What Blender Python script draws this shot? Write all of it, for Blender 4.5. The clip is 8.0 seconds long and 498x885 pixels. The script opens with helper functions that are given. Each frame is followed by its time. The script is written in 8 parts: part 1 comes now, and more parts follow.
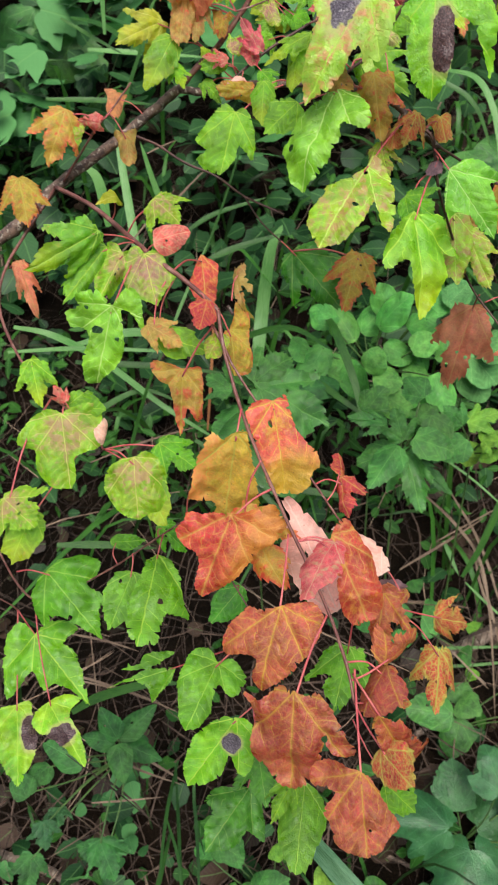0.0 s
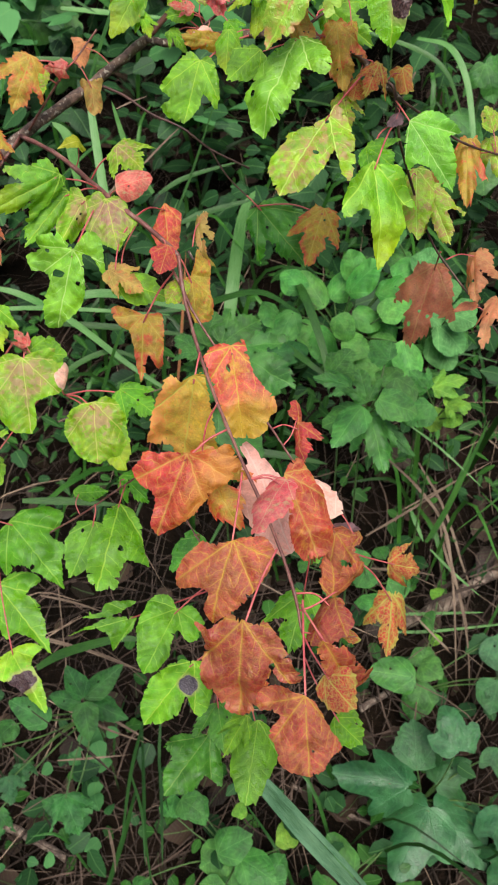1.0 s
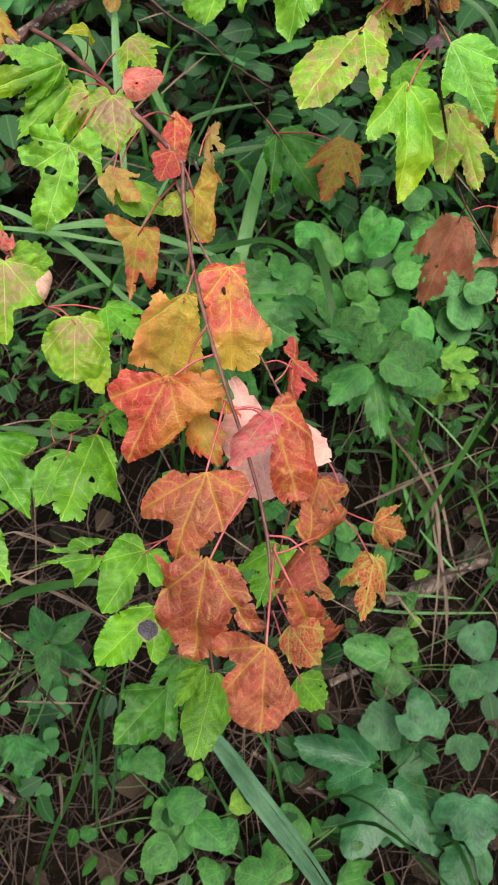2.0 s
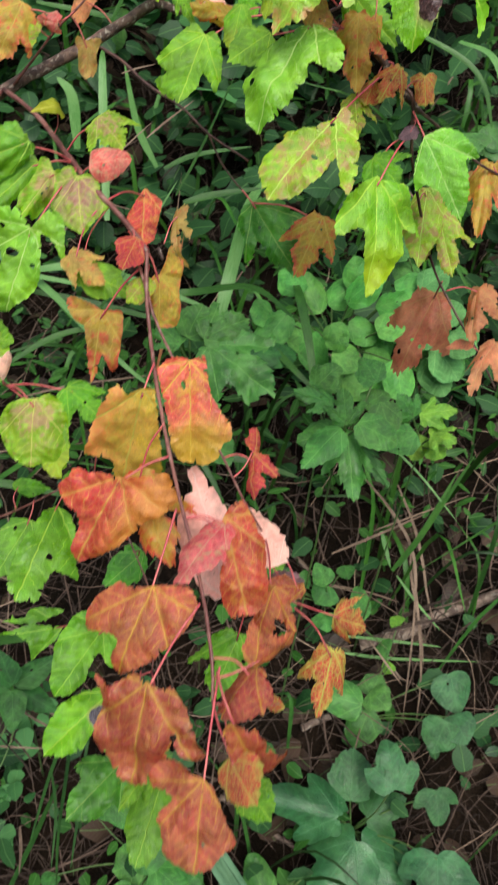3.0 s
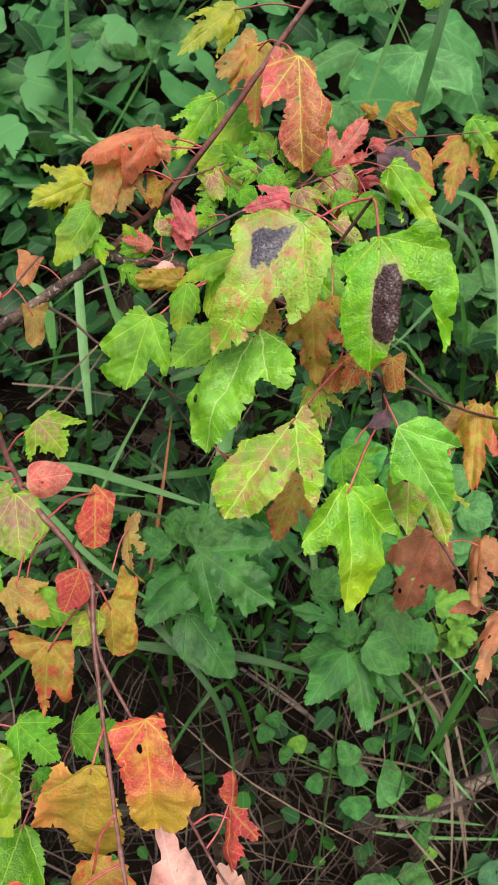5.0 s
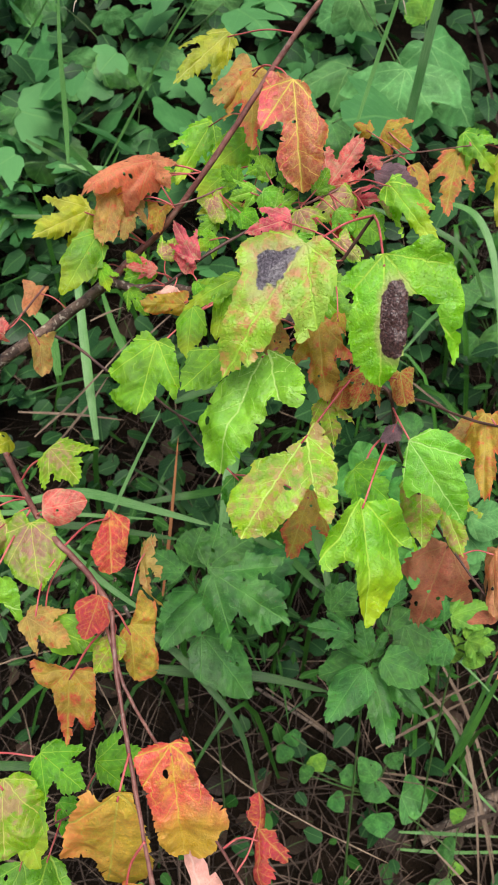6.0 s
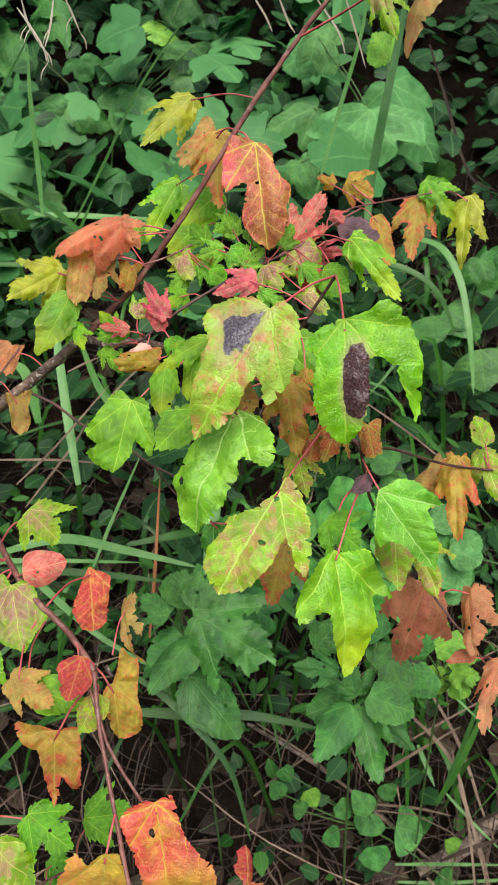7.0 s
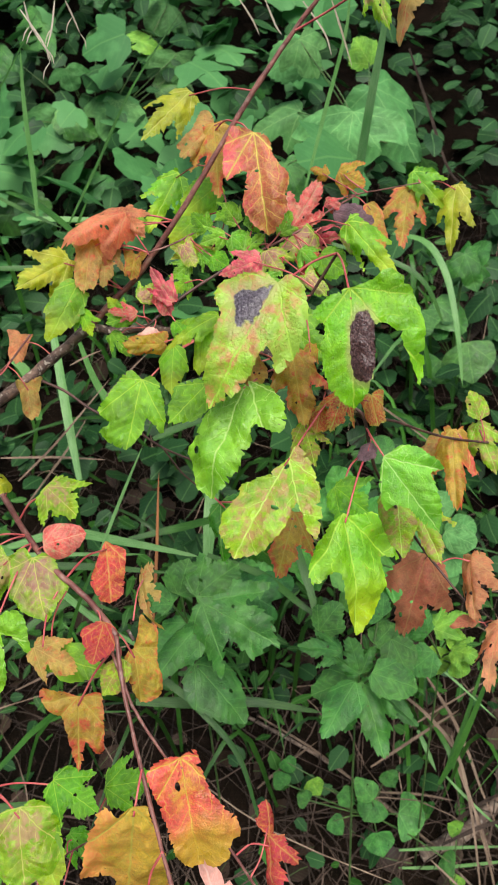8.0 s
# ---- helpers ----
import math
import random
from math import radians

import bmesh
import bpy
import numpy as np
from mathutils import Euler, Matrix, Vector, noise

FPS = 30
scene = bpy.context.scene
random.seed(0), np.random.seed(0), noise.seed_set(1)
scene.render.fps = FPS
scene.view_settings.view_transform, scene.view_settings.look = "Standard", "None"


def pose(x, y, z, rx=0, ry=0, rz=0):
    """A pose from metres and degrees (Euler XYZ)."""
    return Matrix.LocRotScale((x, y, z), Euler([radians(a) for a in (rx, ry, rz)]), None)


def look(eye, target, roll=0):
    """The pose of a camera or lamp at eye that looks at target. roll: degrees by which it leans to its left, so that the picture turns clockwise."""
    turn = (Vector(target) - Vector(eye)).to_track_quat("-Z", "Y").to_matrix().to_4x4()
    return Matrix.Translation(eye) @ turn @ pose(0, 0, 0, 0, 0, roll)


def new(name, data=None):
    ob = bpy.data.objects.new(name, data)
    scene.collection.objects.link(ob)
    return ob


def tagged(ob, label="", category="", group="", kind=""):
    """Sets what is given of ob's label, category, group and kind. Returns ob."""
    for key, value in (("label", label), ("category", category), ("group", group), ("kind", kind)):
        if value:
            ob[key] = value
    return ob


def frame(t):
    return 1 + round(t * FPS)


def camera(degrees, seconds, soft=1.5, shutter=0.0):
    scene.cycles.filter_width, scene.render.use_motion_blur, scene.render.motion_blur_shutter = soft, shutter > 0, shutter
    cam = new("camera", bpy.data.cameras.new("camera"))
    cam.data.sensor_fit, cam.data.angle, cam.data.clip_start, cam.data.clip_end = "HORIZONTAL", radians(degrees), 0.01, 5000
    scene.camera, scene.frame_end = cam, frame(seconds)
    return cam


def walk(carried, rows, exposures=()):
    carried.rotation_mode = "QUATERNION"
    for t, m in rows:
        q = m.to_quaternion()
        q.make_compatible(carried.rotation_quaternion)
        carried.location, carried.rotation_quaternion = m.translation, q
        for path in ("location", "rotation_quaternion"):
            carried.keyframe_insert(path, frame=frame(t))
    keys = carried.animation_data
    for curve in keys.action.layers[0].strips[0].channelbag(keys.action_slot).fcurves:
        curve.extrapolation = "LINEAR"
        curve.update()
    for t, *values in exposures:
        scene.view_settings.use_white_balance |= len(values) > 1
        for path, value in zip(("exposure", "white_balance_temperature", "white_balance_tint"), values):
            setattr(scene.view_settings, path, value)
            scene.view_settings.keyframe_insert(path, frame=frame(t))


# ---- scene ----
import functools
from mathutils import geometry

cam = camera(36.4, 8.0, soft=0.85, shutter=0.3)
PATH = [
    (0, (0.069, -0.025, 1.426), (-0.123, 1.539, 0.195), -3.6),
    (0.3, (0.072, -0.031, 1.414), (-0.083, 1.533, 0.177), -3.2),
    (0.5, (0.077, -0.037, 1.412), (-0.074, 1.524, 0.17), -3.1),
    (1, (0.085, -0.047, 1.409), (-0.05, 1.493, 0.14), -1.6),
    (1.5, (0.096, -0.036, 1.362), (-0.029, 1.473, 0.056), 1.4),
    (1.7, (0.094, -0.033, 1.361), (-0.034, 1.464, 0.041), 2.7),
    (2.8, (0.103, -0.009, 1.387), (-0.018, 1.492, 0.07), 6.9),
    (3, (0.107, 0.019, 1.401), (-0.007, 1.526, 0.09), 6.7),
    (3.5, (0.084, 0.111, 1.431), (-0.027, 1.642, 0.15), 5.7),
    (4, (0.079, 0.162, 1.441), (-0.056, 1.726, 0.201), 4.3),
    (4.5, (0.107, 0.162, 1.488), (-0.065, 1.751, 0.285), 2.7),
    (4.8, (0.119, 0.167, 1.494), (-0.077, 1.765, 0.307), 1.6),
    (5, (0.12, 0.172, 1.489), (-0.088, 1.773, 0.308), 0.7),
    (5.2, (0.126, 0.169, 1.488), (-0.086, 1.775, 0.315), 0.1),
    (6.3, (0.112, 0.172, 1.497), (-0.097, 1.808, 0.365), -2.4),
    (6.5, (0.115, 0.174, 1.507), (-0.083, 1.817, 0.384), -2.7),
    (7, (0.123, 0.172, 1.514), (-0.06, 1.838, 0.422), -3.2),
    (7.5, (0.111, 0.155, 1.522), (-0.065, 1.83, 0.444), -3.8),
    (8, (0.109, 0.14, 1.505), (-0.035, 1.824, 0.436), -3.9),
]
EXPOSURE = [(0.0, 1.63, 6650, 10), (1.5, 1.63, 6650, 10), (4.0, 1.54, 6650, 10), (6.5, 1.62, 6650, 10), (8.0, 1.65, 6650, 10)]
walk(cam, [(t, look(eye, target, roll)) for t, eye, target, roll in PATH], EXPOSURE)
cam.data.dof.use_dof, cam.data.dof.focus_distance, cam.data.dof.aperture_fstop = True, 0.49, 32.0
SKY, SUN = 0.10, 2.0

# ---- world and light ----
world = bpy.data.worlds.new("sky")
scene.world = world
world.use_nodes = True
wn = world.node_tree.nodes
sky = wn.new("ShaderNodeTexSky")
sky.sky_type, sky.sun_disc = "NISHITA", False
sky.sun_elevation, sky.sun_rotation = radians(70), radians(160)
sky.air_density, sky.dust_density = 1.0, 3.0
world.node_tree.links.new(sky.outputs[0], wn["Background"].inputs[0])
wn["Background"].inputs[1].default_value = SKY
sun_data = bpy.data.lights.new("sun", "SUN")
sun_data.energy, sun_data.angle, sun_data.color = SUN, radians(38), (1.0, 0.97, 0.92)
sun_ob = new("sun", sun_data)
sun_ob.matrix_world = look((0.6, -1.5, 4), (0.05, 0.6, 0.8))


# ---- materials ----
class Nodes:
    """Short hand for building a node tree."""

    def __init__(self, tree):
        self.tree = tree

    def put(self, kind, *values, **props):
        n = self.tree.nodes.new(kind)
        if "operation" in props:
            n.operation = props["operation"]
        if "interpolation_type" in props:
            n.interpolation_type = props["interpolation_type"]
        if "data_type" in props:
            n.data_type = props["data_type"]
        if "feature" in props:
            n.feature = props["feature"]
        if "attribute_name" in props:
            n.attribute_name = props["attribute_name"]
        for i, v in enumerate(values):
            self.feed(n.inputs[i], v)
        return n

    def feed(self, socket, v):
        if v is None:
            return
        if isinstance(v, bpy.types.NodeSocket):
            self.tree.links.new(v, socket)
        elif isinstance(v, tuple) and len(v) == 3 and socket.type == "RGBA":
            socket.default_value = (*v, 1)
        else:
            socket.default_value = v

    def m(self, op, *values):
        return self.put("ShaderNodeMath", *values, operation=op).outputs[0]

    def step(self, x, lo, hi, a=0.0, b=1.0):
        n = self.put("ShaderNodeMapRange", x, lo, hi, a, b, interpolation_type="SMOOTHSTEP")
        return n.outputs[0]

    def noise(self, vec, scale, detail=3.0, rough=0.55, distort=0.0):
        n = self.put("ShaderNodeTexNoise")
        self.feed(n.inputs["Vector"], vec)
        for k, v in (("Scale", scale), ("Detail", detail), ("Roughness", rough), ("Distortion", distort)):
            n.inputs[k].default_value = v
        return n.outputs[0]

    def mix(self, f, a, b):
        n = self.put("ShaderNodeMix", data_type="RGBA")
        self.feed(n.inputs[0], f)
        self.feed(n.inputs[6], a)
        self.feed(n.inputs[7], b)
        return n.outputs[2]

    def hsv(self, col, h, s, v):
        n = self.put("ShaderNodeHueSaturation")
        for k, x in (("Hue", h), ("Saturation", s), ("Value", v), ("Color", col)):
            self.feed(n.inputs[k], x)
        return n.outputs[0]


def blank(name):
    mat = bpy.data.materials.new(name)
    mat.use_nodes = True
    mat.node_tree.nodes.clear()
    return mat, Nodes(mat.node_tree)


def finish(k, colour, rough, height, bump, thru_colour=None, thru=0.0, distance=0.001, spec=0.5):
    b = k.put("ShaderNodeBsdfPrincipled")
    k.feed(b.inputs["Base Color"], colour)
    k.feed(b.inputs["Roughness"], rough)
    b.inputs["Specular IOR Level"].default_value = spec
    if height is not None:
        bp = k.put("ShaderNodeBump")
        bp.inputs["Strength"].default_value, bp.inputs["Distance"].default_value = bump, distance
        k.feed(bp.inputs["Height"], height)
        k.feed(b.inputs["Normal"], bp.outputs[0])
    out = b.outputs[0]
    if thru:
        tr = k.put("ShaderNodeBsdfTranslucent")
        k.feed(tr.inputs[0], thru_colour)
        out = k.put("ShaderNodeMixShader", thru, out, tr.outputs[0]).outputs[0]
    o = k.put("ShaderNodeOutputMaterial")
    k.tree.links.new(out, o.inputs[0])


def vein_tree():
    """Veins of a lobed leaf from its own flat coordinates: x across, y from stalk to tip, both over its length."""
    g = bpy.data.node_groups.new("leaf_veins", "ShaderNodeTree")
    for nm in ("Main", "Side", "Cells", "Net", "Quilt", "Halo"):
        g.interface.new_socket(nm, in_out="OUTPUT", socket_type="NodeSocketFloat")
    k = Nodes(g)
    uv = k.put("ShaderNodeUVMap")
    wob = k.noise(uv.outputs[0], 9.0, 2.0)
    xyz = k.put("ShaderNodeSeparateXYZ", uv.outputs[0])
    bend = k.m("MULTIPLY", k.m("SUBTRACT", wob, 0.5), 0.035)
    x = k.m("ABSOLUTE", k.m("ADD", xyz.outputs[0], bend))
    y = k.m("ADD", xyz.outputs[1], bend)
    mid = k.step(x, 0.003, 0.011, 1.0, 0.0)
    best, near, along_near = mid, x, y
    for deg, reach, width in ((40, 0.75, 0.010), (80, 0.4, 0.008)):
        c, s = math.cos(radians(deg)), math.sin(radians(deg))
        dist = k.m("ABSOLUTE", k.m("SUBTRACT", k.m("MULTIPLY", x, c), k.m("MULTIPLY", y, s)))
        along = k.m("ADD", k.m("MULTIPLY", x, s), k.m("MULTIPLY", y, c))
        mask = k.m("MULTIPLY", k.step(dist, 0.003, width, 1.0, 0.0), k.m("MULTIPLY", k.step(along, 0.0, 0.02), k.step(along, reach, reach + 0.1, 1.0, 0.0)))
        best = k.m("MAXIMUM", best, mask)
        closer = k.m("MULTIPLY", k.m("LESS_THAN", dist, near), k.m("GREATER_THAN", along, 0.0))
        along_near = k.m("ADD", k.m("MULTIPLY", along, closer), k.m("MULTIPLY", along_near, k.m("SUBTRACT", 1.0, closer)))
        near = k.m("MINIMUM", near, dist)
    sway = k.m("MULTIPLY", k.m("SUBTRACT", k.noise(uv.outputs[0], 3.5, 3.0), 0.5), 0.22)
    lines = k.m("FRACT", k.m("MULTIPLY", k.m("ADD", sway, k.m("SUBTRACT", along_near, k.m("MULTIPLY", near, 0.8))), 7.5))
    tri = k.m("ABSOLUTE", k.m("SUBTRACT", lines, 0.5))
    side = k.m("MULTIPLY", k.step(tri, 0.008, 0.04, 1.0, 0.0), k.m("MULTIPLY", k.step(near, 0.10, 0.26, 1.0, 0.15), k.step(k.noise(uv.outputs[0], 6.0, 2.0), 0.36, 0.56, 0.25, 1.0)))
    v = k.put("ShaderNodeTexVoronoi", feature="DISTANCE_TO_EDGE")
    k.feed(v.inputs["Vector"], uv.outputs[0])
    v.inputs["Scale"].default_value = 34
    cells = k.step(v.outputs[0], 0.0, 0.30)
    warped = k.put("ShaderNodeVectorMath", uv.outputs[0], operation="ADD")
    push = k.m("MULTIPLY", k.m("SUBTRACT", k.noise(uv.outputs[0], 14.0, 2.0), 0.5), 0.09)
    k.feed(warped.inputs[1], k.put("ShaderNodeCombineXYZ", push, push, 0.0).outputs[0])
    w = k.put("ShaderNodeTexVoronoi", feature="DISTANCE_TO_EDGE")
    k.feed(w.inputs["Vector"], warped.outputs[0])
    w.inputs["Scale"].default_value = 19
    net = k.step(w.outputs[0], 0.015, 0.13, 1.0, 0.0)
    quilt = k.m("MULTIPLY", k.step(tri, 0.0, 0.5), k.step(near, 0.0, 0.12))
    halo = k.m("MAXIMUM", k.step(near, 0.004, 0.032, 1.0, 0.0), k.m("MULTIPLY", k.step(tri, 0.01, 0.10, 0.7, 0.0), k.step(near, 0.12, 0.34, 1.0, 0.2)))
    o = k.put("NodeGroupOutput")
    for i, s in enumerate((best, side, cells, net, quilt, halo)):
        g.links.new(s, o.inputs[i])
    return g


VEINS = vein_tree()


def leaf_material(name, main, alt, vein, edge=None, edge_amount=0.0, blotch=None, blotch_amount=0.0, speck=0.35, rough=0.33, thru=0.42, pucker=0.7, spot=None, vein_show=0.75, wet=0.5, gloss=0.52, tip=0.0, tip_colour=(0.55, 0.55, 0.01), flank=None, flank_side=1, net_show=0.06, grain=0.5, heart=False, halo_show=0.0, wedge=False, spot_colour=((0.045, 0.036, 0.048), (0.15, 0.13, 0.155))):
    """A living leaf: two tones, a margin and blotches that turn colour first, paler veins, rain drops. spot: x, y, half width, half height of a dark tar spot; wedge: the spot is held between two veins."""
    mat, k = blank(name)
    uv = k.put("ShaderNodeUVMap").outputs[0]
    rnd = k.put("ShaderNodeObjectInfo").outputs["Random"]
    shift = k.put("ShaderNodeVectorMath", uv, operation="ADD")
    comb = k.put("ShaderNodeCombineXYZ", k.m("MULTIPLY", rnd, 37.0), k.m("MULTIPLY", rnd, 91.0), 0.0)
    k.feed(shift.inputs[1], comb.outputs[0])
    p = shift.outputs[0]
    v = k.put("ShaderNodeGroup")
    v.node_tree = VEINS
    veins, side, cells, net, quilt, halo = v.outputs
    rim = k.put("ShaderNodeAttribute", attribute_name="rim").outputs["Fac"]
    big, mid = k.noise(p, 3.2, 4.0), k.noise(p, 16.0, 5.0, 0.68)
    col = k.mix(k.step(big, 0.35, 0.66), main, alt)
    col = k.mix(k.m("MULTIPLY", k.step(mid, 0.42, 0.7), 0.45), col, alt)
    fine = k.noise(p, 38.0, 3.0, 0.6)
    col = k.hsv(col, 0.5, 1.0, k.m("MULTIPLY", k.step(fine, 0.3, 0.7, 1.0 - 0.16 * grain, 1.0 + 0.12 * grain), k.m("ADD", 1.0 - 0.12 * grain, k.m("MULTIPLY", cells, 0.16 * grain))))
    col = k.hsv(col, 0.5, 1.0, k.step(k.noise(p, 2.3, 5.0, 0.6), 0.34, 0.66, 0.74, 1.18))
    if blotch:
        f = k.m("SUBTRACT", k.m("ADD", k.m("MULTIPLY", mid, 0.4), k.m("MULTIPLY", k.noise(p, 6.5, 4.0, 0.6), 0.7)), k.m("MULTIPLY", k.m("MAXIMUM", veins, k.m("MULTIPLY", side, 0.6)), 0.10))
        if heart:
            q = k.put("ShaderNodeSeparateXYZ", uv)
            away = k.m("SQRT", k.m("ADD", k.m("POWER", k.m("ABSOLUTE", q.outputs[0]), 2.0), k.m("POWER", k.m("ABSOLUTE", k.m("SUBTRACT", q.outputs[1], 0.25)), 2.0)))
            f = k.m("ADD", f, k.step(away, 0.08, 0.46, 0.07, -0.08))
        lo = 0.78 - 0.45 * blotch_amount
        col = k.mix(k.step(f, lo - 0.05, lo + 0.13), col, blotch)
    if edge:
        f = k.m("ADD", k.m("MULTIPLY", rim, edge_amount), k.m("MULTIPLY", k.m("SUBTRACT", big, 0.5), 1.1))
        col = k.mix(k.step(f, 0.30, 0.62), col, edge)
    if tip:
        run = k.put("ShaderNodeSeparateXYZ", uv).outputs[1]
        col = k.mix(k.m("MULTIPLY", k.step(k.m("ADD", run, k.m("MULTIPLY", k.m("SUBTRACT", big, 0.5), 0.6)), 0.40, 0.85), tip), col, tip_colour)
    if flank:
        across = k.m("MULTIPLY", k.put("ShaderNodeSeparateXYZ", uv).outputs[0], float(flank_side))
        col = k.mix(k.m("MULTIPLY", k.step(k.m("ADD", across, k.m("MULTIPLY", k.m("SUBTRACT", mid, 0.5), 0.5)), -0.32, -0.04, 1.0, 0.0), 0.9), col, flank)
    if halo_show:
        col = k.mix(k.m("MULTIPLY", k.m("MULTIPLY", halo, k.step(mid, 0.3, 0.6, 0.5, 1.0)), halo_show), col, vein)
    col = k.hsv(col, 0.5, 1.0, k.m("ADD", 1.10, k.m("MULTIPLY", quilt, -0.22)))
    show = k.m("MULTIPLY", k.m("MAXIMUM", k.m("MAXIMUM", veins, k.m("MULTIPLY", side, 0.9)), k.m("MULTIPLY", net, net_show)), vein_show)
    col = k.mix(show, col, vein)
    if speck:
        dots = k.m("MULTIPLY", k.step(k.noise(p, 34.0, 2.0), 0.70 - 0.05 * speck, 0.76), min(1.0, speck * 2))
        col = k.mix(dots, col, (0.10, 0.035, 0.02))
    roughness = k.step(k.noise(p, 5.0, 4.0, 0.65), 0.36, 0.62, rough - 0.12 * wet, rough + 0.18)
    height = k.m("ADD", k.m("MULTIPLY", cells, 0.16), k.m("MULTIPLY", quilt, 0.45))
    height = k.m("SUBTRACT", height, k.m("ADD", k.m("MULTIPLY", veins, 0.5), k.m("MULTIPLY", side, 0.25)))
    height = k.m("ADD", height, k.m("MULTIPLY", k.noise(p, 9.0, 3.0, 0.55), 1.0))
    height = k.m("ADD", height, k.m("MULTIPLY", fine, 1.1))
    height = k.m("SUBTRACT", height, k.m("MULTIPLY", net, 0.5 * net_show + 0.1))
    drops = k.put("ShaderNodeTexVoronoi")
    k.feed(drops.inputs["Vector"], p)
    drops.inputs["Scale"].default_value = 56
    chosen = k.step(k.put("ShaderNodeSeparateColor", drops.outputs["Color"]).outputs[0], 0.45, 0.55)
    drop = k.m("MULTIPLY", k.m("MULTIPLY", k.step(drops.outputs["Distance"], 0.10, 0.36, 1.0, 0.0), chosen), k.m("MULTIPLY", k.step(k.noise(p, 3.0, 2.0), 0.40, 0.55), wet))
    height = k.m("ADD", height, k.m("MULTIPLY", drop, 2.6))
    roughness = k.m("MULTIPLY", roughness, k.m("SUBTRACT", 1.0, k.m("MULTIPLY", drop, 0.75)))
    hue = k.m("ADD", 0.49, k.m("MULTIPLY", rnd, 0.02))
    val = k.m("ADD", 0.86, k.m("MULTIPLY", k.m("FRACT", k.m("MULTIPLY", rnd, 7.3)), 0.28))
    col = k.hsv(col, hue, 1.0, k.m("MULTIPLY", val, 0.93 if "maple" in name else 1.06))
    if spot:
        s = k.put("ShaderNodeSeparateXYZ", uv)
        wob = k.m("MULTIPLY", k.m("SUBTRACT", k.noise(uv, 8.0, 3.0, 0.6), 0.5), 1.1)
        warp = k.m("MULTIPLY", k.m("SUBTRACT", k.noise(uv, 7.0, 2.0), 0.5), 0.09)
        dx = k.m("DIVIDE", k.m("SUBTRACT", k.m("ADD", s.outputs[0], warp), spot[0]), spot[2])
        dy = k.m("DIVIDE", k.m("SUBTRACT", k.m("SUBTRACT", s.outputs[1], warp), spot[1]), spot[3])
        if wedge:
            sides = [k.m("ADD", k.m("MULTIPLY", dx, a), k.m("MULTIPLY", dy, b)) for a, b in ((0.58, -0.815), (0.815, 0.58), (-1.0, -0.03), (-0.40, 0.56))]
            r = k.m("ADD", functools.reduce(lambda a, b: k.m("MAXIMUM", a, b), sides), k.m("MULTIPLY", wob, 0.8))
        else:
            r = k.m("ADD", k.m("ADD", k.m("POWER", k.m("ABSOLUTE", dx), 2.4), k.m("POWER", k.m("ABSOLUTE", dy), 2.4)), wob)
        inside = k.step(r, 0.86, 1.02, 1.0, 0.0)
        col = k.mix(k.m("MULTIPLY", k.step(r, 0.9, 2.2, 1.0, 0.0), 0.45), col, (0.42, 0.27, 0.17))
        dark = k.mix(k.step(k.noise(uv, 55.0, 3.0), 0.4, 0.7), *spot_colour)
        col = k.mix(inside, col, dark)
        roughness = k.m("MULTIPLY", roughness, k.step(inside, 0.0, 1.0, 1.0, 0.6))
    finish(k, col, roughness, height, pucker, k.hsv(col, 0.5, 1.1, 1.4), thru, distance=0.0011, spec=gloss)
    return mat


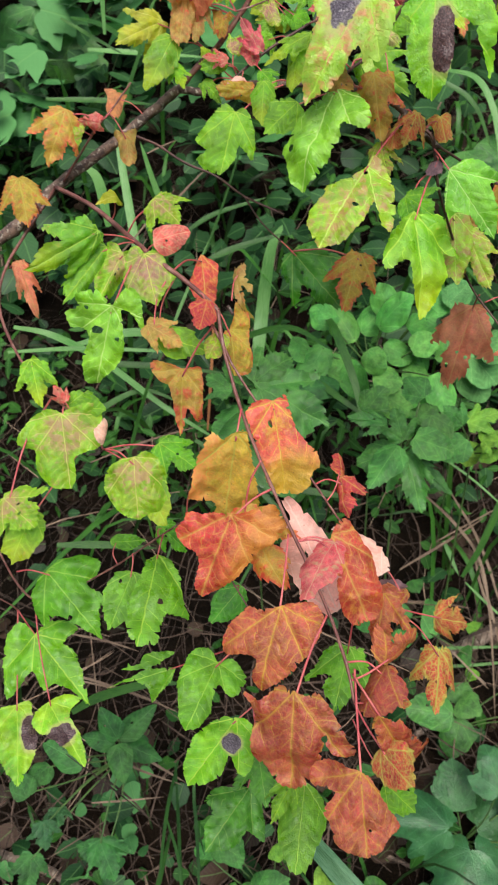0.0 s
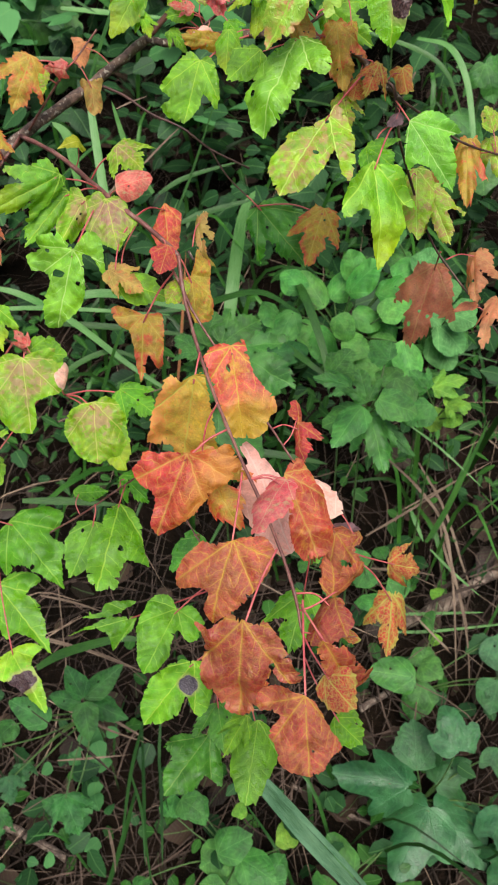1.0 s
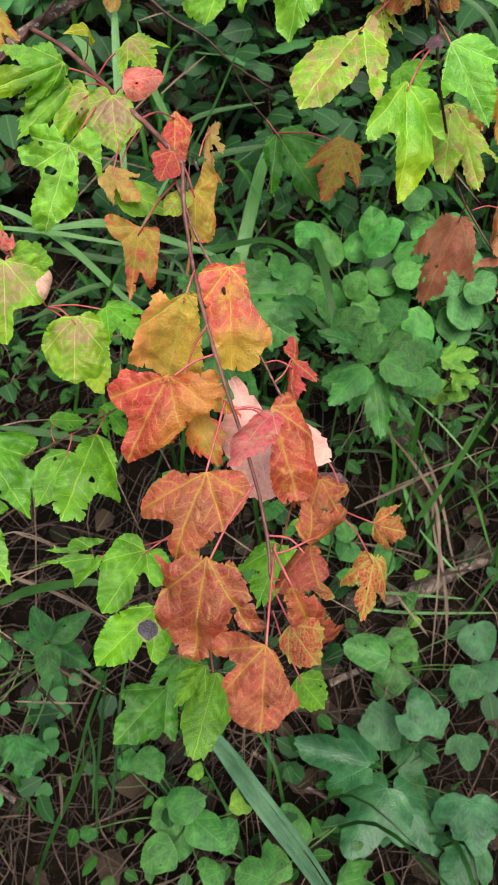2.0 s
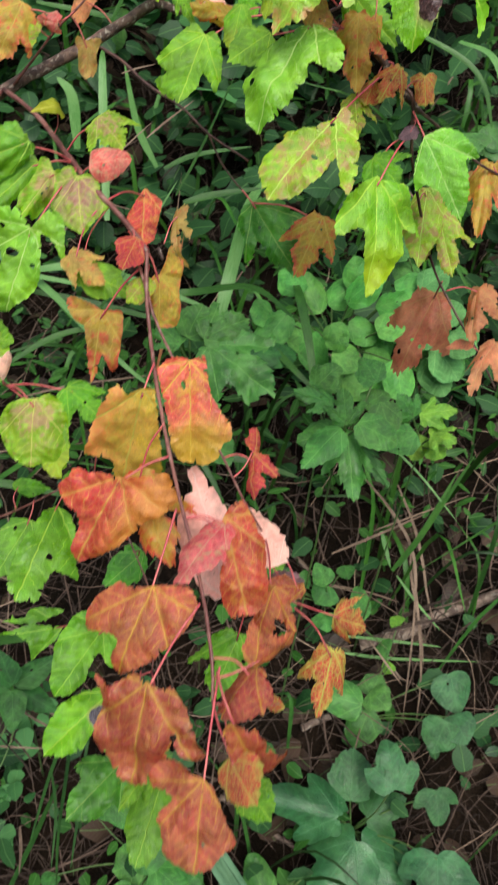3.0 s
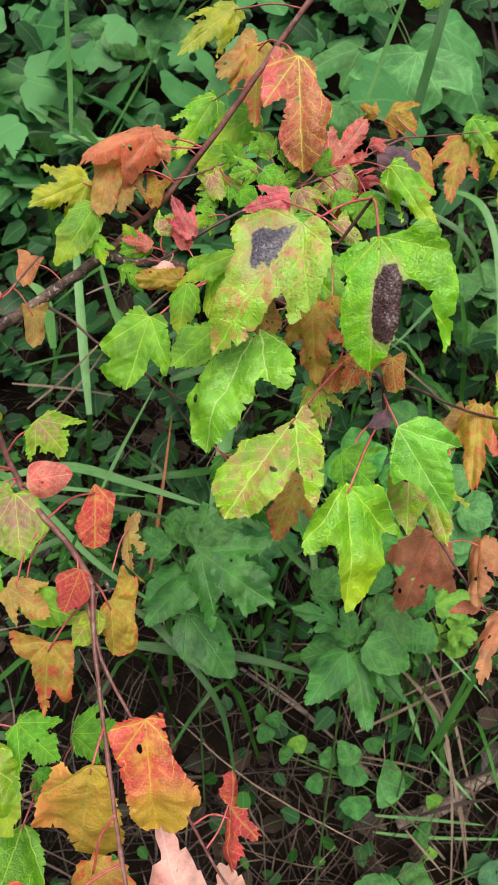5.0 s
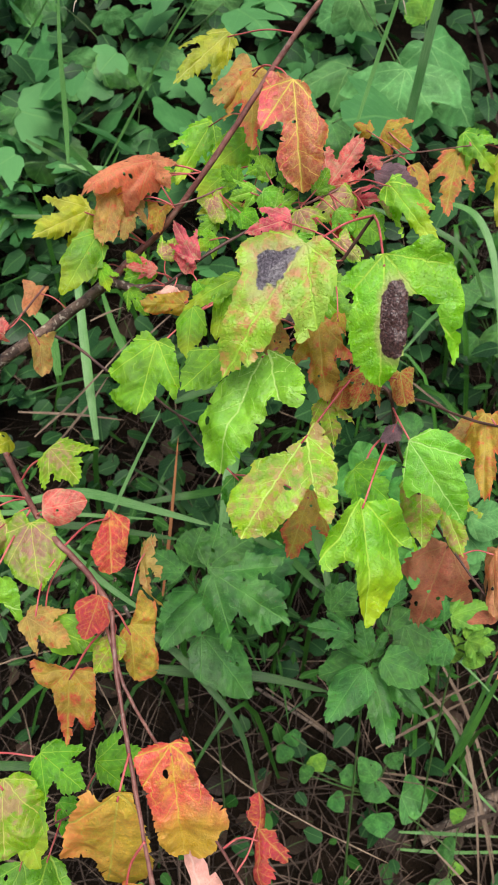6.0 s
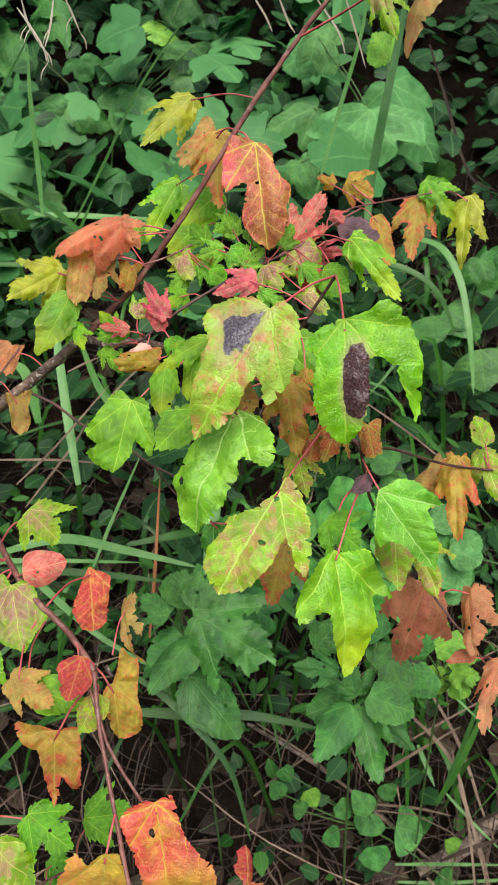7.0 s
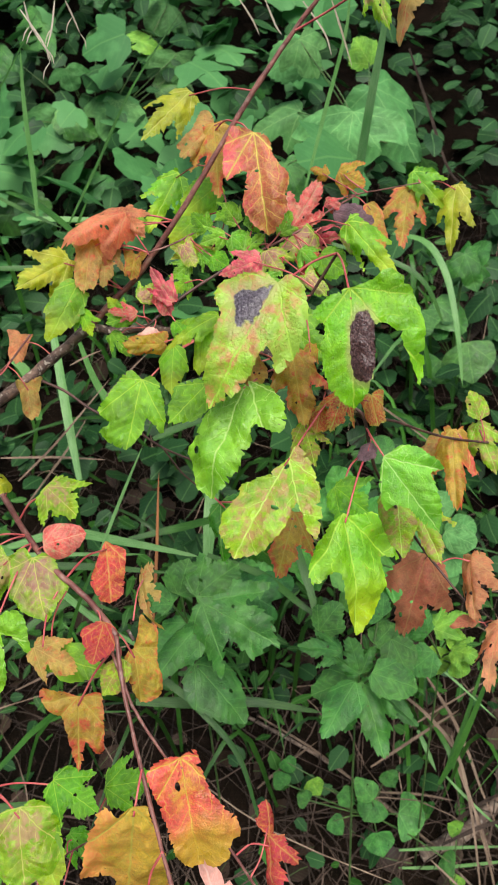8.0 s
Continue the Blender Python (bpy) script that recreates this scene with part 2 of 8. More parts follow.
GREEN, LIME, DEEP = (0.100, 0.31, 0.012), (0.165, 0.37, 0.012), (0.042, 0.18, 0.018)
PALE_VEIN = (0.38, 0.59, 0.07)
LEAF = {
    "green": leaf_material("maple_leaf_green", GREEN, (0.145, 0.38, 0.014), PALE_VEIN, wet=0.8),
    "cool": leaf_material("maple_leaf_cool_green", (0.122, 0.357, 0.024), (0.174, 0.426, 0.0226), (0.42, 0.62, 0.18), wet=1.0),
    "lime": leaf_material("maple_leaf_lime", LIME, (0.115, 0.35, 0.012), PALE_VEIN, tip=0.35, blotch=(0.44, 0.26, 0.06), blotch_amount=0.24, wet=0.7),
    "leafy": leaf_material("maple_leaf_mid_green", (0.075, 0.26, 0.012), (0.12, 0.35, 0.014), (0.28, 0.50, 0.07), wet=0.8),
    "deep": leaf_material("maple_leaf_deep_green", DEEP, (0.07, 0.28, 0.02), (0.22, 0.40, 0.08), wet=0.7),
    "yg": leaf_material("maple_leaf_yellow_green", (0.289, 0.454, 0.0172), (0.183, 0.376, 0.0133), (0.50, 0.62, 0.14), edge=(0.50, 0.50, 0.02), edge_amount=0.3, blotch=(0.33, 0.20, 0.07), blotch_amount=0.55, speck=0.4, wet=0.9),
    "mottled": leaf_material("maple_leaf_mottled", (0.19, 0.419, 0.0136), (0.286, 0.419, 0.0187), (0.60, 0.58, 0.16), blotch=(0.38, 0.25, 0.11), blotch_amount=0.56, heart=True, wet=0.9, vein_show=0.9, edge=(0.24, 0.50, 0.012), edge_amount=0.55),
    "mauve": leaf_material("maple_leaf_mauve", (0.30, 0.44, 0.03), (0.42, 0.36, 0.16), (0.62, 0.58, 0.16), blotch=(0.38, 0.19, 0.14), blotch_amount=0.60, heart=True, wet=1.0, vein_show=1.0, edge=(0.22, 0.42, 0.02), edge_amount=0.62),
    "yellow": leaf_material("maple_leaf_yellow", (0.391, 0.391, 0.017), (0.289, 0.374, 0.017), (0.55, 0.55, 0.12), edge=(0.56, 0.17, 0.022), edge_amount=0.12),
    "red": leaf_material("maple_leaf_red", (0.48, 0.034, 0.040), (0.47, 0.062, 0.045), (0.54, 0.30, 0.08), blotch=(0.50, 0.20, 0.04), blotch_amount=0.42, edge=(0.58, 0.055, 0.06), edge_amount=0.35, net_show=0.25, speck=0.5, grain=0.8, vein_show=0.9, halo_show=0.42),
    "red_olive": leaf_material("maple_leaf_red_and_olive", (0.49, 0.036, 0.038), (0.48, 0.070, 0.042), (0.54, 0.30, 0.07), blotch=(0.50, 0.13, 0.035), blotch_amount=0.36, edge=(0.60, 0.038, 0.055), edge_amount=0.35, flank=(0.42, 0.17, 0.028), net_show=0.25, speck=0.5, grain=0.8, vein_show=0.9, halo_show=0.42),
    "flame": leaf_material("maple_leaf_red_and_gold", (0.50, 0.038, 0.052), (0.50, 0.080, 0.052), (0.56, 0.36, 0.06), blotch=(0.52, 0.25, 0.040), blotch_amount=0.36, heart=True, tip=0.65, tip_colour=(0.42, 0.35, 0.030), edge=(0.52, 0.036, 0.060), edge_amount=0.5, net_show=0.15, grain=0.8, vein_show=0.8, wet=0.7, halo_show=0.12),
    "orange": leaf_material("maple_leaf_orange", (0.48, 0.30, 0.045), (0.44, 0.34, 0.042), (0.54, 0.42, 0.08), blotch=(0.58, 0.11, 0.05), blotch_amount=0.42, edge=(0.60, 0.11, 0.060), edge_amount=0.5, net_show=0.22, speck=0.5, grain=0.8, vein_show=0.9, thru=0.52, halo_show=0.3),
    "gold_flank": leaf_material("maple_leaf_orange_and_gold", (0.68, 0.36, 0.085), (0.60, 0.43, 0.060), (0.54, 0.44, 0.09), blotch=(0.62, 0.24, 0.08), blotch_amount=0.36, edge=(0.60, 0.12, 0.08), edge_amount=0.30, flank=(0.70, 0.22, 0.085), flank_side=-1, net_show=0.22, speck=0.4, grain=0.8, vein_show=0.9, thru=0.52),
    "brick": leaf_material("maple_leaf_brick_red", (0.38, 0.058, 0.042), (0.38, 0.095, 0.048), (0.50, 0.30, 0.05), blotch=(0.34, 0.135, 0.040), blotch_amount=0.38, rough=0.34, wet=1.0, speck=0.6, pucker=0.7, vein_show=0.85, net_show=0.24, grain=1.0, halo_show=0.38),
    "two_tone": leaf_material("maple_leaf_two_tone", (0.40, 0.085, 0.045), (0.38, 0.12, 0.05), (0.60, 0.48, 0.10), blotch=(0.42, 0.24, 0.05), blotch_amount=0.36, rough=0.32, wet=0.8, speck=0.5, vein_show=1.0, net_show=0.18, grain=0.8, flank=(0.66, 0.10, 0.12), flank_side=-1, halo_show=0.2),
    "tan": leaf_material("maple_leaf_tan", (0.48, 0.27, 0.09), (0.46, 0.33, 0.08), (0.56, 0.40, 0.13), blotch=(0.54, 0.13, 0.065), blotch_amount=0.42, rough=0.42, wet=0.4, speck=0.5, net_show=0.35, grain=0.6, thru=0.55),
    "rust": leaf_material("maple_leaf_rust", (0.58, 0.18, 0.095), (0.58, 0.25, 0.12), (0.58, 0.32, 0.13), blotch=(0.48, 0.25, 0.10), blotch_amount=0.34, rough=0.42, wet=0.4, speck=0.5, net_show=0.35, grain=0.6, thru=0.55),
    "crimson": leaf_material("maple_leaf_crimson", (0.66, 0.060, 0.085), (0.68, 0.15, 0.15), (0.66, 0.42, 0.26), blotch=(0.44, 0.34, 0.16), blotch_amount=0.40, net_show=0.3),
    "pink": leaf_material("maple_leaf_pink", (0.74, 0.36, 0.30), (0.78, 0.46, 0.38), (0.80, 0.60, 0.52), blotch=(0.62, 0.15, 0.14), blotch_amount=0.22, rough=0.55, wet=0.2, vein_show=0.5),
    "crisp": leaf_material("maple_leaf_crisped", (0.56, 0.055, 0.040), (0.50, 0.14, 0.045), (0.46, 0.48, 0.09), blotch=(0.40, 0.08, 0.06), blotch_amount=0.4, rough=0.42, vein_show=1.0, pucker=0.8, net_show=0.55, edge=(0.36, 0.34, 0.05), edge_amount=0.45, grain=1.0, halo_show=0.5),
    "dark": leaf_material("maple_leaf_withered", (0.07, 0.035, 0.045), (0.13, 0.07, 0.08), (0.16, 0.09, 0.09), rough=0.5, thru=0.1),
    "spotted_big": leaf_material("maple_leaf_tar_spot", (0.218, 0.437, 0.0172), (0.30, 0.45, 0.045), PALE_VEIN, blotch=(0.44, 0.19, 0.07), blotch_amount=0.54, speck=0.3, flank=(0.28, 0.46, 0.06), spot=(0.105, 0.235, 0.104, 0.104), wedge=True, wet=1.0),
    "spotted_dark": leaf_material("maple_leaf_dark_patch", (0.175, 0.454, 0.00858), (0.122, 0.393, 0.0101), PALE_VEIN, blotch=(0.42, 0.24, 0.10), blotch_amount=0.15, spot=(-0.09, 0.48, 0.115, 0.29), spot_colour=((0.035, 0.016, 0.016), (0.12, 0.06, 0.055)), wet=1.0),
    "spotted_low": leaf_material("maple_leaf_small_spots", (0.0935, 0.34, 0.0085), (0.153, 0.408, 0.0102), PALE_VEIN, spot=(-0.13, 0.29, 0.12, 0.11)),
    "spotted_left": leaf_material("maple_leaf_purple_patch", (0.14, 0.41, 0.012), (0.26, 0.46, 0.02), PALE_VEIN, blotch=(0.46, 0.24, 0.10), blotch_amount=0.25, spot=(-0.17, 0.39, 0.12, 0.22), spot_colour=((0.035, 0.018, 0.022), (0.12, 0.07, 0.07))),
    "spotted_tip": leaf_material("maple_leaf_withered_patch", (0.14, 0.41, 0.012), (0.26, 0.46, 0.02), PALE_VEIN, blotch=(0.46, 0.24, 0.10), blotch_amount=0.25, spot=(0.1, 0.5, 0.22, 0.14), spot_colour=((0.035, 0.018, 0.022), (0.12, 0.07, 0.07))),
    # plants of the undergrowth
    "herb": leaf_material("herb_leaf", (0.022, 0.105, 0.016), (0.046, 0.160, 0.025), (0.11, 0.28, 0.06), rough=0.38, gloss=0.40, wet=0.7, thru=0.25, speck=0.5, vein_show=0.5),
    # brighter copy of herb: the extra light on herb_a is in its colour
    "herb_fresh": leaf_material("herb_leaf_brightened", (0.040, 0.180, 0.026), (0.075, 0.245, 0.038), (0.13, 0.32, 0.07), rough=0.40, gloss=0.40, wet=0.7, thru=0.25, speck=0.5, vein_show=0.5),
    "herb_cool": leaf_material("herb_leaf_bluish", (0.014, 0.070, 0.021), (0.029, 0.104, 0.031), (0.06, 0.16, 0.06), rough=0.38, gloss=0.40, wet=0.7, thru=0.2, speck=0.5, vein_show=0.4),
    "herb_dark": leaf_material("herb_leaf_dark", (0.0115, 0.0633, 0.0115), (0.0253, 0.109, 0.0184), (0.07, 0.18, 0.05), rough=0.50, gloss=0.34, wet=0.5, thru=0.2, speck=0.25, vein_show=0.4),
    "herb_pale": leaf_material("herb_leaf_pale", (0.096, 0.245, 0.074), (0.066, 0.195, 0.056), (0.18, 0.36, 0.12), rough=0.50, gloss=0.2, wet=0.5, thru=0.3, speck=0.1, vein_show=0.65),
    "herb_lime": leaf_material("herb_leaf_lime", (0.15, 0.31, 0.028), (0.105, 0.26, 0.028), (0.30, 0.46, 0.10), rough=0.50, gloss=0.34, wet=0.5, thru=0.3, speck=0.5, vein_show=0.4),
}
LEAF_LABEL = {
    "red": "red leaf with golden veins", "red_olive": "red leaf turning olive on one side", "gold_flank": "orange leaf turning gold on one side", "flame": "yellow leaf flushed with scarlet", "orange": "orange and yellow leaf", "brick": "dull brick-red leaf with raised veins",
    "tan": "tan drying leaf", "rust": "rust-coloured leaf with small holes", "crimson": "crimson young leaf", "pink": "pale pink underside of a leaf", "crisp": "crisped red and olive leaf",
    "dark": "withered dark purple leaf", "spotted_big": "green leaf with a grey tar spot", "spotted_dark": "green leaf with a dark withered patch", "spotted_low": "green leaf with black spots",
    "spotted_left": "green leaf with a purple-black patch", "spotted_tip": "green leaf with a withered brown patch", "mottled": "green leaf with tan mottling", "mauve": "mauve leaf with a green margin", "yellow": "yellow-green leaf",
}


def bark_material(name, main, alt, scale=60.0, rough=0.7, lichen=0.0):
    mat, k = blank(name)
    p = k.put("ShaderNodeTexCoord").outputs["Object"]
    a, b = k.noise(p, scale, 5.0, 0.7), k.noise(p, scale * 9, 3.0, 0.6)
    col = k.mix(k.step(a, 0.4, 0.62), main, alt)
    if lichen:
        col = k.mix(k.m("MULTIPLY", k.step(k.noise(p, scale * 3, 3.0), 0.56, 0.64), lichen), col, (0.34, 0.31, 0.25))
    finish(k, col, rough, k.m("ADD", a, k.m("MULTIPLY", b, 0.5)), 0.8, distance=0.001, spec=0.25)
    return mat


BARK = bark_material("branch_bark", (0.032, 0.020, 0.016), (0.115, 0.074, 0.055), scale=90.0, lichen=0.55)
TWIG = bark_material("young_twig_bark", (0.080, 0.028, 0.024), (0.155, 0.066, 0.052), rough=0.45, lichen=0.15)
STICK = bark_material("weathered_stick_bark", (0.055, 0.038, 0.030), (0.17, 0.125, 0.095), scale=45.0, rough=0.8, lichen=0.3)
DARK_TWIG = bark_material("dark_twig_bark", (0.035, 0.018, 0.015), (0.07, 0.035, 0.028), rough=0.5)
STALK = bark_material("red_leaf_stalk", (0.28, 0.045, 0.050), (0.38, 0.10, 0.090), rough=0.35)
GREEN_STALK = bark_material("green_stalk", (0.030, 0.070, 0.018), (0.055, 0.10, 0.026), rough=0.45)


def blade_material(name, main, alt, rough=0.4, thru=0.3, spread=1.3):
    """Grass: lengthwise streaks, a paler midrib."""
    mat, k = blank(name)
    uv = k.put("ShaderNodeUVMap").outputs[0]
    rnd = k.put("ShaderNodeObjectInfo").outputs["Random"]
    isl = k.put("ShaderNodeNewGeometry").outputs["Random Per Island"]
    s = k.put("ShaderNodeSeparateXYZ", uv)
    u = k.m("ADD", k.m("MULTIPLY", s.outputs[0], 24.0), k.m("MULTIPLY", k.m("ADD", rnd, isl), 50.0))
    st = k.noise(k.put("ShaderNodeCombineXYZ", u, k.m("MULTIPLY", s.outputs[1], 1.5), 0.0).outputs[0], 1.0, 2.0)
    blot = k.noise(k.put("ShaderNodeTexCoord").outputs["Object"], 14.0, 4.0)
    col = k.mix(k.step(k.m("ADD", k.m("MULTIPLY", st, 0.6), k.m("MULTIPLY", blot, 0.5)), 0.42, 0.66), main, alt)
    col = k.hsv(col, 0.5, 1.0, k.m("ADD", 1.0 - spread / 2, k.m("MULTIPLY", isl, spread)))
    finish(k, col, rough, st, 0.5, col, thru, distance=0.0006, spec=0.12 if rough > 0.55 else 0.3)
    return mat


GRASS = blade_material("grass_blade", (0.017, 0.075, 0.010), (0.046, 0.145, 0.020))
GRASS_PALE = blade_material("grass_blade_pale", (0.065, 0.21, 0.04), (0.14, 0.31, 0.09))
# shaded copy of GRASS, its shade held in the darker green
GRASS_SHADED = blade_material("grass_blade_shaded", (0.010, 0.045, 0.008), (0.03, 0.10, 0.018))
GRASS_LIGHT = blade_material("grass_blade_silvery", (0.075, 0.22, 0.060), (0.17, 0.33, 0.13), spread=0.4)
STRAW = blade_material("dry_straw", (0.09, 0.06, 0.042), (0.24, 0.175, 0.125), rough=0.7, thru=0.15)
# old straw, with the shade under the growth put into its dark tone
SHADED_STRAW = blade_material("shaded_old_straw", (0.006, 0.0045, 0.0035), (0.060, 0.042, 0.032), rough=0.8, thru=0.1)
STRIPED = blade_material("striped_grass_blade", (0.024, 0.085, 0.034), (0.12, 0.24, 0.13), spread=0.5)
REED = blade_material("orange_brown_stem", (0.30, 0.11, 0.045), (0.40, 0.17, 0.07), rough=0.6)
SEED = blade_material("seed_head", (0.34, 0.27, 0.19), (0.52, 0.45, 0.36), rough=0.7)


def soil_material():
    mat, k = blank("shaded_soil_and_litter")
    p = k.put("ShaderNodeTexCoord").outputs["Object"]
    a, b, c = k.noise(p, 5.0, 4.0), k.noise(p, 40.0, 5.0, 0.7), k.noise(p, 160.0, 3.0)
    # base near black: deep shade between the plants is put into the soil colour
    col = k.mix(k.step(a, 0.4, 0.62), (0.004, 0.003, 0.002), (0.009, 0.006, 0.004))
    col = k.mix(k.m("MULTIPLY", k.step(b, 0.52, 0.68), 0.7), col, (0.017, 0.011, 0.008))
    finish(k, col, 0.9, k.m("ADD", k.m("ADD", b, k.m("MULTIPLY", c, 0.4)), a), 1.0, distance=0.012, spec=0.03)
    return mat


def stuff_leaf_material(name, main, alt):
    """Leaves of the dense growth: each one its own tone."""
    mat, k = blank(name)
    isl = k.put("ShaderNodeNewGeometry").outputs["Random Per Island"]
    p = k.put("ShaderNodeTexCoord").outputs["Object"]
    col = k.mix(isl, main, alt)
    col = k.mix(k.m("MULTIPLY", k.step(k.noise(p, 30.0, 4.0), 0.45, 0.7), 0.5), col, alt)
    xyz = k.put("ShaderNodeSeparateXYZ", k.put("ShaderNodeUVMap").outputs[0])
    x = k.m("ABSOLUTE", xyz.outputs[0])
    mid = k.step(x, 0.005, 0.03, 1.0, 0.0)
    ribs = k.step(k.m("ABSOLUTE", k.m("SUBTRACT", k.m("FRACT", k.m("MULTIPLY", k.m("SUBTRACT", xyz.outputs[1], k.m("MULTIPLY", x, 0.8)), 7.0)), 0.5)), 0.03, 0.09, 1.0, 0.0)
    rib = k.m("MAXIMUM", mid, k.m("MULTIPLY", ribs, 0.25))
    col = k.mix(k.m("MULTIPLY", rib, 0.3), col, (0.13, 0.28, 0.08))
    finish(k, col, k.step(isl, 0.0, 1.0, 0.42, 0.65), k.m("SUBTRACT", k.noise(p, 120.0, 2.0), rib), 0.6, k.hsv(col, 0.5, 1.1, 1.4), 0.25, distance=0.0008, spec=0.18)
    return mat


SOIL = soil_material()
COVER = stuff_leaf_material("ground_cover_leaf", (0.009, 0.046, 0.007), (0.030, 0.11, 0.014))
# darker copy of COVER: shade inside the growth is put into the leaf colour
COVER_SHADED = stuff_leaf_material("shaded_cover_leaf", (0.006, 0.028, 0.008), (0.020, 0.070, 0.020))
COVER_COOL = stuff_leaf_material("bank_leaf", (0.025, 0.10, 0.028), (0.073, 0.21, 0.065))
# fallen leaves darkened: the shade down at the soil is in their brown
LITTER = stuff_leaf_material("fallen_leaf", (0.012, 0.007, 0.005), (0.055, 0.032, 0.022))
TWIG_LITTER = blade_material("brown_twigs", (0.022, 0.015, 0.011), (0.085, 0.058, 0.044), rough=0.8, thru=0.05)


# ---- builders ----
def mesh_object(name, bm, mat, parent=None, smooth=True):
    me = bpy.data.meshes.new(name)
    bm.to_mesh(me)
    bm.free()
    me.materials.append(mat)
    if smooth:
        me.polygons.foreach_set("use_smooth", [True] * len(me.polygons))
    ob = new(name, me)
    if parent:
        ob.parent = parent
    return ob


def part(name, bm, mat, parent, label=""):
    ob = mesh_object(name, bm, mat, parent)
    return tagged(ob, label) if label else ob


def thing(name, label, category, place=(0, 0, 0), group="", kind=""):
    ob = new(name)
    ob.empty_display_size = 0.05
    ob.location = place
    return tagged(ob, label, category, group, kind)


def spline(points, steps):
    """A smooth run through points, with steps pieces between each two."""
    p = [Vector(q) for q in points]
    if len(p) == 2:
        return [p[0].lerp(p[1], i / steps) for i in range(steps + 1)]
    p = [2 * p[0] - p[1], *p, 2 * p[-1] - p[-2]]
    out = []
    for a, b, c, d in zip(p, p[1:], p[2:], p[3:]):
        for i in range(steps):
            t = i / steps
            out.append(0.5 * (2 * b + (c - a) * t + (2 * a - 5 * b + 4 * c - d) * t * t + (3 * b - a - 3 * c + d) * t**3))
    return [*out, p[-2]]


def tube(points, r0, r1, sides=8, steps=6, knobs=0.0, seed=0, bm=None):
    """A tapered round stem through points; knobs: how much it swells and wavers."""
    rng = random.Random(seed)
    bm = bm or bmesh.new()
    run = spline(points, steps)
    n, rings, up = len(run), [], Vector((0.3, 0.2, 1)).normalized()
    for i, c in enumerate(run):
        way = (run[min(i + 1, n - 1)] - run[max(i - 1, 0)]).normalized()
        a = way.cross(up)
        a = a.normalized() if a.length > 1e-4 else Vector((1, 0, 0))
        b = way.cross(a)
        r = (r0 + (r1 - r0) * i / (n - 1)) * (1 + knobs * rng.uniform(-0.5, 1.0) * (1 if i % 5 == 0 else 0.35))
        off = (a * rng.uniform(-1, 1) + b * rng.uniform(-1, 1)) * r * knobs * 0.5
        rings.append([bm.verts.new(c + off + (a * math.cos(w) + b * math.sin(w)) * r) for w in (2 * math.pi * s / sides for s in range(sides))])
    for p, q in zip(rings, rings[1:]):
        for s in range(sides):
            bm.faces.new((p[s], p[(s + 1) % sides], q[(s + 1) % sides], q[s]))
    bm.faces.new(rings[0][::-1])
    bm.faces.new(rings[-1])
    return bm


# half outlines, from the stalk round to the tip: x across, y along
OUTLINE = {
    "maple": [(0, 0), (0.10, -0.02), (0.25, 0.02), (0.36, 0.14), (0.42, 0.30), (0.57, 0.58), (0.40, 0.53), (0.21, 0.455), (0.25, 0.64), (0.20, 0.78), (0.09, 0.92), (0, 1)],
    "broad": [(0, 0), (0.12, -0.05), (0.32, -0.03), (0.43, 0.08), (0.52, 0.24), (0.72, 0.56), (0.48, 0.53), (0.25, 0.48), (0.29, 0.64), (0.22, 0.80), (0.10, 0.93), (0, 1)],
    "long": [(0, 0), (0.08, -0.01), (0.20, 0.02), (0.30, 0.13), (0.36, 0.33), (0.42, 0.58), (0.31, 0.51), (0.19, 0.46), (0.205, 0.62), (0.16, 0.78), (0.07, 0.91), (0, 1)],
    "kite": [(0, 0), (0.12, -0.06), (0.24, -0.13), (0.34, 0.0), (0.41, 0.25), (0.60, 0.62), (0.44, 0.66), (0.30, 0.70), (0.19, 0.82), (0.08, 0.94), (0, 1)],
    "slim": [(0, 0), (0.07, -0.01), (0.16, 0.03), (0.22, 0.14), (0.26, 0.30), (0.36, 0.60), (0.24, 0.52), (0.13, 0.44), (0.14, 0.60), (0.10, 0.78), (0.045, 0.92), (0, 1)],
    "simple": [(0, 0), (0.10, 0.0), (0.25, 0.08), (0.33, 0.25), (0.36, 0.42), (0.31, 0.60), (0.20, 0.80), (0.08, 0.94), (0, 1)],
    "round": [(0, 0), (0.14, 0.01), (0.32, 0.12), (0.42, 0.32), (0.43, 0.55), (0.34, 0.78), (0.17, 0.93), (0, 1)],
    "lobed": [(0, 0), (0.14, -0.08), (0.34, -0.07), (0.52, 0.06), (0.64, 0.26), (0.70, 0.47), (0.54, 0.49), (0.36, 0.45), (0.35, 0.60), (0.28, 0.80), (0.12, 0.95), (0, 1)],
    "ovate": [(0, 0), (0.15, 0.0), (0.33, 0.09), (0.41, 0.27), (0.39, 0.47), (0.29, 0.70), (0.13, 0.90), (0.04, 0.97), (0, 1)],
    "blunt": [(0, 0), (0.14, -0.03), (0.34, 0.02), (0.46, 0.16), (0.50, 0.34), (0.41, 0.45), (0.44, 0.62), (0.34, 0.82), (0.16, 0.94), (0, 1)],
    "hanging": [(0, 0), (0.10, -0.05), (0.30, -0.12), (0.57, -0.17), (0.50, 0.05), (0.41, 0.25), (0.38, 0.45), (0.39, 0.66), (0.29, 0.88), (0.18, 0.90), (0.07, 0.97), (0, 1)],
    "lance": [(0, 0), (0.07, 0.05), (0.15, 0.22), (0.18, 0.40), (0.15, 0.62), (0.08, 0.84), (0, 1)],
}
SMOOTH = ("round", "simple", "lance", "lobed", "ovate")
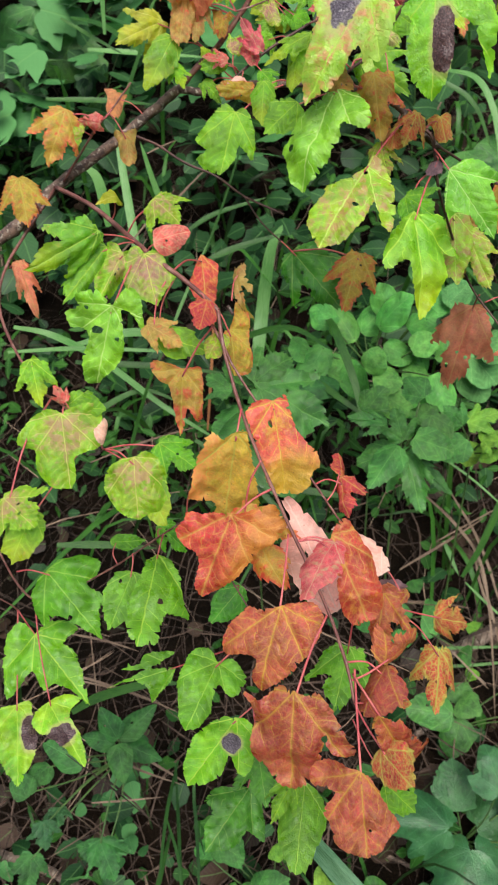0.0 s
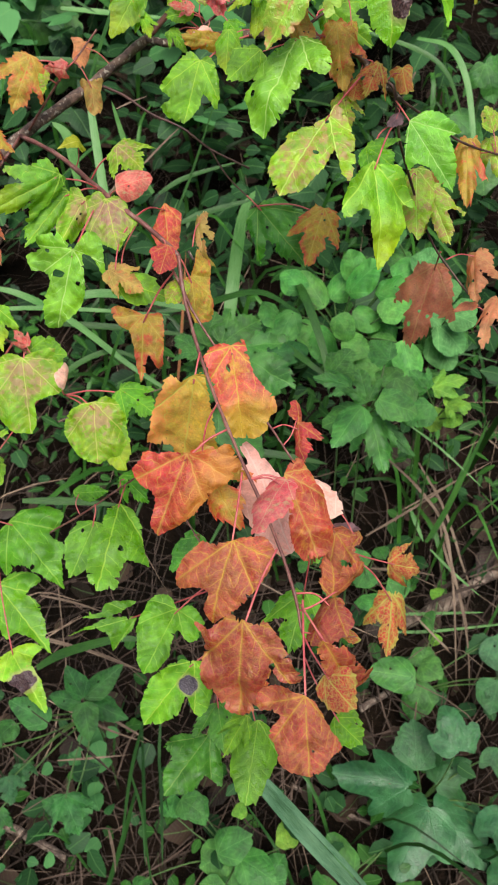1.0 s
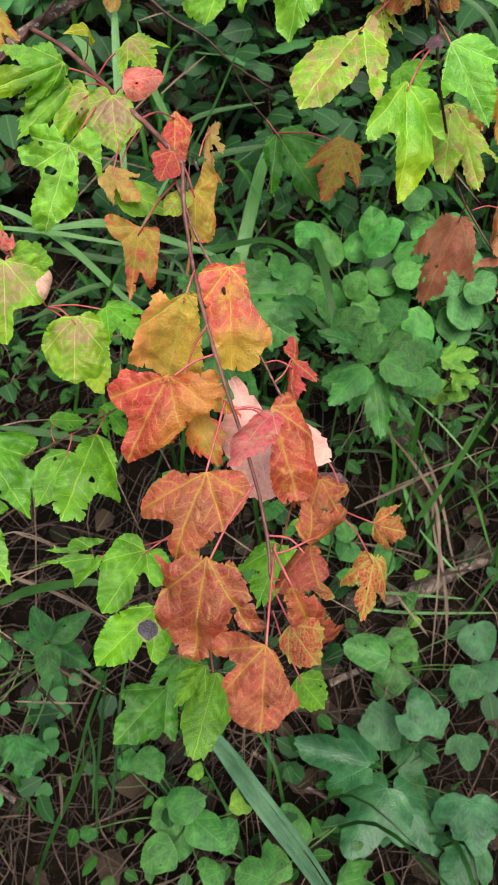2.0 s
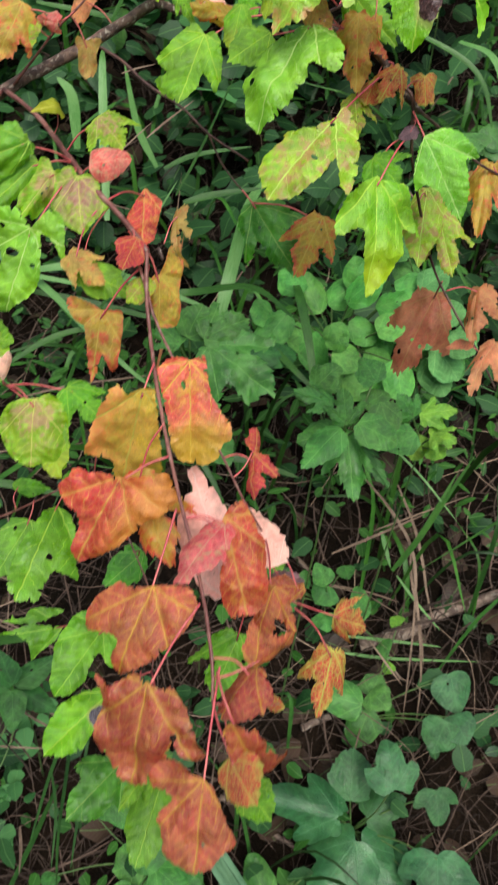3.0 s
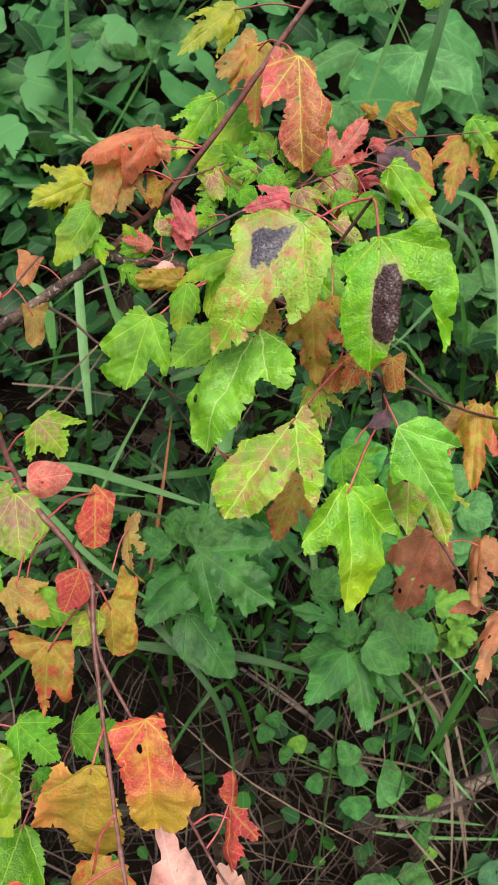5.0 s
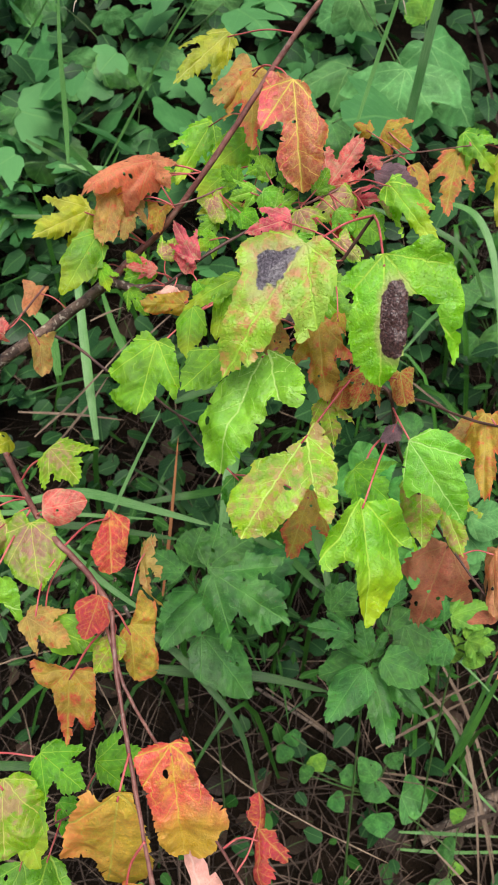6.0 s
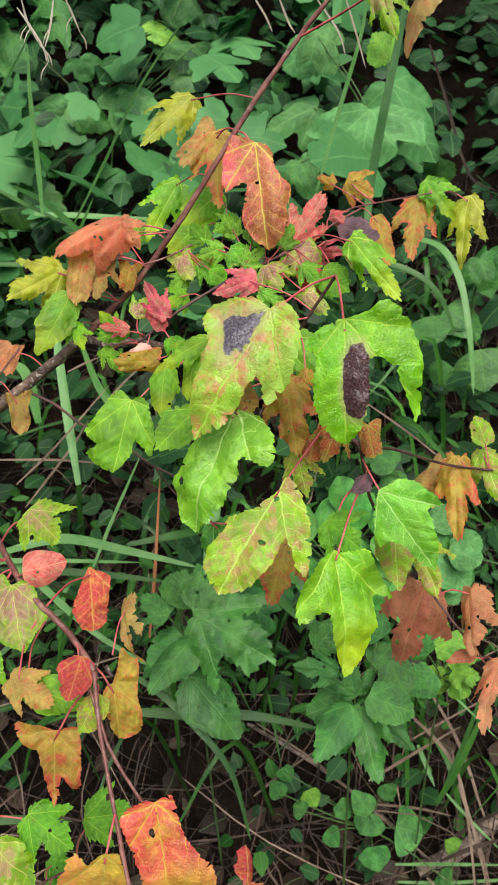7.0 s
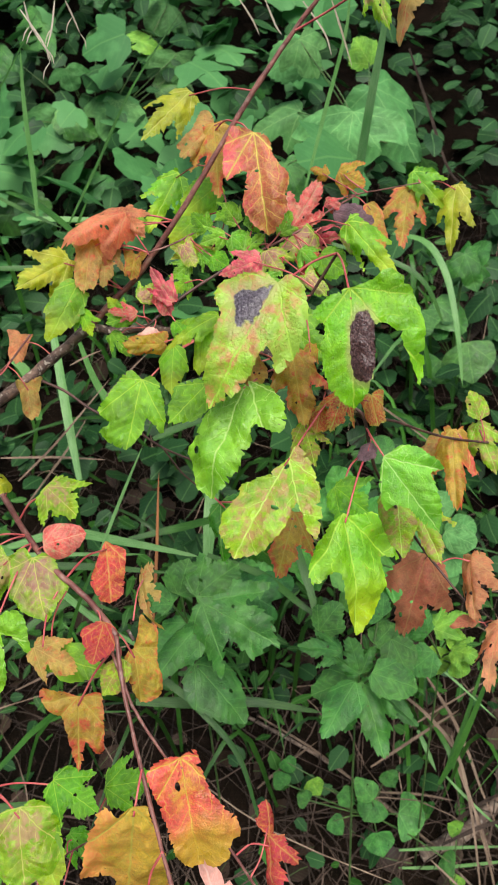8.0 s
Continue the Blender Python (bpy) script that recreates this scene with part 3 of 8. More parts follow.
# leaves with a shape of their own: the margin on either side of the midrib, from stalk to tip
SHAPED = {
    "flared": ([(0.11, -0.04), (0.25, 0.02), (0.29, 0.1), (0.25, 0.32), (0.21, 0.56), (0.18, 0.79), (0.13, 0.93)], [(-0.07, -0.02), (-0.13, -0.05), (-0.16, 0.11), (-0.18, 0.27), (-0.26, 0.44), (-0.37, 0.59), (-0.39, 0.71), (-0.3, 0.8), (-0.26, 0.91), (-0.16, 0.99)]),
    "half_hidden": ([(0.09, 0.05), (0.19, 0.04), (0.26, 0.2), (0.29, 0.38), (0.31, 0.62), (0.22, 0.67), (0.1, 0.68), (0.06, 0.85)], [(-0.06, -0.04), (-0.13, 0.16), (-0.25, 0.61), (-0.27, 0.86), (-0.12, 1)]),
    "notched": ([(0.16, 0.07), (0.31, 0.15), (0.45, 0.2), (0.44, 0.3), (0.5, 0.43), (0.38, 0.53), (0.22, 0.54), (0.13, 0.65), (0.1, 0.83)], [(-0.22, -0.13), (-0.37, -0.23), (-0.54, -0.1), (-0.5, 0.11), (-0.4, 0.24), (-0.34, 0.43), (-0.26, 0.64), (-0.12, 0.86)]),
    "side_lobed": ([(0.18, 0.1), (0.35, 0.12), (0.4, 0.18), (0.56, 0.44), (0.56, 0.71), (0.42, 0.7), (0.21, 0.62), (0.1, 0.67), (0.12, 0.87)], [(-0.15, -0.08), (-0.34, -0.12), (-0.47, 0), (-0.49, 0.22), (-0.41, 0.44), (-0.27, 0.71)]),
    "three_lobed": ([(0.15, -0.01), (0.31, 0.13), (0.5, 0.13), (0.36, 0.25), (0.38, 0.4), (0.39, 0.61), (0.36, 0.75), (0.24, 0.82), (0.16, 0.9)], [(-0.12, 0.04), (-0.23, -0.01), (-0.34, 0.15), (-0.48, 0.35), (-0.58, 0.48), (-0.53, 0.57), (-0.4, 0.55), (-0.3, 0.47), (-0.25, 0.68), (-0.15, 0.87)]),
    "drooping": ([(0.17, -0.06), (0.42, -0.14), (0.66, -0.05), (0.67, 0.15), (0.52, 0.18), (0.34, 0.24), (0.46, 0.38), (0.51, 0.51), (0.41, 0.68), (0.39, 0.85), (0.25, 0.95)], [(-0.15, 0.12), (-0.27, 0.37), (-0.4, 0.57), (-0.43, 0.67), (-0.27, 0.8), (-0.19, 0.93)]),
    "one_sided": ([(0.06, 0.03), (0.1, 0.16), (0.13, 0.39), (0.12, 0.59), (0.04, 0.76)], [(-0.07, 0.14), (-0.14, 0.24), (-0.16, 0.51), (-0.24, 0.76), (-0.13, 0.95)]),
    "folded": ([(0.07, 0.14), (0.08, 0.34), (0.17, 0.56), (0.21, 0.79), (0.16, 0.98)], [(-0.17, -0.12), (-0.26, -0.03), (-0.31, 0.22), (-0.35, 0.38), (-0.3, 0.57), (-0.25, 0.86), (-0.12, 1)]),
    "bent": ([(0.13, -0.01), (0.26, 0.06), (0.35, 0.16), (0.36, 0.27), (0.24, 0.38), (0.21, 0.53), (0.17, 0.68), (0.11, 0.86)], [(-0.06, -0.09), (-0.22, -0.01), (-0.31, 0.15), (-0.34, 0.3), (-0.35, 0.42), (-0.29, 0.56), (-0.17, 0.42), (-0.14, 0.52), (-0.14, 0.67), (-0.12, 0.82)]),
    "split": ([(0.08, 0.02), (0.23, 0.1), (0.31, 0.21), (0.21, 0.29), (0.25, 0.5), (0.21, 0.77), (0.12, 0.9)], [(-0.18, -0.05), (-0.32, -0.14), (-0.47, 0.01), (-0.59, 0.34), (-0.55, 0.83), (-0.47, 0.59), (-0.34, 0.34), (-0.19, 0.29), (-0.18, 0.55), (-0.13, 0.81)]),
    "bitten": ([(0.07, 0.1), (0.16, 0.27), (0.25, 0.41), (0.26, 0.57), (0.29, 0.7), (0.22, 0.79), (0.13, 0.94)], [(-0.13, -0), (-0.26, 0.04), (-0.42, 0.19), (-0.41, 0.35), (-0.21, 0.33), (-0.22, 0.46), (-0.2, 0.66), (-0.13, 0.85)]),
    "two_lobed": ([(0.04, 0.11), (0.1, 0.26), (0.23, 0.41), (0.21, 0.53), (0.26, 0.69), (0.22, 0.84), (0.12, 0.93)], [(-0.01, -0.14), (-0.19, -0.05), (-0.33, 0.08), (-0.46, 0.27), (-0.55, 0.51), (-0.41, 0.46), (-0.25, 0.31), (-0.26, 0.5), (-0.23, 0.72), (-0.14, 0.88)]),
    "spear": ([(0.1, 0.05), (0.23, 0.13), (0.32, 0.24), (0.35, 0.5), (0.21, 0.45), (0.12, 0.45), (0.11, 0.63), (0.06, 0.82)], [(-0.1, 0.04), (-0.27, 0.04), (-0.34, 0.17), (-0.47, 0.46), (-0.29, 0.4), (-0.26, 0.57), (-0.22, 0.75), (-0.11, 0.9)]),
    "trident": ([(0.19, 0.19), (0.32, 0.46), (0.21, 0.46), (0.1, 0.6), (0.08, 0.83)], [(-0.21, 0.02), (-0.35, 0.15), (-0.44, 0.47), (-0.3, 0.42), (-0.25, 0.56), (-0.17, 0.78)]),
    "shield": ([(0.23, -0.08), (0.41, 0.33), (0.53, 0.56), (0.31, 0.68), (0.43, 0.84), (0.24, 0.97)], [(-0.16, -0.07), (-0.37, 0.24), (-0.44, 0.52), (-0.42, 0.67), (-0.19, 0.5), (-0.16, 0.75)]),
    "torn": ([(0.1, -0.06), (0.22, -0.08), (0.33, 0.13), (0.34, 0.41), (0.23, 0.37), (0.12, 0.39), (0.21, 0.66), (0.15, 0.85)], [(-0.13, 0.07), (-0.16, 0.27), (-0.29, 0.47), (-0.23, 0.61), (-0.22, 0.76), (-0.12, 0.94)]),
    "forked": ([(0.15, -0.05), (0.32, -0.1), (0.46, -0.04), (0.35, 0.16), (0.2, 0.24), (0.13, 0.45), (0.07, 0.77)], [(-0.14, -0.02), (-0.27, -0), (-0.3, 0.32), (-0.29, 0.8), (-0.18, 0.7), (-0.08, 0.57), (-0.05, 0.83)]),
    "wide": ([(0.13, -0.06), (0.32, -0.01), (0.51, 0.15), (0.62, 0.36), (0.39, 0.46), (0.4, 0.69), (0.25, 0.93)], [(-0.2, -0.07), (-0.42, -0.08), (-0.5, 0.15), (-0.43, 0.48), (-0.24, 0.53), (-0.1, 0.6), (-0.09, 0.85)]),
    "hexagon": ([(0.22, 0.03), (0.44, 0.18), (0.51, 0.44), (0.41, 0.68), (0.25, 0.89)], [(-0.23, -0.07), (-0.43, 0.13), (-0.48, 0.4), (-0.5, 0.81), (-0.44, 1.02), (-0.23, 0.93)]),
    "eaten": ([(0.23, -0.13), (0.45, -0.02), (0.42, 0.14), (0.56, 0.25), (0.45, 0.39), (0.35, 0.37), (0.19, 0.43), (0.23, 0.69), (0.14, 1)], [(-0.13, -0.25), (-0.27, -0.21), (-0.37, 0.01), (-0.43, 0.28), (-0.29, 0.07), (-0.11, 0.04), (-0.21, 0.33), (-0.22, 0.65)]),
    "webbed": ([(0.11, -0.19), (0.28, -0.14), (0.4, 0.11), (0.5, 0.38), (0.39, 0.66), (0.27, 0.81)], [(-0.2, -0.02), (-0.32, 0.13), (-0.34, 0.38), (-0.44, 0.58), (-0.29, 0.7), (-0.13, 0.91)]),
    "oblong": ([(0.17, 0.31), (0.3, 0.63), (0.26, 0.78), (0.17, 0.95)], [(-0.14, 0.09), (-0.31, 0.18), (-0.26, 0.52), (-0.2, 0.88)]),
    "ragged_square": ([(0.13, 0.03), (0.2, 0.19), (0.17, 0.45), (0.11, 0.77)], [(-0.09, -0.2), (-0.24, -0.56), (-0.36, -0.35), (-0.5, -0.28), (-0.39, 0.27), (-0.43, 0.63), (-0.38, 0.96), (-0.19, 1)]),
    "palmate": ([(0.13, 0.02), (0.25, 0.09), (0.35, 0.24), (0.39, 0.46), (0.22, 0.47), (0.14, 0.63), (0.07, 0.81)], [(-0.16, -0), (-0.31, 0.06), (-0.45, 0.15), (-0.51, 0.34), (-0.35, 0.41), (-0.26, 0.4), (-0.25, 0.5), (-0.31, 0.62), (-0.16, 0.75)]),
    "spread": ([(0.04, -0.23), (0.25, -0.18), (0.47, 0.05), (0.63, 0.34), (0.47, 0.33), (0.25, 0.31), (0.28, 0.57), (0.14, 0.59), (0.04, 0.82)], [(-0.18, -0.01), (-0.33, 0.06), (-0.41, 0.25), (-0.17, 0.27), (-0.22, 0.4), (-0.15, 0.67)]),
    "withered_tip": ([(0.2, 0.03), (0.31, 0.2), (0.23, 0.39), (0.14, 0.57), (0.07, 0.75)], [(-0.23, 0.04), (-0.38, 0.23), (-0.2, 0.26), (-0.14, 0.42), (-0.15, 0.6), (-0.08, 0.89)]),
    "tongue": ([(0.21, 0.03), (0.27, 0.27), (0.25, 0.54), (0.15, 0.79)], [(-0.16, -0.02), (-0.19, 0.18), (-0.24, 0.47), (-0.17, 0.74)]),
    "leaning": ([(0.19, 0.78), (0.2, 0.5), (0.29, 0.42), (0.29, 0.19), (0.18, -0.01)], [(-0.17, 0.13), (-0.25, 0.29), (-0.36, 0.45), (-0.17, 0.46), (-0.02, 0.6), (0.02, 0.8)]),
    "hooked": ([(0.2, -0.1), (0.38, 0.02), (0.4, 0.24), (0.38, 0.49), (0.27, 0.69), (0.13, 0.94)], [(-0.16, -0.12), (-0.44, 0), (-0.47, 0.12), (-0.38, 0.34), (-0.15, 0.28), (-0.14, 0.47), (-0.19, 0.67), (-0.13, 0.9)]),
    "cleft": ([(0.15, 0.11), (0.24, 0.31), (0.28, 0.57), (0.17, 0.85)], [(-0.16, -0.05), (-0.42, 0.14), (-0.5, 0.47), (-0.3, 0.46), (-0.18, 0.42), (-0.25, 0.65), (-0.15, 0.87)]),
    "jagged": ([(0.19, 0.14), (0.37, 0.3), (0.38, 0.53), (0.22, 0.55), (0.19, 0.78)], [(-0.23, 0.05), (-0.55, 0.41), (-0.3, 0.47), (-0.26, 0.75)]),
    "sickle": ([(0.09, 0.12), (0.11, 0.32), (0.15, 0.46), (0.16, 0.67), (0.12, 0.9)], [(-0.13, 0.05), (-0.25, 0.21), (-0.32, 0.4), (-0.43, 0.63), (-0.32, 0.62), (-0.2, 0.64), (-0.17, 0.76), (-0.16, 0.95)]),
}
TOOTH = {"kite": 0.013, "slim": 0.016, "maple": 0.020, "broad": 0.016, "long": 0.020, "simple": 0.016, "round": 0.0, "lobed": 0.010, "ovate": 0.004, "lance": 0.008, "blunt": 0.010, "hanging": 0.010}


def outline(shape, count, rng, tooth, ragged):
    """The two halves of the margin, stalk to tip, as points with teeth."""
    out = []
    for side in (1, -1):
        phase = rng.uniform(0, 6)
        if shape in SHAPED:
            half = [(0, 0), *SHAPED[shape][0 if side > 0 else 1], (0, 1)]
            pts = [Vector((x, y, 0)) for x, y in half]
        else:
            half = OUTLINE[shape]
            jig = [(0, 0)] + [(rng.uniform(-0.035, 0.035), rng.uniform(-0.035, 0.035)) for _ in half[1:-1]] + [(0, 0)]
            pts = [Vector((side * (x + jx * (x > 0.05)), y + jy, 0)) for (x, y), (jx, jy) in zip(half, jig)]
        run = spline(pts, 6) if shape in SMOOTH else spline(pts, 3)
        length = [0.0]
        for a, b in zip(run, run[1:]):
            length.append(length[-1] + (b - a).length)
        even = []
        for i in range(count + 1):
            s = length[-1] * i / count
            j = max(k for k in range(len(run)) if length[k] <= s + 1e-9)
            j = min(j, len(run) - 2)
            f = (s - length[j]) / max(length[j + 1] - length[j], 1e-9)
            even.append(run[j].lerp(run[j + 1], min(f, 1)))
        start, turn_at, high, toothed = 0, 0, 1.0, list(even)
        for i in range(1, count):
            way = even[i + 1] - even[i - 1]
            nor = Vector((way.y, -way.x, 0)).normalized() * side
            if i >= turn_at:
                start, turn_at, high = i, i + rng.choice((3, 4, 4, 5)), rng.uniform(0.4, 1.7)
            saw = (i - start + 1) / (turn_at - start)
            amount = tooth * (2.0 * high * (saw ** 1.3 - 0.35) + 0.8 * math.sin(i * 0.45 + phase)) * min(1.0, i / 12 + 0.2)
            if ragged and rng.random() < ragged:
                amount -= rng.uniform(0.02, 0.06)
            toothed[i] = even[i] + nor * amount + way.normalized() * tooth * 0.9 * max(0.0, amount / max(tooth, 1e-4))
        out.append(toothed)
    return out[0], out[1]


def inside(px, py, ring_x, ring_y):
    """Which of the points lie within a closed ring."""
    hit = np.zeros(len(px), bool)
    for x0, y0, x1, y1 in zip(ring_x, ring_y, np.roll(ring_x, -1), np.roll(ring_y, -1)):
        if y0 != y1:
            hit ^= ((y0 > py) != (y1 > py)) & (px < (x1 - x0) * (py - y0) / (y1 - y0) + x0)
    return hit


def blade_mesh(shape, length, width, seed, arch=0.05, sag=0.08, wave=0.02, curl=0.0, ragged=0.0, bites=(), count=40, grain=0.05, fold=0.0):
    """A leaf blade in its own frame: stalk at the origin, tip at +y, upper face +z. rim: 0 within, 1 at the margin. fold: how far the halves rise beside the midrib."""
    rng = random.Random(seed)
    right, left = outline(shape, count, rng, TOOTH.get(shape, 0.0065), ragged)
    margin = right[:-1] + left[:0:-1]
    edge_x, edge_y = np.array([p.x for p in margin]), np.array([p.y for p in margin])
    sx = 1.0 if width is None else width / (length * (edge_x.max() - edge_x.min()))
    lobed = shape in SHAPED or shape in ("maple", "broad", "long", "kite", "slim", "blunt", "hanging")
    quilt = 0.032 if lobed else 0.012
    pts = [Vector((p.x, p.y)) for p in margin]
    n = len(pts)
    edges = [(i, (i + 1) % n) for i in range(n)]
    rows = np.arange(edge_y.min(), edge_y.max(), grain * 0.87)
    gx, gy = np.meshgrid(np.arange(edge_x.min(), edge_x.max(), grain), rows)
    gx = gx + (np.arange(len(rows)) % 2)[:, None] * grain / 2
    gx, gy = gx.ravel(), gy.ravel()
    near = np.min(np.hypot(gx[:, None] - edge_x, gy[:, None] - edge_y), axis=1) if len(gx) else gx
    keep = inside(gx, gy, edge_x, edge_y) & (near > grain * 0.45)
    for c, d, e, g in bites:
        keep &= np.hypot((gx - c) / e, (gy - d) / g) > 1.25
    pts += [Vector((x, y)) for x, y in zip(gx[keep], gy[keep])]
    for c, d, e, g in bites:
        k = len(pts)
        wob = [rng.uniform(0.75, 1.2) for _ in range(12)]
        pts += [Vector((c + e * w * math.cos(a * math.pi / 6), d + g * w * math.sin(a * math.pi / 6))) for a, w in enumerate(wob)]
        edges += [(k + i, k + (i + 1) % 12) for i in range(12)]
    flat, _, tris, *_ = geometry.delaunay_2d_cdt(pts, edges, [list(range(n))], 1, 1e-5)
    fx, fy = np.array([p.x for p in flat]), np.array([p.y for p in flat])
    rims = 1.0 - np.minimum(1.0, np.min(np.hypot(fx[:, None] - edge_x, fy[:, None] - edge_y), axis=1) / 0.16)
    off = Vector((seed * 1.7, seed * 0.3, 0))
    bm = bmesh.new()
    rim, uv = bm.verts.layers.float.new("rim"), bm.loops.layers.uv.new("UVMap")
    verts = []
    for x, y, r in zip(fx, fy, rims):
        turn_of, far = math.degrees(math.atan2(abs(x), y + 1e-6)), math.hypot(x, y)
        groove = min(far * math.sin(radians(min(abs(turn_of - v), 60))) for v in (0, 40, 80))
        z = arch * 4 * y * (1 - y) - sag * (abs(x) / 0.5) ** 1.6 + fold * abs(x) + wave * min(1.0, 2.5 * math.hypot(x, y - 0.3)) * noise.noise(Vector((x * 3.4, y * 3.4, 0)) + off) * 1.7
        z += wave * (0.2 + 0.35 * r) * noise.noise(Vector((x * 10, y * 10, 3)) + off)
        z += quilt * min(1.0, groove / 0.09) * (1 - 0.5 * groove)
        qx = x * sx
        if curl:
            a = curl * abs(qx) * 2.2
            z -= abs(qx) * math.sin(a) * 0.9
            qx *= math.cos(a)
        v = bm.verts.new((qx * length, y * length, z * length))
        v[rim] = r
        verts.append(v)
    for tri in tris:
        cx, cy = fx[tri].mean(), fy[tri].mean()
        if any(math.hypot((cx - c) / e, (cy - d) / g) < 0.85 for c, d, e, g in bites):
            continue
        f = bm.faces.new([verts[i] for i in tri])
        for loop, i in zip(f.loops, tri):
            loop[uv].uv = (fx[i] * min(sx, 1.3), fy[i])
    bmesh.ops.delete(bm, geom=[v for v in bm.verts if not v.link_faces], context="VERTS")
    bm.normal_update()
    if sum(f.normal.z for f in bm.faces) < 0:
        bmesh.ops.reverse_faces(bm, faces=bm.faces)
    return bm


leaf_count = [0]


def leaf(plant, shape, look_of, base, tip, face, width, root=None, arch=None, sag=None, curl=0.0, ragged=None, holes=None, stalk=None, bites=(), fold=0.0):
    """One leaf of a plant: base, where the stalk meets the blade; tip; face, the way its upper side looks; root, where its stalk leaves the twig."""
    leaf_count[0] += 1
    seed = leaf_count[0]
    rng = random.Random(seed * 13 + 5)
    base, tip = Vector(base), Vector(tip)
    y = (tip - base).normalized()
    z = Vector(face)
    z = (z - y * z.dot(y)).normalized()
    x = y.cross(z)
    arch = rng.uniform(0.02, 0.09) if arch is None else arch
    sag = rng.uniform(0.08, 0.22) if sag is None else sag
    is_maple = shape in SHAPED or shape in ("maple", "broad", "long", "kite", "slim", "blunt", "hanging")
    ragged = 0.02 if ragged is None else ragged
    holes = rng.choice((0, 0, 1, 2) if is_maple else (0, 0, 0, 1)) if holes is None else holes
    length = (tip - base).length
    bites = [*bites, *((rng.uniform(-0.25, 0.25), rng.uniform(0.2, 0.75), rng.uniform(0.018, 0.045), rng.uniform(0.015, 0.04)) for _ in range(holes))]
    fine = 0.032 if shape in SHAPED else 0.05 if is_maple else 0.08
    bm = blade_mesh(shape, length, width, seed, arch, sag, rng.uniform(0.04, 0.085) if is_maple else rng.uniform(0.02, 0.05), curl, ragged, bites, 108 if shape in SHAPED else 72 if is_maple else 34, fine, fold)
    ob = part("leaf", bm, LEAF[look_of], plant, LEAF_LABEL.get(look_of, ""))
    m = Matrix((x, y, z)).transposed().to_4x4()
    m.translation = base - plant.location
    ob.matrix_local = m
    if root:
        q = m.inverted() @ (Vector(root) - plant.location)
        bend = q * 0.5 + Vector((0, -0.03, 0.02)) * q.length
        r = 0.0011 if stalk else min(0.00064, 0.00036 + (width or 0.05) * 0.005)
        part("leaf_stalk", tube([(0, 0.006, 0.0006), bend, q], r, r * 1.25, 6, 6), stalk or STALK, ob)
    return ob


def ribbon(points, width, fold=0.25, taper=0.75, face=(0, -0.6, 0.8), bm=None, steps=6, twist=0.0):
    """A grass blade: a folded strip through points, wide at its foot and pointed at its end."""
    bm = bm or bmesh.new()
    uv = bm.loops.layers.uv.verify()
    run = spline(points, steps)
    n, rows = len(run), []
    for i, c in enumerate(run):
        s = i / (n - 1)
        way = (run[min(i + 1, n - 1)] - run[max(i - 1, 0)]).normalized()
        f = Vector(face)
        a = way.cross(f)
        a = a.normalized() if a.length > 1e-4 else Vector((1, 0, 0))
        b = a.cross(way)
        if twist:
            a, b = a * math.cos(twist * s) + b * math.sin(twist * s), b * math.cos(twist * s) - a * math.sin(twist * s)
        w = 0.5 * width * min(1.0, (0.55 + 1.5 * s)) * (1 - s ** 3 * taper) * (1.0 if i < n - 1 else 0.15)
        rows.append([bm.verts.new(c + a * w + b * w * fold), bm.verts.new(c), bm.verts.new(c - a * w + b * w * fold)])
    for i, (p, q) in enumerate(zip(rows, rows[1:])):
        for j in (0, 1):
            f = bm.faces.new((p[j], p[j + 1], q[j + 1], q[j]))
            for loop, (u, v) in zip(f.loops, ((j * 0.5, i), (j * 0.5 + 0.5, i), (j * 0.5 + 0.5, i + 1), (j * 0.5, i + 1))):
                loop[uv].uv = (u, v / (n - 1) * 8)
    return bm


def grass(clump, points, width, mat=None, face=(0, -0.6, 0.8), fold=0.25, twist=0.0, label=""):
    off = clump.location
    return part("blade", ribbon([Vector(p) - off for p in points], width, fold, 0.75, face, None, 6, twist), mat or GRASS, clump, label)


# ---- the bank ----
def ground_z(x, y):
    t = (y - 0.50) / 0.16
    soft = 0.16 * (math.log1p(math.exp(-abs(t))) + max(t, 0.0))
    rise = 0.02 + 0.72 * soft
    if rise > 1.75:
        rise = 1.75 + 0.35 * (1 - math.exp(-(rise - 1.75)))
    return rise + 0.035 * noise.noise(Vector((x * 2.3, y * 2.3, 0))) + 0.012 * noise.noise(Vector((x * 11, y * 11, 5)))


def build_ground():
    near = [-1.6 + 0.035 * i for i in range(92)]
    xs = [-400, -120, -40, -14, -6, -3.2, -2.2, *near, 2.0, 2.8, 5, 14, 40, 120, 400]
    deep = [-0.6 + 0.035 * i for i in range(100)]
    ys = [-400, -120, -40, -14, -6, -2.5, -1.2, *deep, 3.3, 4.2, 6, 14, 40, 120, 400]
    bm = bmesh.new()
    grid = [[bm.verts.new((x, y, ground_z(x, y))) for x in xs] for y in ys]
    for r, q in zip(grid, grid[1:]):
        for i in range(len(xs) - 1):
            bm.faces.new((r[i], r[i + 1], q[i + 1], q[i]))
    tagged(mesh_object("ground", bm, SOIL), "brown soil bank under leaf litter and straw, darkened for deep shade", "ground", kind="structure")


build_ground()


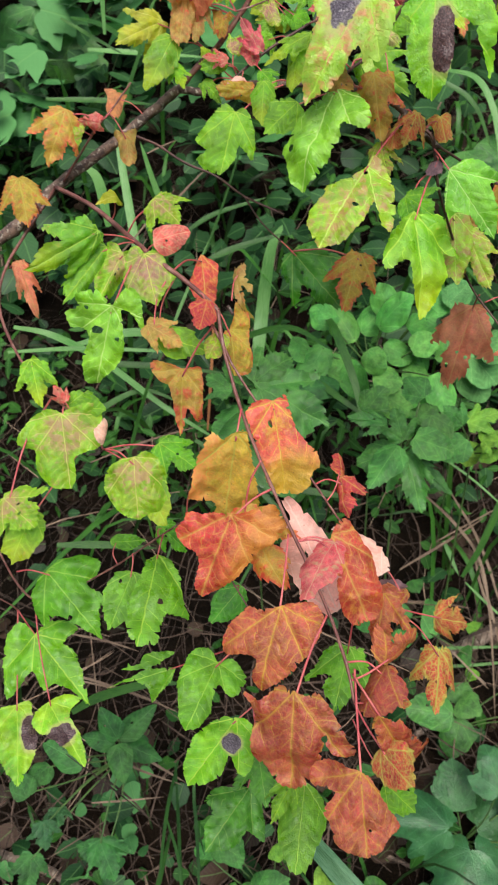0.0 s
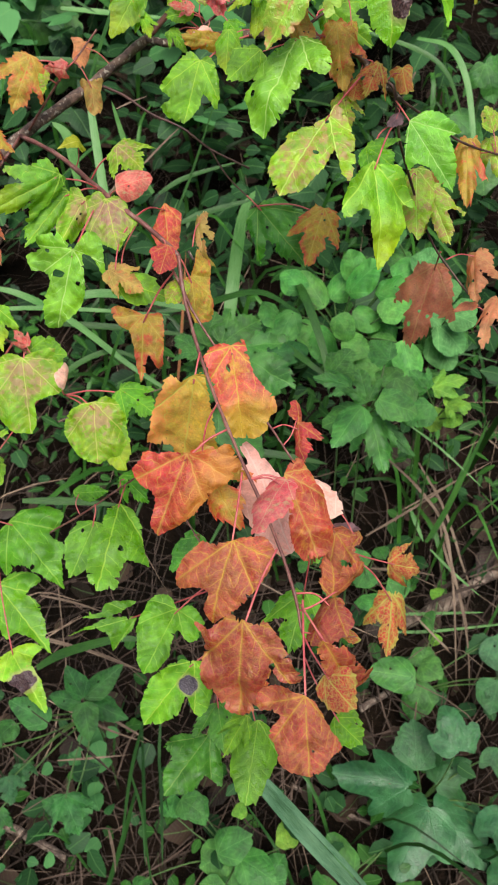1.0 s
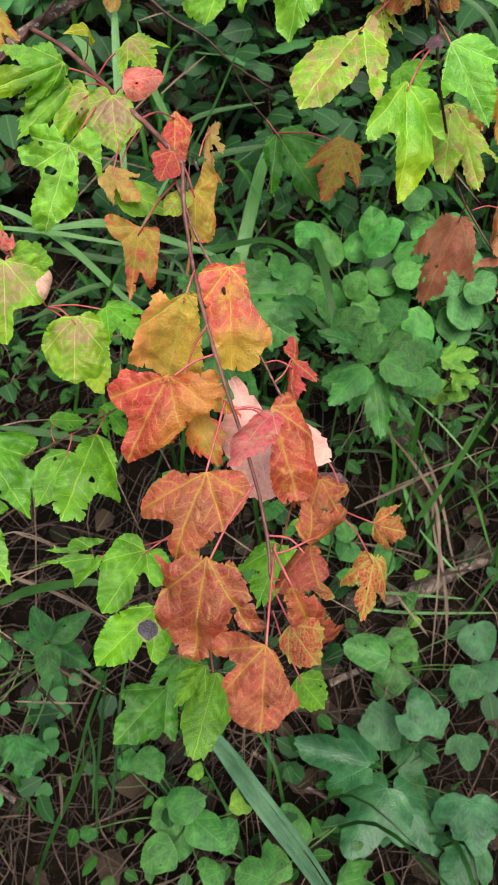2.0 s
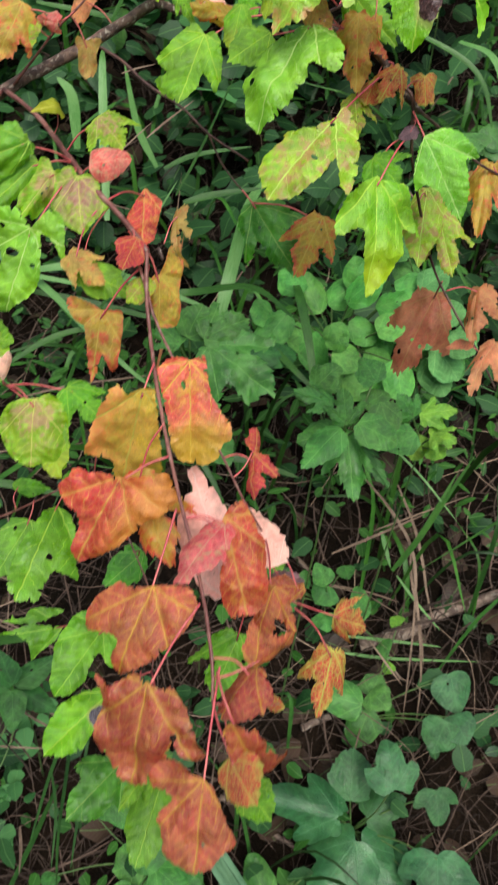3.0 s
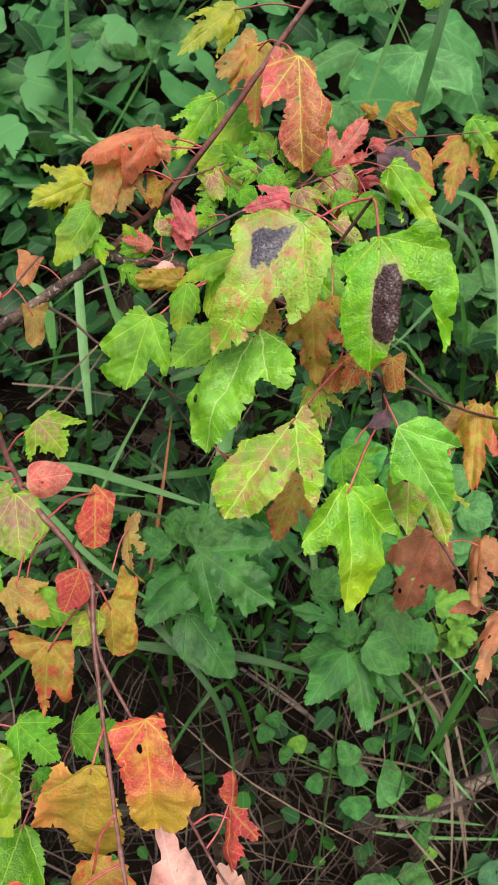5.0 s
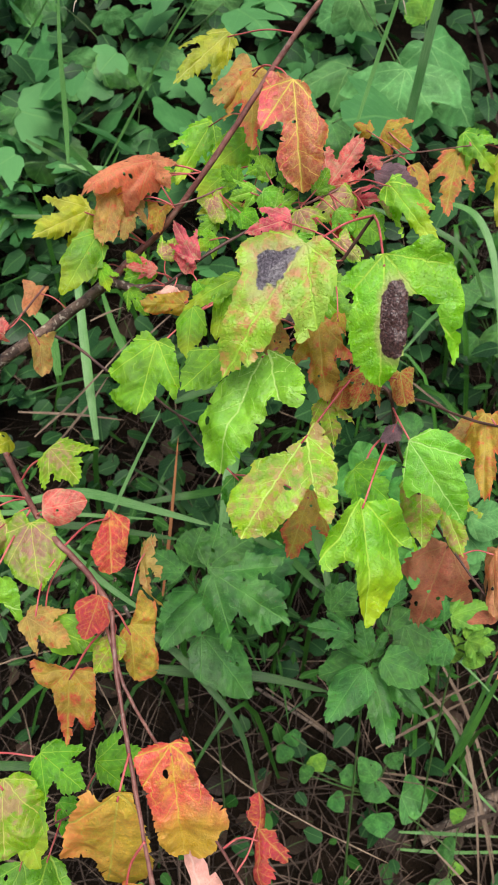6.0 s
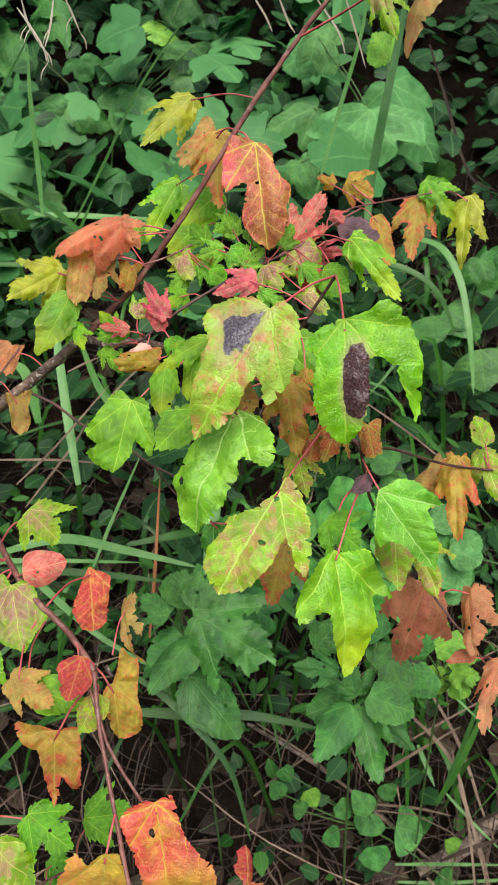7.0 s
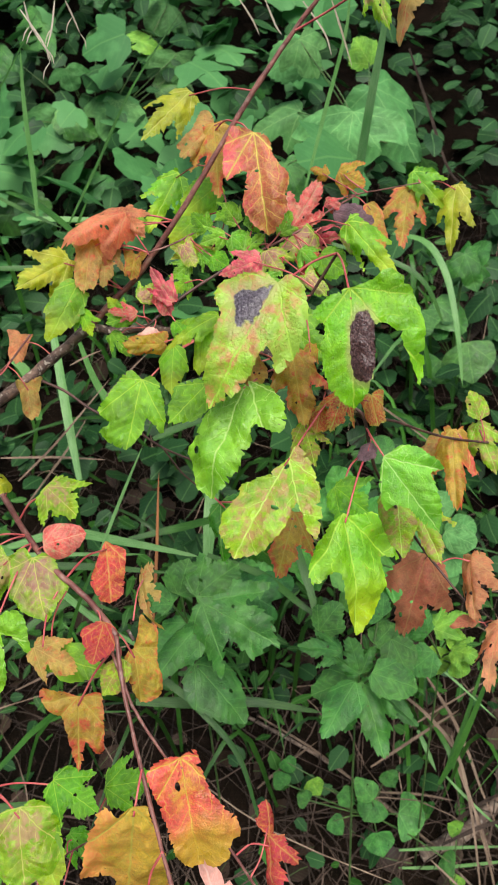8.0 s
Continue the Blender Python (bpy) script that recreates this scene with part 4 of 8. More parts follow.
def scatter_straw(name, count, mat, x0, x1, y0, y1, seed, low, high, long, wide, label):
    rng = random.Random(seed)
    bm = bmesh.new()
    for _ in range(count):
        x, y = rng.uniform(x0, x1), rng.uniform(y0, y1)
        a, l = rng.uniform(0, 2 * math.pi), rng.uniform(*long)
        dx, dy = math.cos(a) * l / 2, math.sin(a) * l / 2
        h0, h1, hm = (rng.uniform(low, high) for _ in range(3))
        p = [(x - dx, y - dy, ground_z(x - dx, y - dy) + h0), (x + rng.uniform(-0.2, 0.2) * l, y + rng.uniform(-0.2, 0.2) * l, ground_z(x, y) + hm + 0.01), (x + dx, y + dy, ground_z(x + dx, y + dy) + h1)]
        ribbon(p, rng.uniform(*wide), 0.4, 0.5, (rng.uniform(-0.5, 0.5), -0.5, 0.8), bm, 3)
    tagged(mesh_object(name, bm, mat), label, "straw", kind="stuff")


def scatter_leaves(name, count, mat, x0, x1, y0, y1, seed, low, high, size, shape, label, category, keep=None, up=0.7):
    rng = random.Random(seed)
    bm = bmesh.new()
    uv = bm.loops.layers.uv.new("UVMap")
    half = OUTLINE[shape]
    if size[1] > 0.1:
        half = [(p.x, p.y) for p in spline([(x, y, 0) for x, y in half], 3)]
    for _ in range(count):
        x, y = rng.uniform(x0, x1), rng.uniform(y0, y1)
        if keep and noise.noise(Vector((x * keep, y * keep, seed))) < -0.05:
            continue
        s = rng.uniform(*size)
        n = Vector((rng.uniform(-0.6, 0.6), rng.uniform(-0.9, 0.25), rng.uniform(up * 0.6, 1.0))).normalized()
        a = rng.uniform(0, 2 * math.pi)
        t = Vector((math.cos(a), math.sin(a) - 0.3, -0.25))
        t = (t - n * t.dot(n)).normalized()
        b = t.cross(n)
        c = Vector((x, y, ground_z(x, y) + low + (high - low) * rng.random() ** 1.3))
        mid0 = bm.verts.new(c)
        mid1 = bm.verts.new(c + t * s * 0.5 + n * s * 0.04)
        tipv = bm.verts.new(c + t * s - n * s * 0.06)
        sag = rng.uniform(0.02, 0.25)
        sides = []
        for sign in (1, -1):
            wob = rng.uniform(0, 6)
            sides.append([bm.verts.new(c + t * s * (yy + 0.02 * math.sin(17 * xx + wob)) + b * s * (xx + 0.03 * math.sin(19 * yy + wob) * min(1, xx * 5)) * sign - n * s * (sag * xx * 0.8 + 0.06 * yy * yy) + n * s * 0.16 * yy * (1 - yy)) for xx, yy in half[1:-1]])
        for sign, row in zip((1, -1), sides):
            k = len(row)
            for i in range(k + 1):
                p = mid0 if i == 0 else row[i - 1]
                q = tipv if i == k else row[i]
                face = [mid1, p, q] if sign > 0 else [mid1, q, p]
                f = bm.faces.new(face)
                for loop in f.loops:
                    d = loop.vert.co - c
                    loop[uv].uv = (d.dot(b) / s, d.dot(t) / s)
    tagged(mesh_object(name, bm, mat), label, category, kind="stuff")


scatter_straw("straw_litter", 3600, SHADED_STRAW, -1.1, 1.3, 0.1, 1.9, 3, 0.0, 0.05, (0.06, 0.30), (0.0009, 0.0024), "old straw matted on the soil, coloured as if in shade")
scatter_straw("dry_grass_stems", 190, STRAW, -1.0, 1.2, 0.15, 1.7, 4, 0.02, 0.12, (0.10, 0.40), (0.0010, 0.0026), "pale dry grass stems lying over the litter")
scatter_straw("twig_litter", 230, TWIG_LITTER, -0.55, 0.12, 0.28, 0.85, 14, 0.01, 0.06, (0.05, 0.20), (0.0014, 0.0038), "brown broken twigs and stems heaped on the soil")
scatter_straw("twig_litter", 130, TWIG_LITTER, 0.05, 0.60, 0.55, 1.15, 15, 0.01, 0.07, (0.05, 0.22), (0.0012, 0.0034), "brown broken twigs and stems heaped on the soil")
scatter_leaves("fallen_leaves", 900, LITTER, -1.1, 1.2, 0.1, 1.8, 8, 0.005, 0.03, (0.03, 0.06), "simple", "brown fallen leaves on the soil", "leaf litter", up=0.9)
scatter_leaves("ground_cover", 620, COVER, -1.0, 1.1, 0.2, 1.3, 5, 0.03, 0.13, (0.014, 0.036), "simple", "small round-leaved herbs low on the bank", "ground cover", keep=3.1)
scatter_leaves("low_herbs", 150, COVER_COOL, -0.48, -0.20, 0.36, 0.72, 13, 0.04, 0.20, (0.014, 0.036), "ovate", "small fresh green leaves low on the bank", "ground cover", keep=4.0)
scatter_leaves("shade_herbs", 850, COVER_SHADED, -1.1, 1.2, 0.25, 1.6, 6, 0.02, 0.14, (0.02, 0.05), "simple", "small herbs coloured dark, as in shade", "ground cover", keep=2.3)
scatter_leaves("feathery_herbs", 2200, COVER, -1.0, 0.5, 0.95, 1.65, 12, 0.04, 0.26, (0.014, 0.042), "lance", "fine feathery green herbs between the grass", "undergrowth", keep=1.7)
scatter_leaves("bank_herbs", 9000, COVER_SHADED, -1.6, 1.7, 1.15, 3.2, 7, 0.02, 0.40, (0.02, 0.065), "simple", "dense dark leafy growth up the bank", "undergrowth")
scatter_leaves("bank_leaves", 190, COVER_COOL, -1.7, 0.32, 1.45, 3.0, 9, 0.25, 0.50, (0.05, 0.13), "lobed", "broad green leaves on top of the bank growth", "undergrowth")
scatter_leaves("bank_leaves", 150, COVER_COOL, -1.7, 0.32, 1.45, 3.0, 10, 0.25, 0.50, (0.05, 0.12), "broad", "pointed green leaves on top of the bank growth", "undergrowth")


# rougher growth all round, up to the added ring of light-blocking leaves
for corner, (x0, x1, y0, y1) in enumerate(((-6.5, -1.2, -4.5, 5.5), (1.3, 6.5, -4.5, 5.5), (-1.3, 1.4, 2.9, 6.0), (-1.3, 1.4, -4.5, -0.6))):
    spread = (x1 - x0) * (y1 - y0)
    scatter_leaves("rough_growth", int(spread * 85), COVER_SHADED, x0, x1, y0, y1, 40 + corner, 0.0, 0.30, (0.07, 0.16), "simple", "dense dark green herbs on the ground", "undergrowth")
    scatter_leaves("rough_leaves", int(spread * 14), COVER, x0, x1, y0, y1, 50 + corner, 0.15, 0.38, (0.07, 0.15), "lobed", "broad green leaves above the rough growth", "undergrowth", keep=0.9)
scatter_leaves("path_edge_herbs", 500, COVER_SHADED, -1.25, 1.35, -0.65, 0.12, 61, 0.0, 0.10, (0.03, 0.07), "simple", "low dark herbs at the foot of the bank", "undergrowth")
scatter_leaves("side_herbs", 900, COVER_SHADED, -1.3, -0.75, 0.1, 1.3, 62, 0.0, 0.14, (0.03, 0.07), "simple", "low dark herbs beside the bough", "undergrowth")
scatter_leaves("side_herbs", 900, COVER_SHADED, 0.85, 1.4, 0.1, 1.3, 63, 0.0, 0.14, (0.03, 0.07), "simple", "low dark herbs beside the bough", "undergrowth")


def scatter_grass(name, count, mat, x0, x1, y0, y1, seed, long, wide, label):
    rng = random.Random(seed)
    bm = bmesh.new()
    for _ in range(count):
        x, y = rng.uniform(x0, x1), rng.uniform(y0, y1)
        a, l = rng.uniform(0, 2 * math.pi), rng.uniform(*long)
        lean = rng.uniform(0.25, 0.9)
        dx, dy, z = math.cos(a) * l * lean, math.sin(a) * l * lean - 0.15 * l, ground_z(x, y)
        up = l * math.sqrt(max(0.1, 1 - lean * lean))
        p = [(x, y, z), (x + dx * 0.35, y + dy * 0.35, z + up * 0.75), (x + dx, y + dy, z + up * rng.uniform(0.55, 1.0))]
        ribbon(p, rng.uniform(*wide), 0.35, 0.85, (0, -0.7, 0.7), bm, 4)
    tagged(mesh_object(name, bm, mat), label, "grass", kind="stuff")


scatter_grass("grass", 130, GRASS, -0.9, 1.0, 0.85, 1.7, 21, (0.2, 0.5), (0.005, 0.011), "long arching green grass in the undergrowth")
scatter_grass("shaded_grass", 60, GRASS_SHADED, -0.8, 1.0, 0.35, 1.2, 22, (0.15, 0.35), (0.004, 0.009), "narrow grass coloured dark, as in shade")


def build_light_block():
    """An added ring of leaves round the bank, well out of the shot: it blocks low sky light."""
    rng = random.Random(77)
    bm = bmesh.new()
    uv = bm.loops.layers.uv.new("UVMap")
    for _ in range(5200):
        a = rng.uniform(0, 2 * math.pi)
        h = (8.5 if math.sin(a) > -0.25 else 5.0) * rng.random()
        r = 6.0 + 2.5 * rng.random() + 0.7 * math.sin(a * 5) - 0.10 * h
        c = Vector((r * math.cos(a), 0.6 + r * math.sin(a), h))
        u = Vector((rng.uniform(-1, 1), rng.uniform(-1, 1), rng.uniform(-0.6, 0.6))).normalized()
        v = u.cross(Vector((rng.uniform(-1, 1), rng.uniform(-1, 1), 1))).normalized()
        s = rng.uniform(0.16, 0.42)
        ring = [c - v * s, c + u * s * 0.6 - v * s * 0.2, c + v * s, c - u * s * 0.6 - v * s * 0.2]
        f = bm.faces.new([bm.verts.new(q) for q in ring])
        for loop, w in zip(f.loops, ((0, 0), (0.4, 0.4), (0, 1), (-0.4, 0.4))):
            loop[uv].uv = w
    tagged(mesh_object("wood_edge", bm, COVER_SHADED), "added ring of unseen leaves that blocks low sky light", "woods", kind="stuff")


build_light_block()


# ---- the maple ----
maple = thing("red_maple", "young red maple bough turning from lime green to scarlet", "maple tree", (-0.62, 0.62, ground_z(-0.62, 0.62)))


def bough(name, points, r0, r1, mat, knobs, seed, label=""):
    part(name, tube([Vector(p) - maple.location for p in points], r0, r1, 10, 7, knobs, seed), mat, maple, label)



bough("branch", [(-0.615, 0.378, 0.733), (-0.413, 0.556, 1.013), (-0.281, 0.611, 1.12), (-0.214, 0.638, 1.162), (-0.181, 0.658, 1.188), (-0.115, 0.697, 1.224), (-0.067, 0.72, 1.255)], 0.0066, 0.0042, BARK, 0.3, 72, "rough brown main branch")
bough("branch", [(-0.067, 0.72, 1.255), (-0.045, 0.731, 1.275), (-0.024, 0.735, 1.293), (0.022, 0.745, 1.349), (0.071, 0.762, 1.415), (0.108, 0.773, 1.46), (0.135, 0.772, 1.489), (0.164, 0.771, 1.522)], 0.0029, 0.0013, TWIG, 0.22, 156)
bough("twig", [(0.108, 0.773, 1.46), (0.128, 0.761, 1.47), (0.149, 0.741, 1.482), (0.165, 0.72, 1.493)], 0.0009, 0.0007, STALK, 0.1, 192)
bough("branch", [(-0.067, 0.72, 1.255), (-0.041, 0.711, 1.254), (-0.015, 0.699, 1.261), (0.026, 0.666, 1.269), (0.072, 0.626, 1.276), (0.103, 0.589, 1.278), (0.121, 0.58, 1.271), (0.135, 0.576, 1.256), (0.156, 0.587, 1.237)], 0.0034, 0.0022, BARK, 0.3, 288)
bough("twig", [(-0.179, 0.653, 1.19), (-0.13, 0.601, 1.19), (-0.066, 0.513, 1.187), (-0.026, 0.481, 1.172), (-0.007, 0.46, 1.165)], 0.00207, 0.00178, TWIG, 0.3, 336)
bough("twig", [(-0.007, 0.46, 1.165), (-0.001, 0.436, 1.144), (0.016, 0.392, 1.116), (0.04, 0.336, 1.098), (0.071, 0.273, 1.073), (0.084, 0.24, 1.059), (0.089, 0.221, 1.048)], 0.00142, 0.00082, TWIG, 0.25, 408)
bough("twig", [(-0.021, 0.475, 1.16), (-0.004, 0.445, 1.148), (0.007, 0.427, 1.136), (0.029, 0.408, 1.11), (0.063, 0.38, 1.073), (0.081, 0.365, 1.052), (0.099, 0.355, 1.031)], 0.00107, 0.0007, TWIG, 0.25, 480)
bough("twig", [(0, 0.462, 1.168), (0.004, 0.458, 1.163)], 0.00118, 0.00108, BARK, 0.1, 492)
bough("twig", [(-0.113, 0.687, 1.226), (-0.085, 0.676, 1.219), (-0.059, 0.662, 1.207), (-0.028, 0.653, 1.196), (-0.003, 0.646, 1.18), (0.032, 0.643, 1.164)], 0.0013, 0.00089, DARK_TWIG, 0.3, 552)
bough("twig", [(-0.004, 0.646, 1.181), (0.012, 0.641, 1.157), (0.039, 0.64, 1.13)], 0.00077, 0.00064, DARK_TWIG, 0.2, 576)
bough("twig", [(-0.171, 0.655, 1.194), (-0.136, 0.662, 1.236), (-0.117, 0.661, 1.254), (-0.098, 0.665, 1.274)], 0.00112, 0.00076, TWIG, 0.3, 612)
bough("twig", [(0.121, 0.581, 1.272), (0.135, 0.576, 1.258), (0.148, 0.572, 1.25), (0.153, 0.568, 1.227), (0.161, 0.571, 1.199), (0.195, 0.603, 1.118), (0.223, 0.586, 1.084), (0.243, 0.568, 1.066), (0.261, 0.542, 1.049)], 0.0013, 0.00082, DARK_TWIG, 0.25, 708)
bough("twig", [(0.156, 0.587, 1.238), (0.175, 0.611, 1.221), (0.216, 0.638, 1.19), (0.26, 0.657, 1.171), (0.296, 0.664, 1.161)], 0.00107, 0.00082, DARK_TWIG, 0.3, 756)
bough("twig", [(0.106, 0.624, 1.3), (0.117, 0.621, 1.317), (0.128, 0.618, 1.336), (0.133, 0.616, 1.345)], 0.00112, 0.00096, DARK_TWIG, 0.2, 792)
bough("twig", [(0.072, 0.622, 1.278), (0.088, 0.622, 1.288), (0.106, 0.624, 1.3)], 0.00118, 0.00122, DARK_TWIG, 0.2, 816)
bough("twig", [(0.053, 0.709, 1.306), (0.07, 0.718, 1.311), (0.108, 0.74, 1.322), (0.134, 0.76, 1.332), (0.156, 0.776, 1.339)], 0.001, 0.0007, TWIG, 0.3, 864)
bough("twig", [(-0.011, 0.676, 1.272), (0.02, 0.692, 1.291), (0.053, 0.709, 1.306)], 0.00118, 0.00108, DARK_TWIG, 0.2, 888)
bough("twig", [(0.105, 0.74, 1.321), (0.127, 0.751, 1.321), (0.151, 0.756, 1.322)], 0.00053, 0.00051, DARK_TWIG, 0.2, 912)
bough("twig", [(0.134, 0.76, 1.332), (0.148, 0.805, 1.33), (0.19, 0.862, 1.321), (0.228, 0.889, 1.319)], 0.00071, 0.00058, TWIG, 0.2, 948)
bough("twig", [(-0.01, 0.721, 1.316), (0.009, 0.728, 1.32), (0.033, 0.746, 1.327), (0.05, 0.761, 1.333)], 0.00077, 0.00058, TWIG, 0.2, 984)
bough("twig", [(-0.179, 0.653, 1.19), (-0.205, 0.54, 1.144), (-0.162, 0.464, 1.103), (-0.132, 0.444, 1.09), (-0.1, 0.424, 1.064)], 0.0013, 0.00076, TWIG, 0.3, 1032)
bough("twig", [(-0.266, 0.51, 1.039), (-0.247, 0.469, 0.939), (-0.203, 0.432, 0.871), (-0.135, 0.443, 0.899), (-0.077, 0.45, 0.942), (-0.049, 0.451, 0.965)], 0.00107, 0.0007, TWIG, 0.25, 1092)
bough("twig", [(-0.266, 0.51, 1.039), (-0.276, 0.46, 0.886), (-0.237, 0.453, 0.829)], 0.00094, 0.0007, TWIG, 0.25, 1116)
bough("twig", [(-0.049, 0.451, 0.965), (-0.007, 0.411, 0.931), (0.023, 0.374, 0.895), (0.029, 0.335, 0.879)], 0.00071, 0.00058, TWIG, 0.25, 1152)
# leaves of the hanging red spray
leaf(maple, "flared", "flame", (0.0346, 0.4056, 1.124), (0.0439, 0.3766, 1.063), (0.154, -0.884, 0.442), None, (0.025, 0.411, 1.115), sag=0.06, arch=0.03, holes=0, bites=[(0.06, 0.22, 0.022, 0.05)], fold=0.08)
leaf(maple, "half_hidden", "gold_flank", (0.0112, 0.3798, 1.115), (-0.0047, 0.3777, 1.028), (0.143, -0.99, -0.003), None, (0.013, 0.4, 1.121), sag=0.06, arch=0.02)
leaf(maple, "notched", "red_olive", (0.0121, 0.3257, 1.092), (-0.0097, 0.3041, 1.036), (-0.172, -0.894, 0.413), None, (0.037, 0.341, 1.1), sag=0.08, holes=0)
leaf(maple, "maple", "orange", (0.014, 0.352, 1.072), (0.046, 0.311, 1.037), (-0.11, -0.70, 0.70), 0.051, (0.029, 0.361, 1.107))
leaf(maple, "side_lobed", "brick", (0.0464, 0.2687, 1.072), (0.0346, 0.2381, 1.03), (-0.241, -0.753, 0.613), None, (0.049, 0.308, 1.092), sag=0.1, holes=0, fold=0.06)
leaf(maple, "three_lobed", "brick", (0.0556, 0.2198, 1.059), (0.054, 0.1925, 1.005), (-0.181, -0.874, 0.452), None, (0.073, 0.26, 1.075), sag=0.08, holes=0, ragged=0.04, bites=[(-0.3, 0.42, 0.03, 0.035)])
leaf(maple, "drooping", "brick", (0.0916, 0.1873, 1.037), (0.095, 0.1541, 1.013), (-0.113, -0.587, 0.802), None, (0.089, 0.237, 1.057), sag=0.1, arch=0.05, holes=1, ragged=0.03)
leaf(maple, "one_sided", "brick", (0.0999, 0.2023, 1.068), (0.1222, 0.2105, 1.007), (0.385, -0.923, 0.017), None, (0.088, 0.235, 1.055), sag=0.2, arch=0.08, ragged=0.06)
leaf(maple, "simple", "crisp", (0.102, 0.198, 1.042), (0.118, 0.178, 1.041), (-0.52, -0.46, 0.72), 0.026, (0.089, 0.221, 1.048))
leaf(maple, "long", "brick", (0.106, 0.243, 1.054), (0.124, 0.256, 1.071), (0.51, -0.85, 0.11), 0.035, (0.086, 0.231, 1.054), curl=0.5)
leaf(maple, "simple", "brick", (0.108, 0.244, 1.052), (0.094, 0.218, 1.04), (-0.56, -0.08, 0.83), 0.033, (0.084, 0.24, 1.059), curl=0.4)
leaf(maple, "broad", "brick", (0.11, 0.304, 1.045), (0.106, 0.273, 1.025), (-0.32, -0.49, 0.82), 0.037, (0.099, 0.355, 1.031), ragged=0.2)
leaf(maple, "maple", "crisp", (0.157, 0.362, 0.952), (0.18, 0.353, 0.957), (-0.41, -0.71, 0.58), 0.045, (0.123, 0.341, 0.987), curl=0.3, ragged=0.12, holes=1)
leaf(maple, "broad", "crisp", (0.16, 0.343, 0.938), (0.155, 0.302, 0.914), (0.11, -0.51, 0.85), 0.038, (0.127, 0.341, 0.98), curl=0.4, ragged=0.12, holes=1)
leaf(maple, "lance", "crisp", (0.129, 0.262, 0.988), (0.106, 0.256, 1.007), (0.64, -0.14, 0.75), 0.011, (0.089, 0.221, 1.048))
leaf(maple, "simple", "brick", (0.13, 0.333, 1.013), (0.105, 0.323, 1.021), (0.38, -0.20, 0.90), 0.021, (0.099, 0.355, 1.031), curl=0.3)
leaf(maple, "folded", "red", (0.0755, 0.312, 1.089), (0.098, 0.274, 1.054), (0.06, -0.66, 0.75), None, (0.054, 0.307, 1.087), sag=0.12, ragged=0.04, holes=0, curl=0.3)
leaf(maple, "long", "red", (0.083, 0.396, 1.064), (0.088, 0.366, 1.052), (-0.66, -0.35, 0.66), 0.031, (0.064, 0.379, 1.071), curl=0.6)
leaf(maple, "lance", "red", (0.083, 0.396, 1.064), (0.081, 0.414, 1.072), (0.69, -0.23, 0.69), 0.019, (0.073, 0.372, 1.062), curl=0.6)
leaf(maple, "simple", "pink", (0.081, 0.321, 1.004), (0.042, 0.388, 1.05), (0.17, -0.48, 0.86), 0.041, (0.099, 0.355, 1.031), curl=0.2, ragged=0.12, holes=2)
leaf(maple, "simple", "pink", (0.111, 0.334, 1.029), (0.078, 0.381, 1.028), (-0.37, -0.26, 0.89), 0.029, (0.099, 0.355, 1.031), curl=0.3, ragged=0.08)
leaf(maple, "simple", "crimson", (0.077, 0.304, 1.091), (0.0605, 0.265, 1.081), (-0.34, -0.22, 0.92), 0.028, (0.054, 0.307, 1.087), sag=0.16, holes=0)
leaf(maple, "simple", "dark", (0.108, 0.341, 1.01), (0.129, 0.333, 1.019), (-0.42, -0.88, 0.21), 0.010, (0.099, 0.355, 1.031), curl=0.8)
leaf(maple, "ragged_square", "orange", (-0.0002, 0.4667, 1.146), (0.0033, 0.4507, 1.115), (0.382, -0.802, 0.46), None, (-0.01, 0.464, 1.166), sag=0.1, holes=0)
leaf(maple, "simple", "red", (-0.015, 0.466, 1.171), (-0.019, 0.443, 1.159), (0.32, -0.47, 0.82), 0.023, (-0.023, 0.477, 1.171))
leaf(maple, "oblong", "red", (-0.03, 0.5412, 1.172), (-0.0247, 0.5129, 1.141), (0.374, -0.656, 0.656), None, (-0.045, 0.496, 1.179), sag=0.1, holes=0, fold=0.1)
leaf(maple, "slim", "tan", (0.004, 0.512, 1.176), (0.017, 0.485, 1.143), (-0.50, -0.75, 0.45), 0.019, (0.002, 0.47, 1.168), curl=0.6, arch=0.24, ragged=0.15)
leaf(maple, "simple", "yg", (-0.004, 0.456, 1.149), (-0.015, 0.437, 1.138), (-0.03, -0.46, 0.89), 0.019, (-0.006, 0.456, 1.161))
leaf(maple, "forked", "orange", (-0.036, 0.4499, 1.122), (-0.0398, 0.4311, 1.073), (0.237, -0.914, 0.33), None, (-0.011, 0.458, 1.154), sag=0.08)
leaf(maple, "maple", "tan", (-0.062, 0.463, 1.152), (-0.035, 0.456, 1.138), (0.26, -0.56, 0.79), 0.032, (-0.045, 0.496, 1.179))
leaf(maple, "simple", "green", (-0.061, 0.470, 1.140), (-0.017, 0.463, 1.129), (0.05, -0.73, 0.68), 0.026, (-0.041, 0.493, 1.178))
leaf(maple, "ovate", "crimson", (-0.059, 0.507, 1.198), (-0.031, 0.511, 1.204), (0.16, -0.76, 0.63), 0.024, (-0.066, 0.513, 1.187), curl=0.3)
leaf(maple, "webbed", "mauve", (-0.0663, 0.5038, 1.19), (-0.0549, 0.4748, 1.162), (0.016, -0.686, 0.727), None, (-0.059, 0.507, 1.185), sag=0.14, holes=0)
leaf(maple, "maple", "mottled", (-0.064, 0.545, 1.217), (-0.042, 0.532, 1.201), (0.18, -0.64, 0.74), 0.044, (-0.089, 0.545, 1.188), sag=0.2)
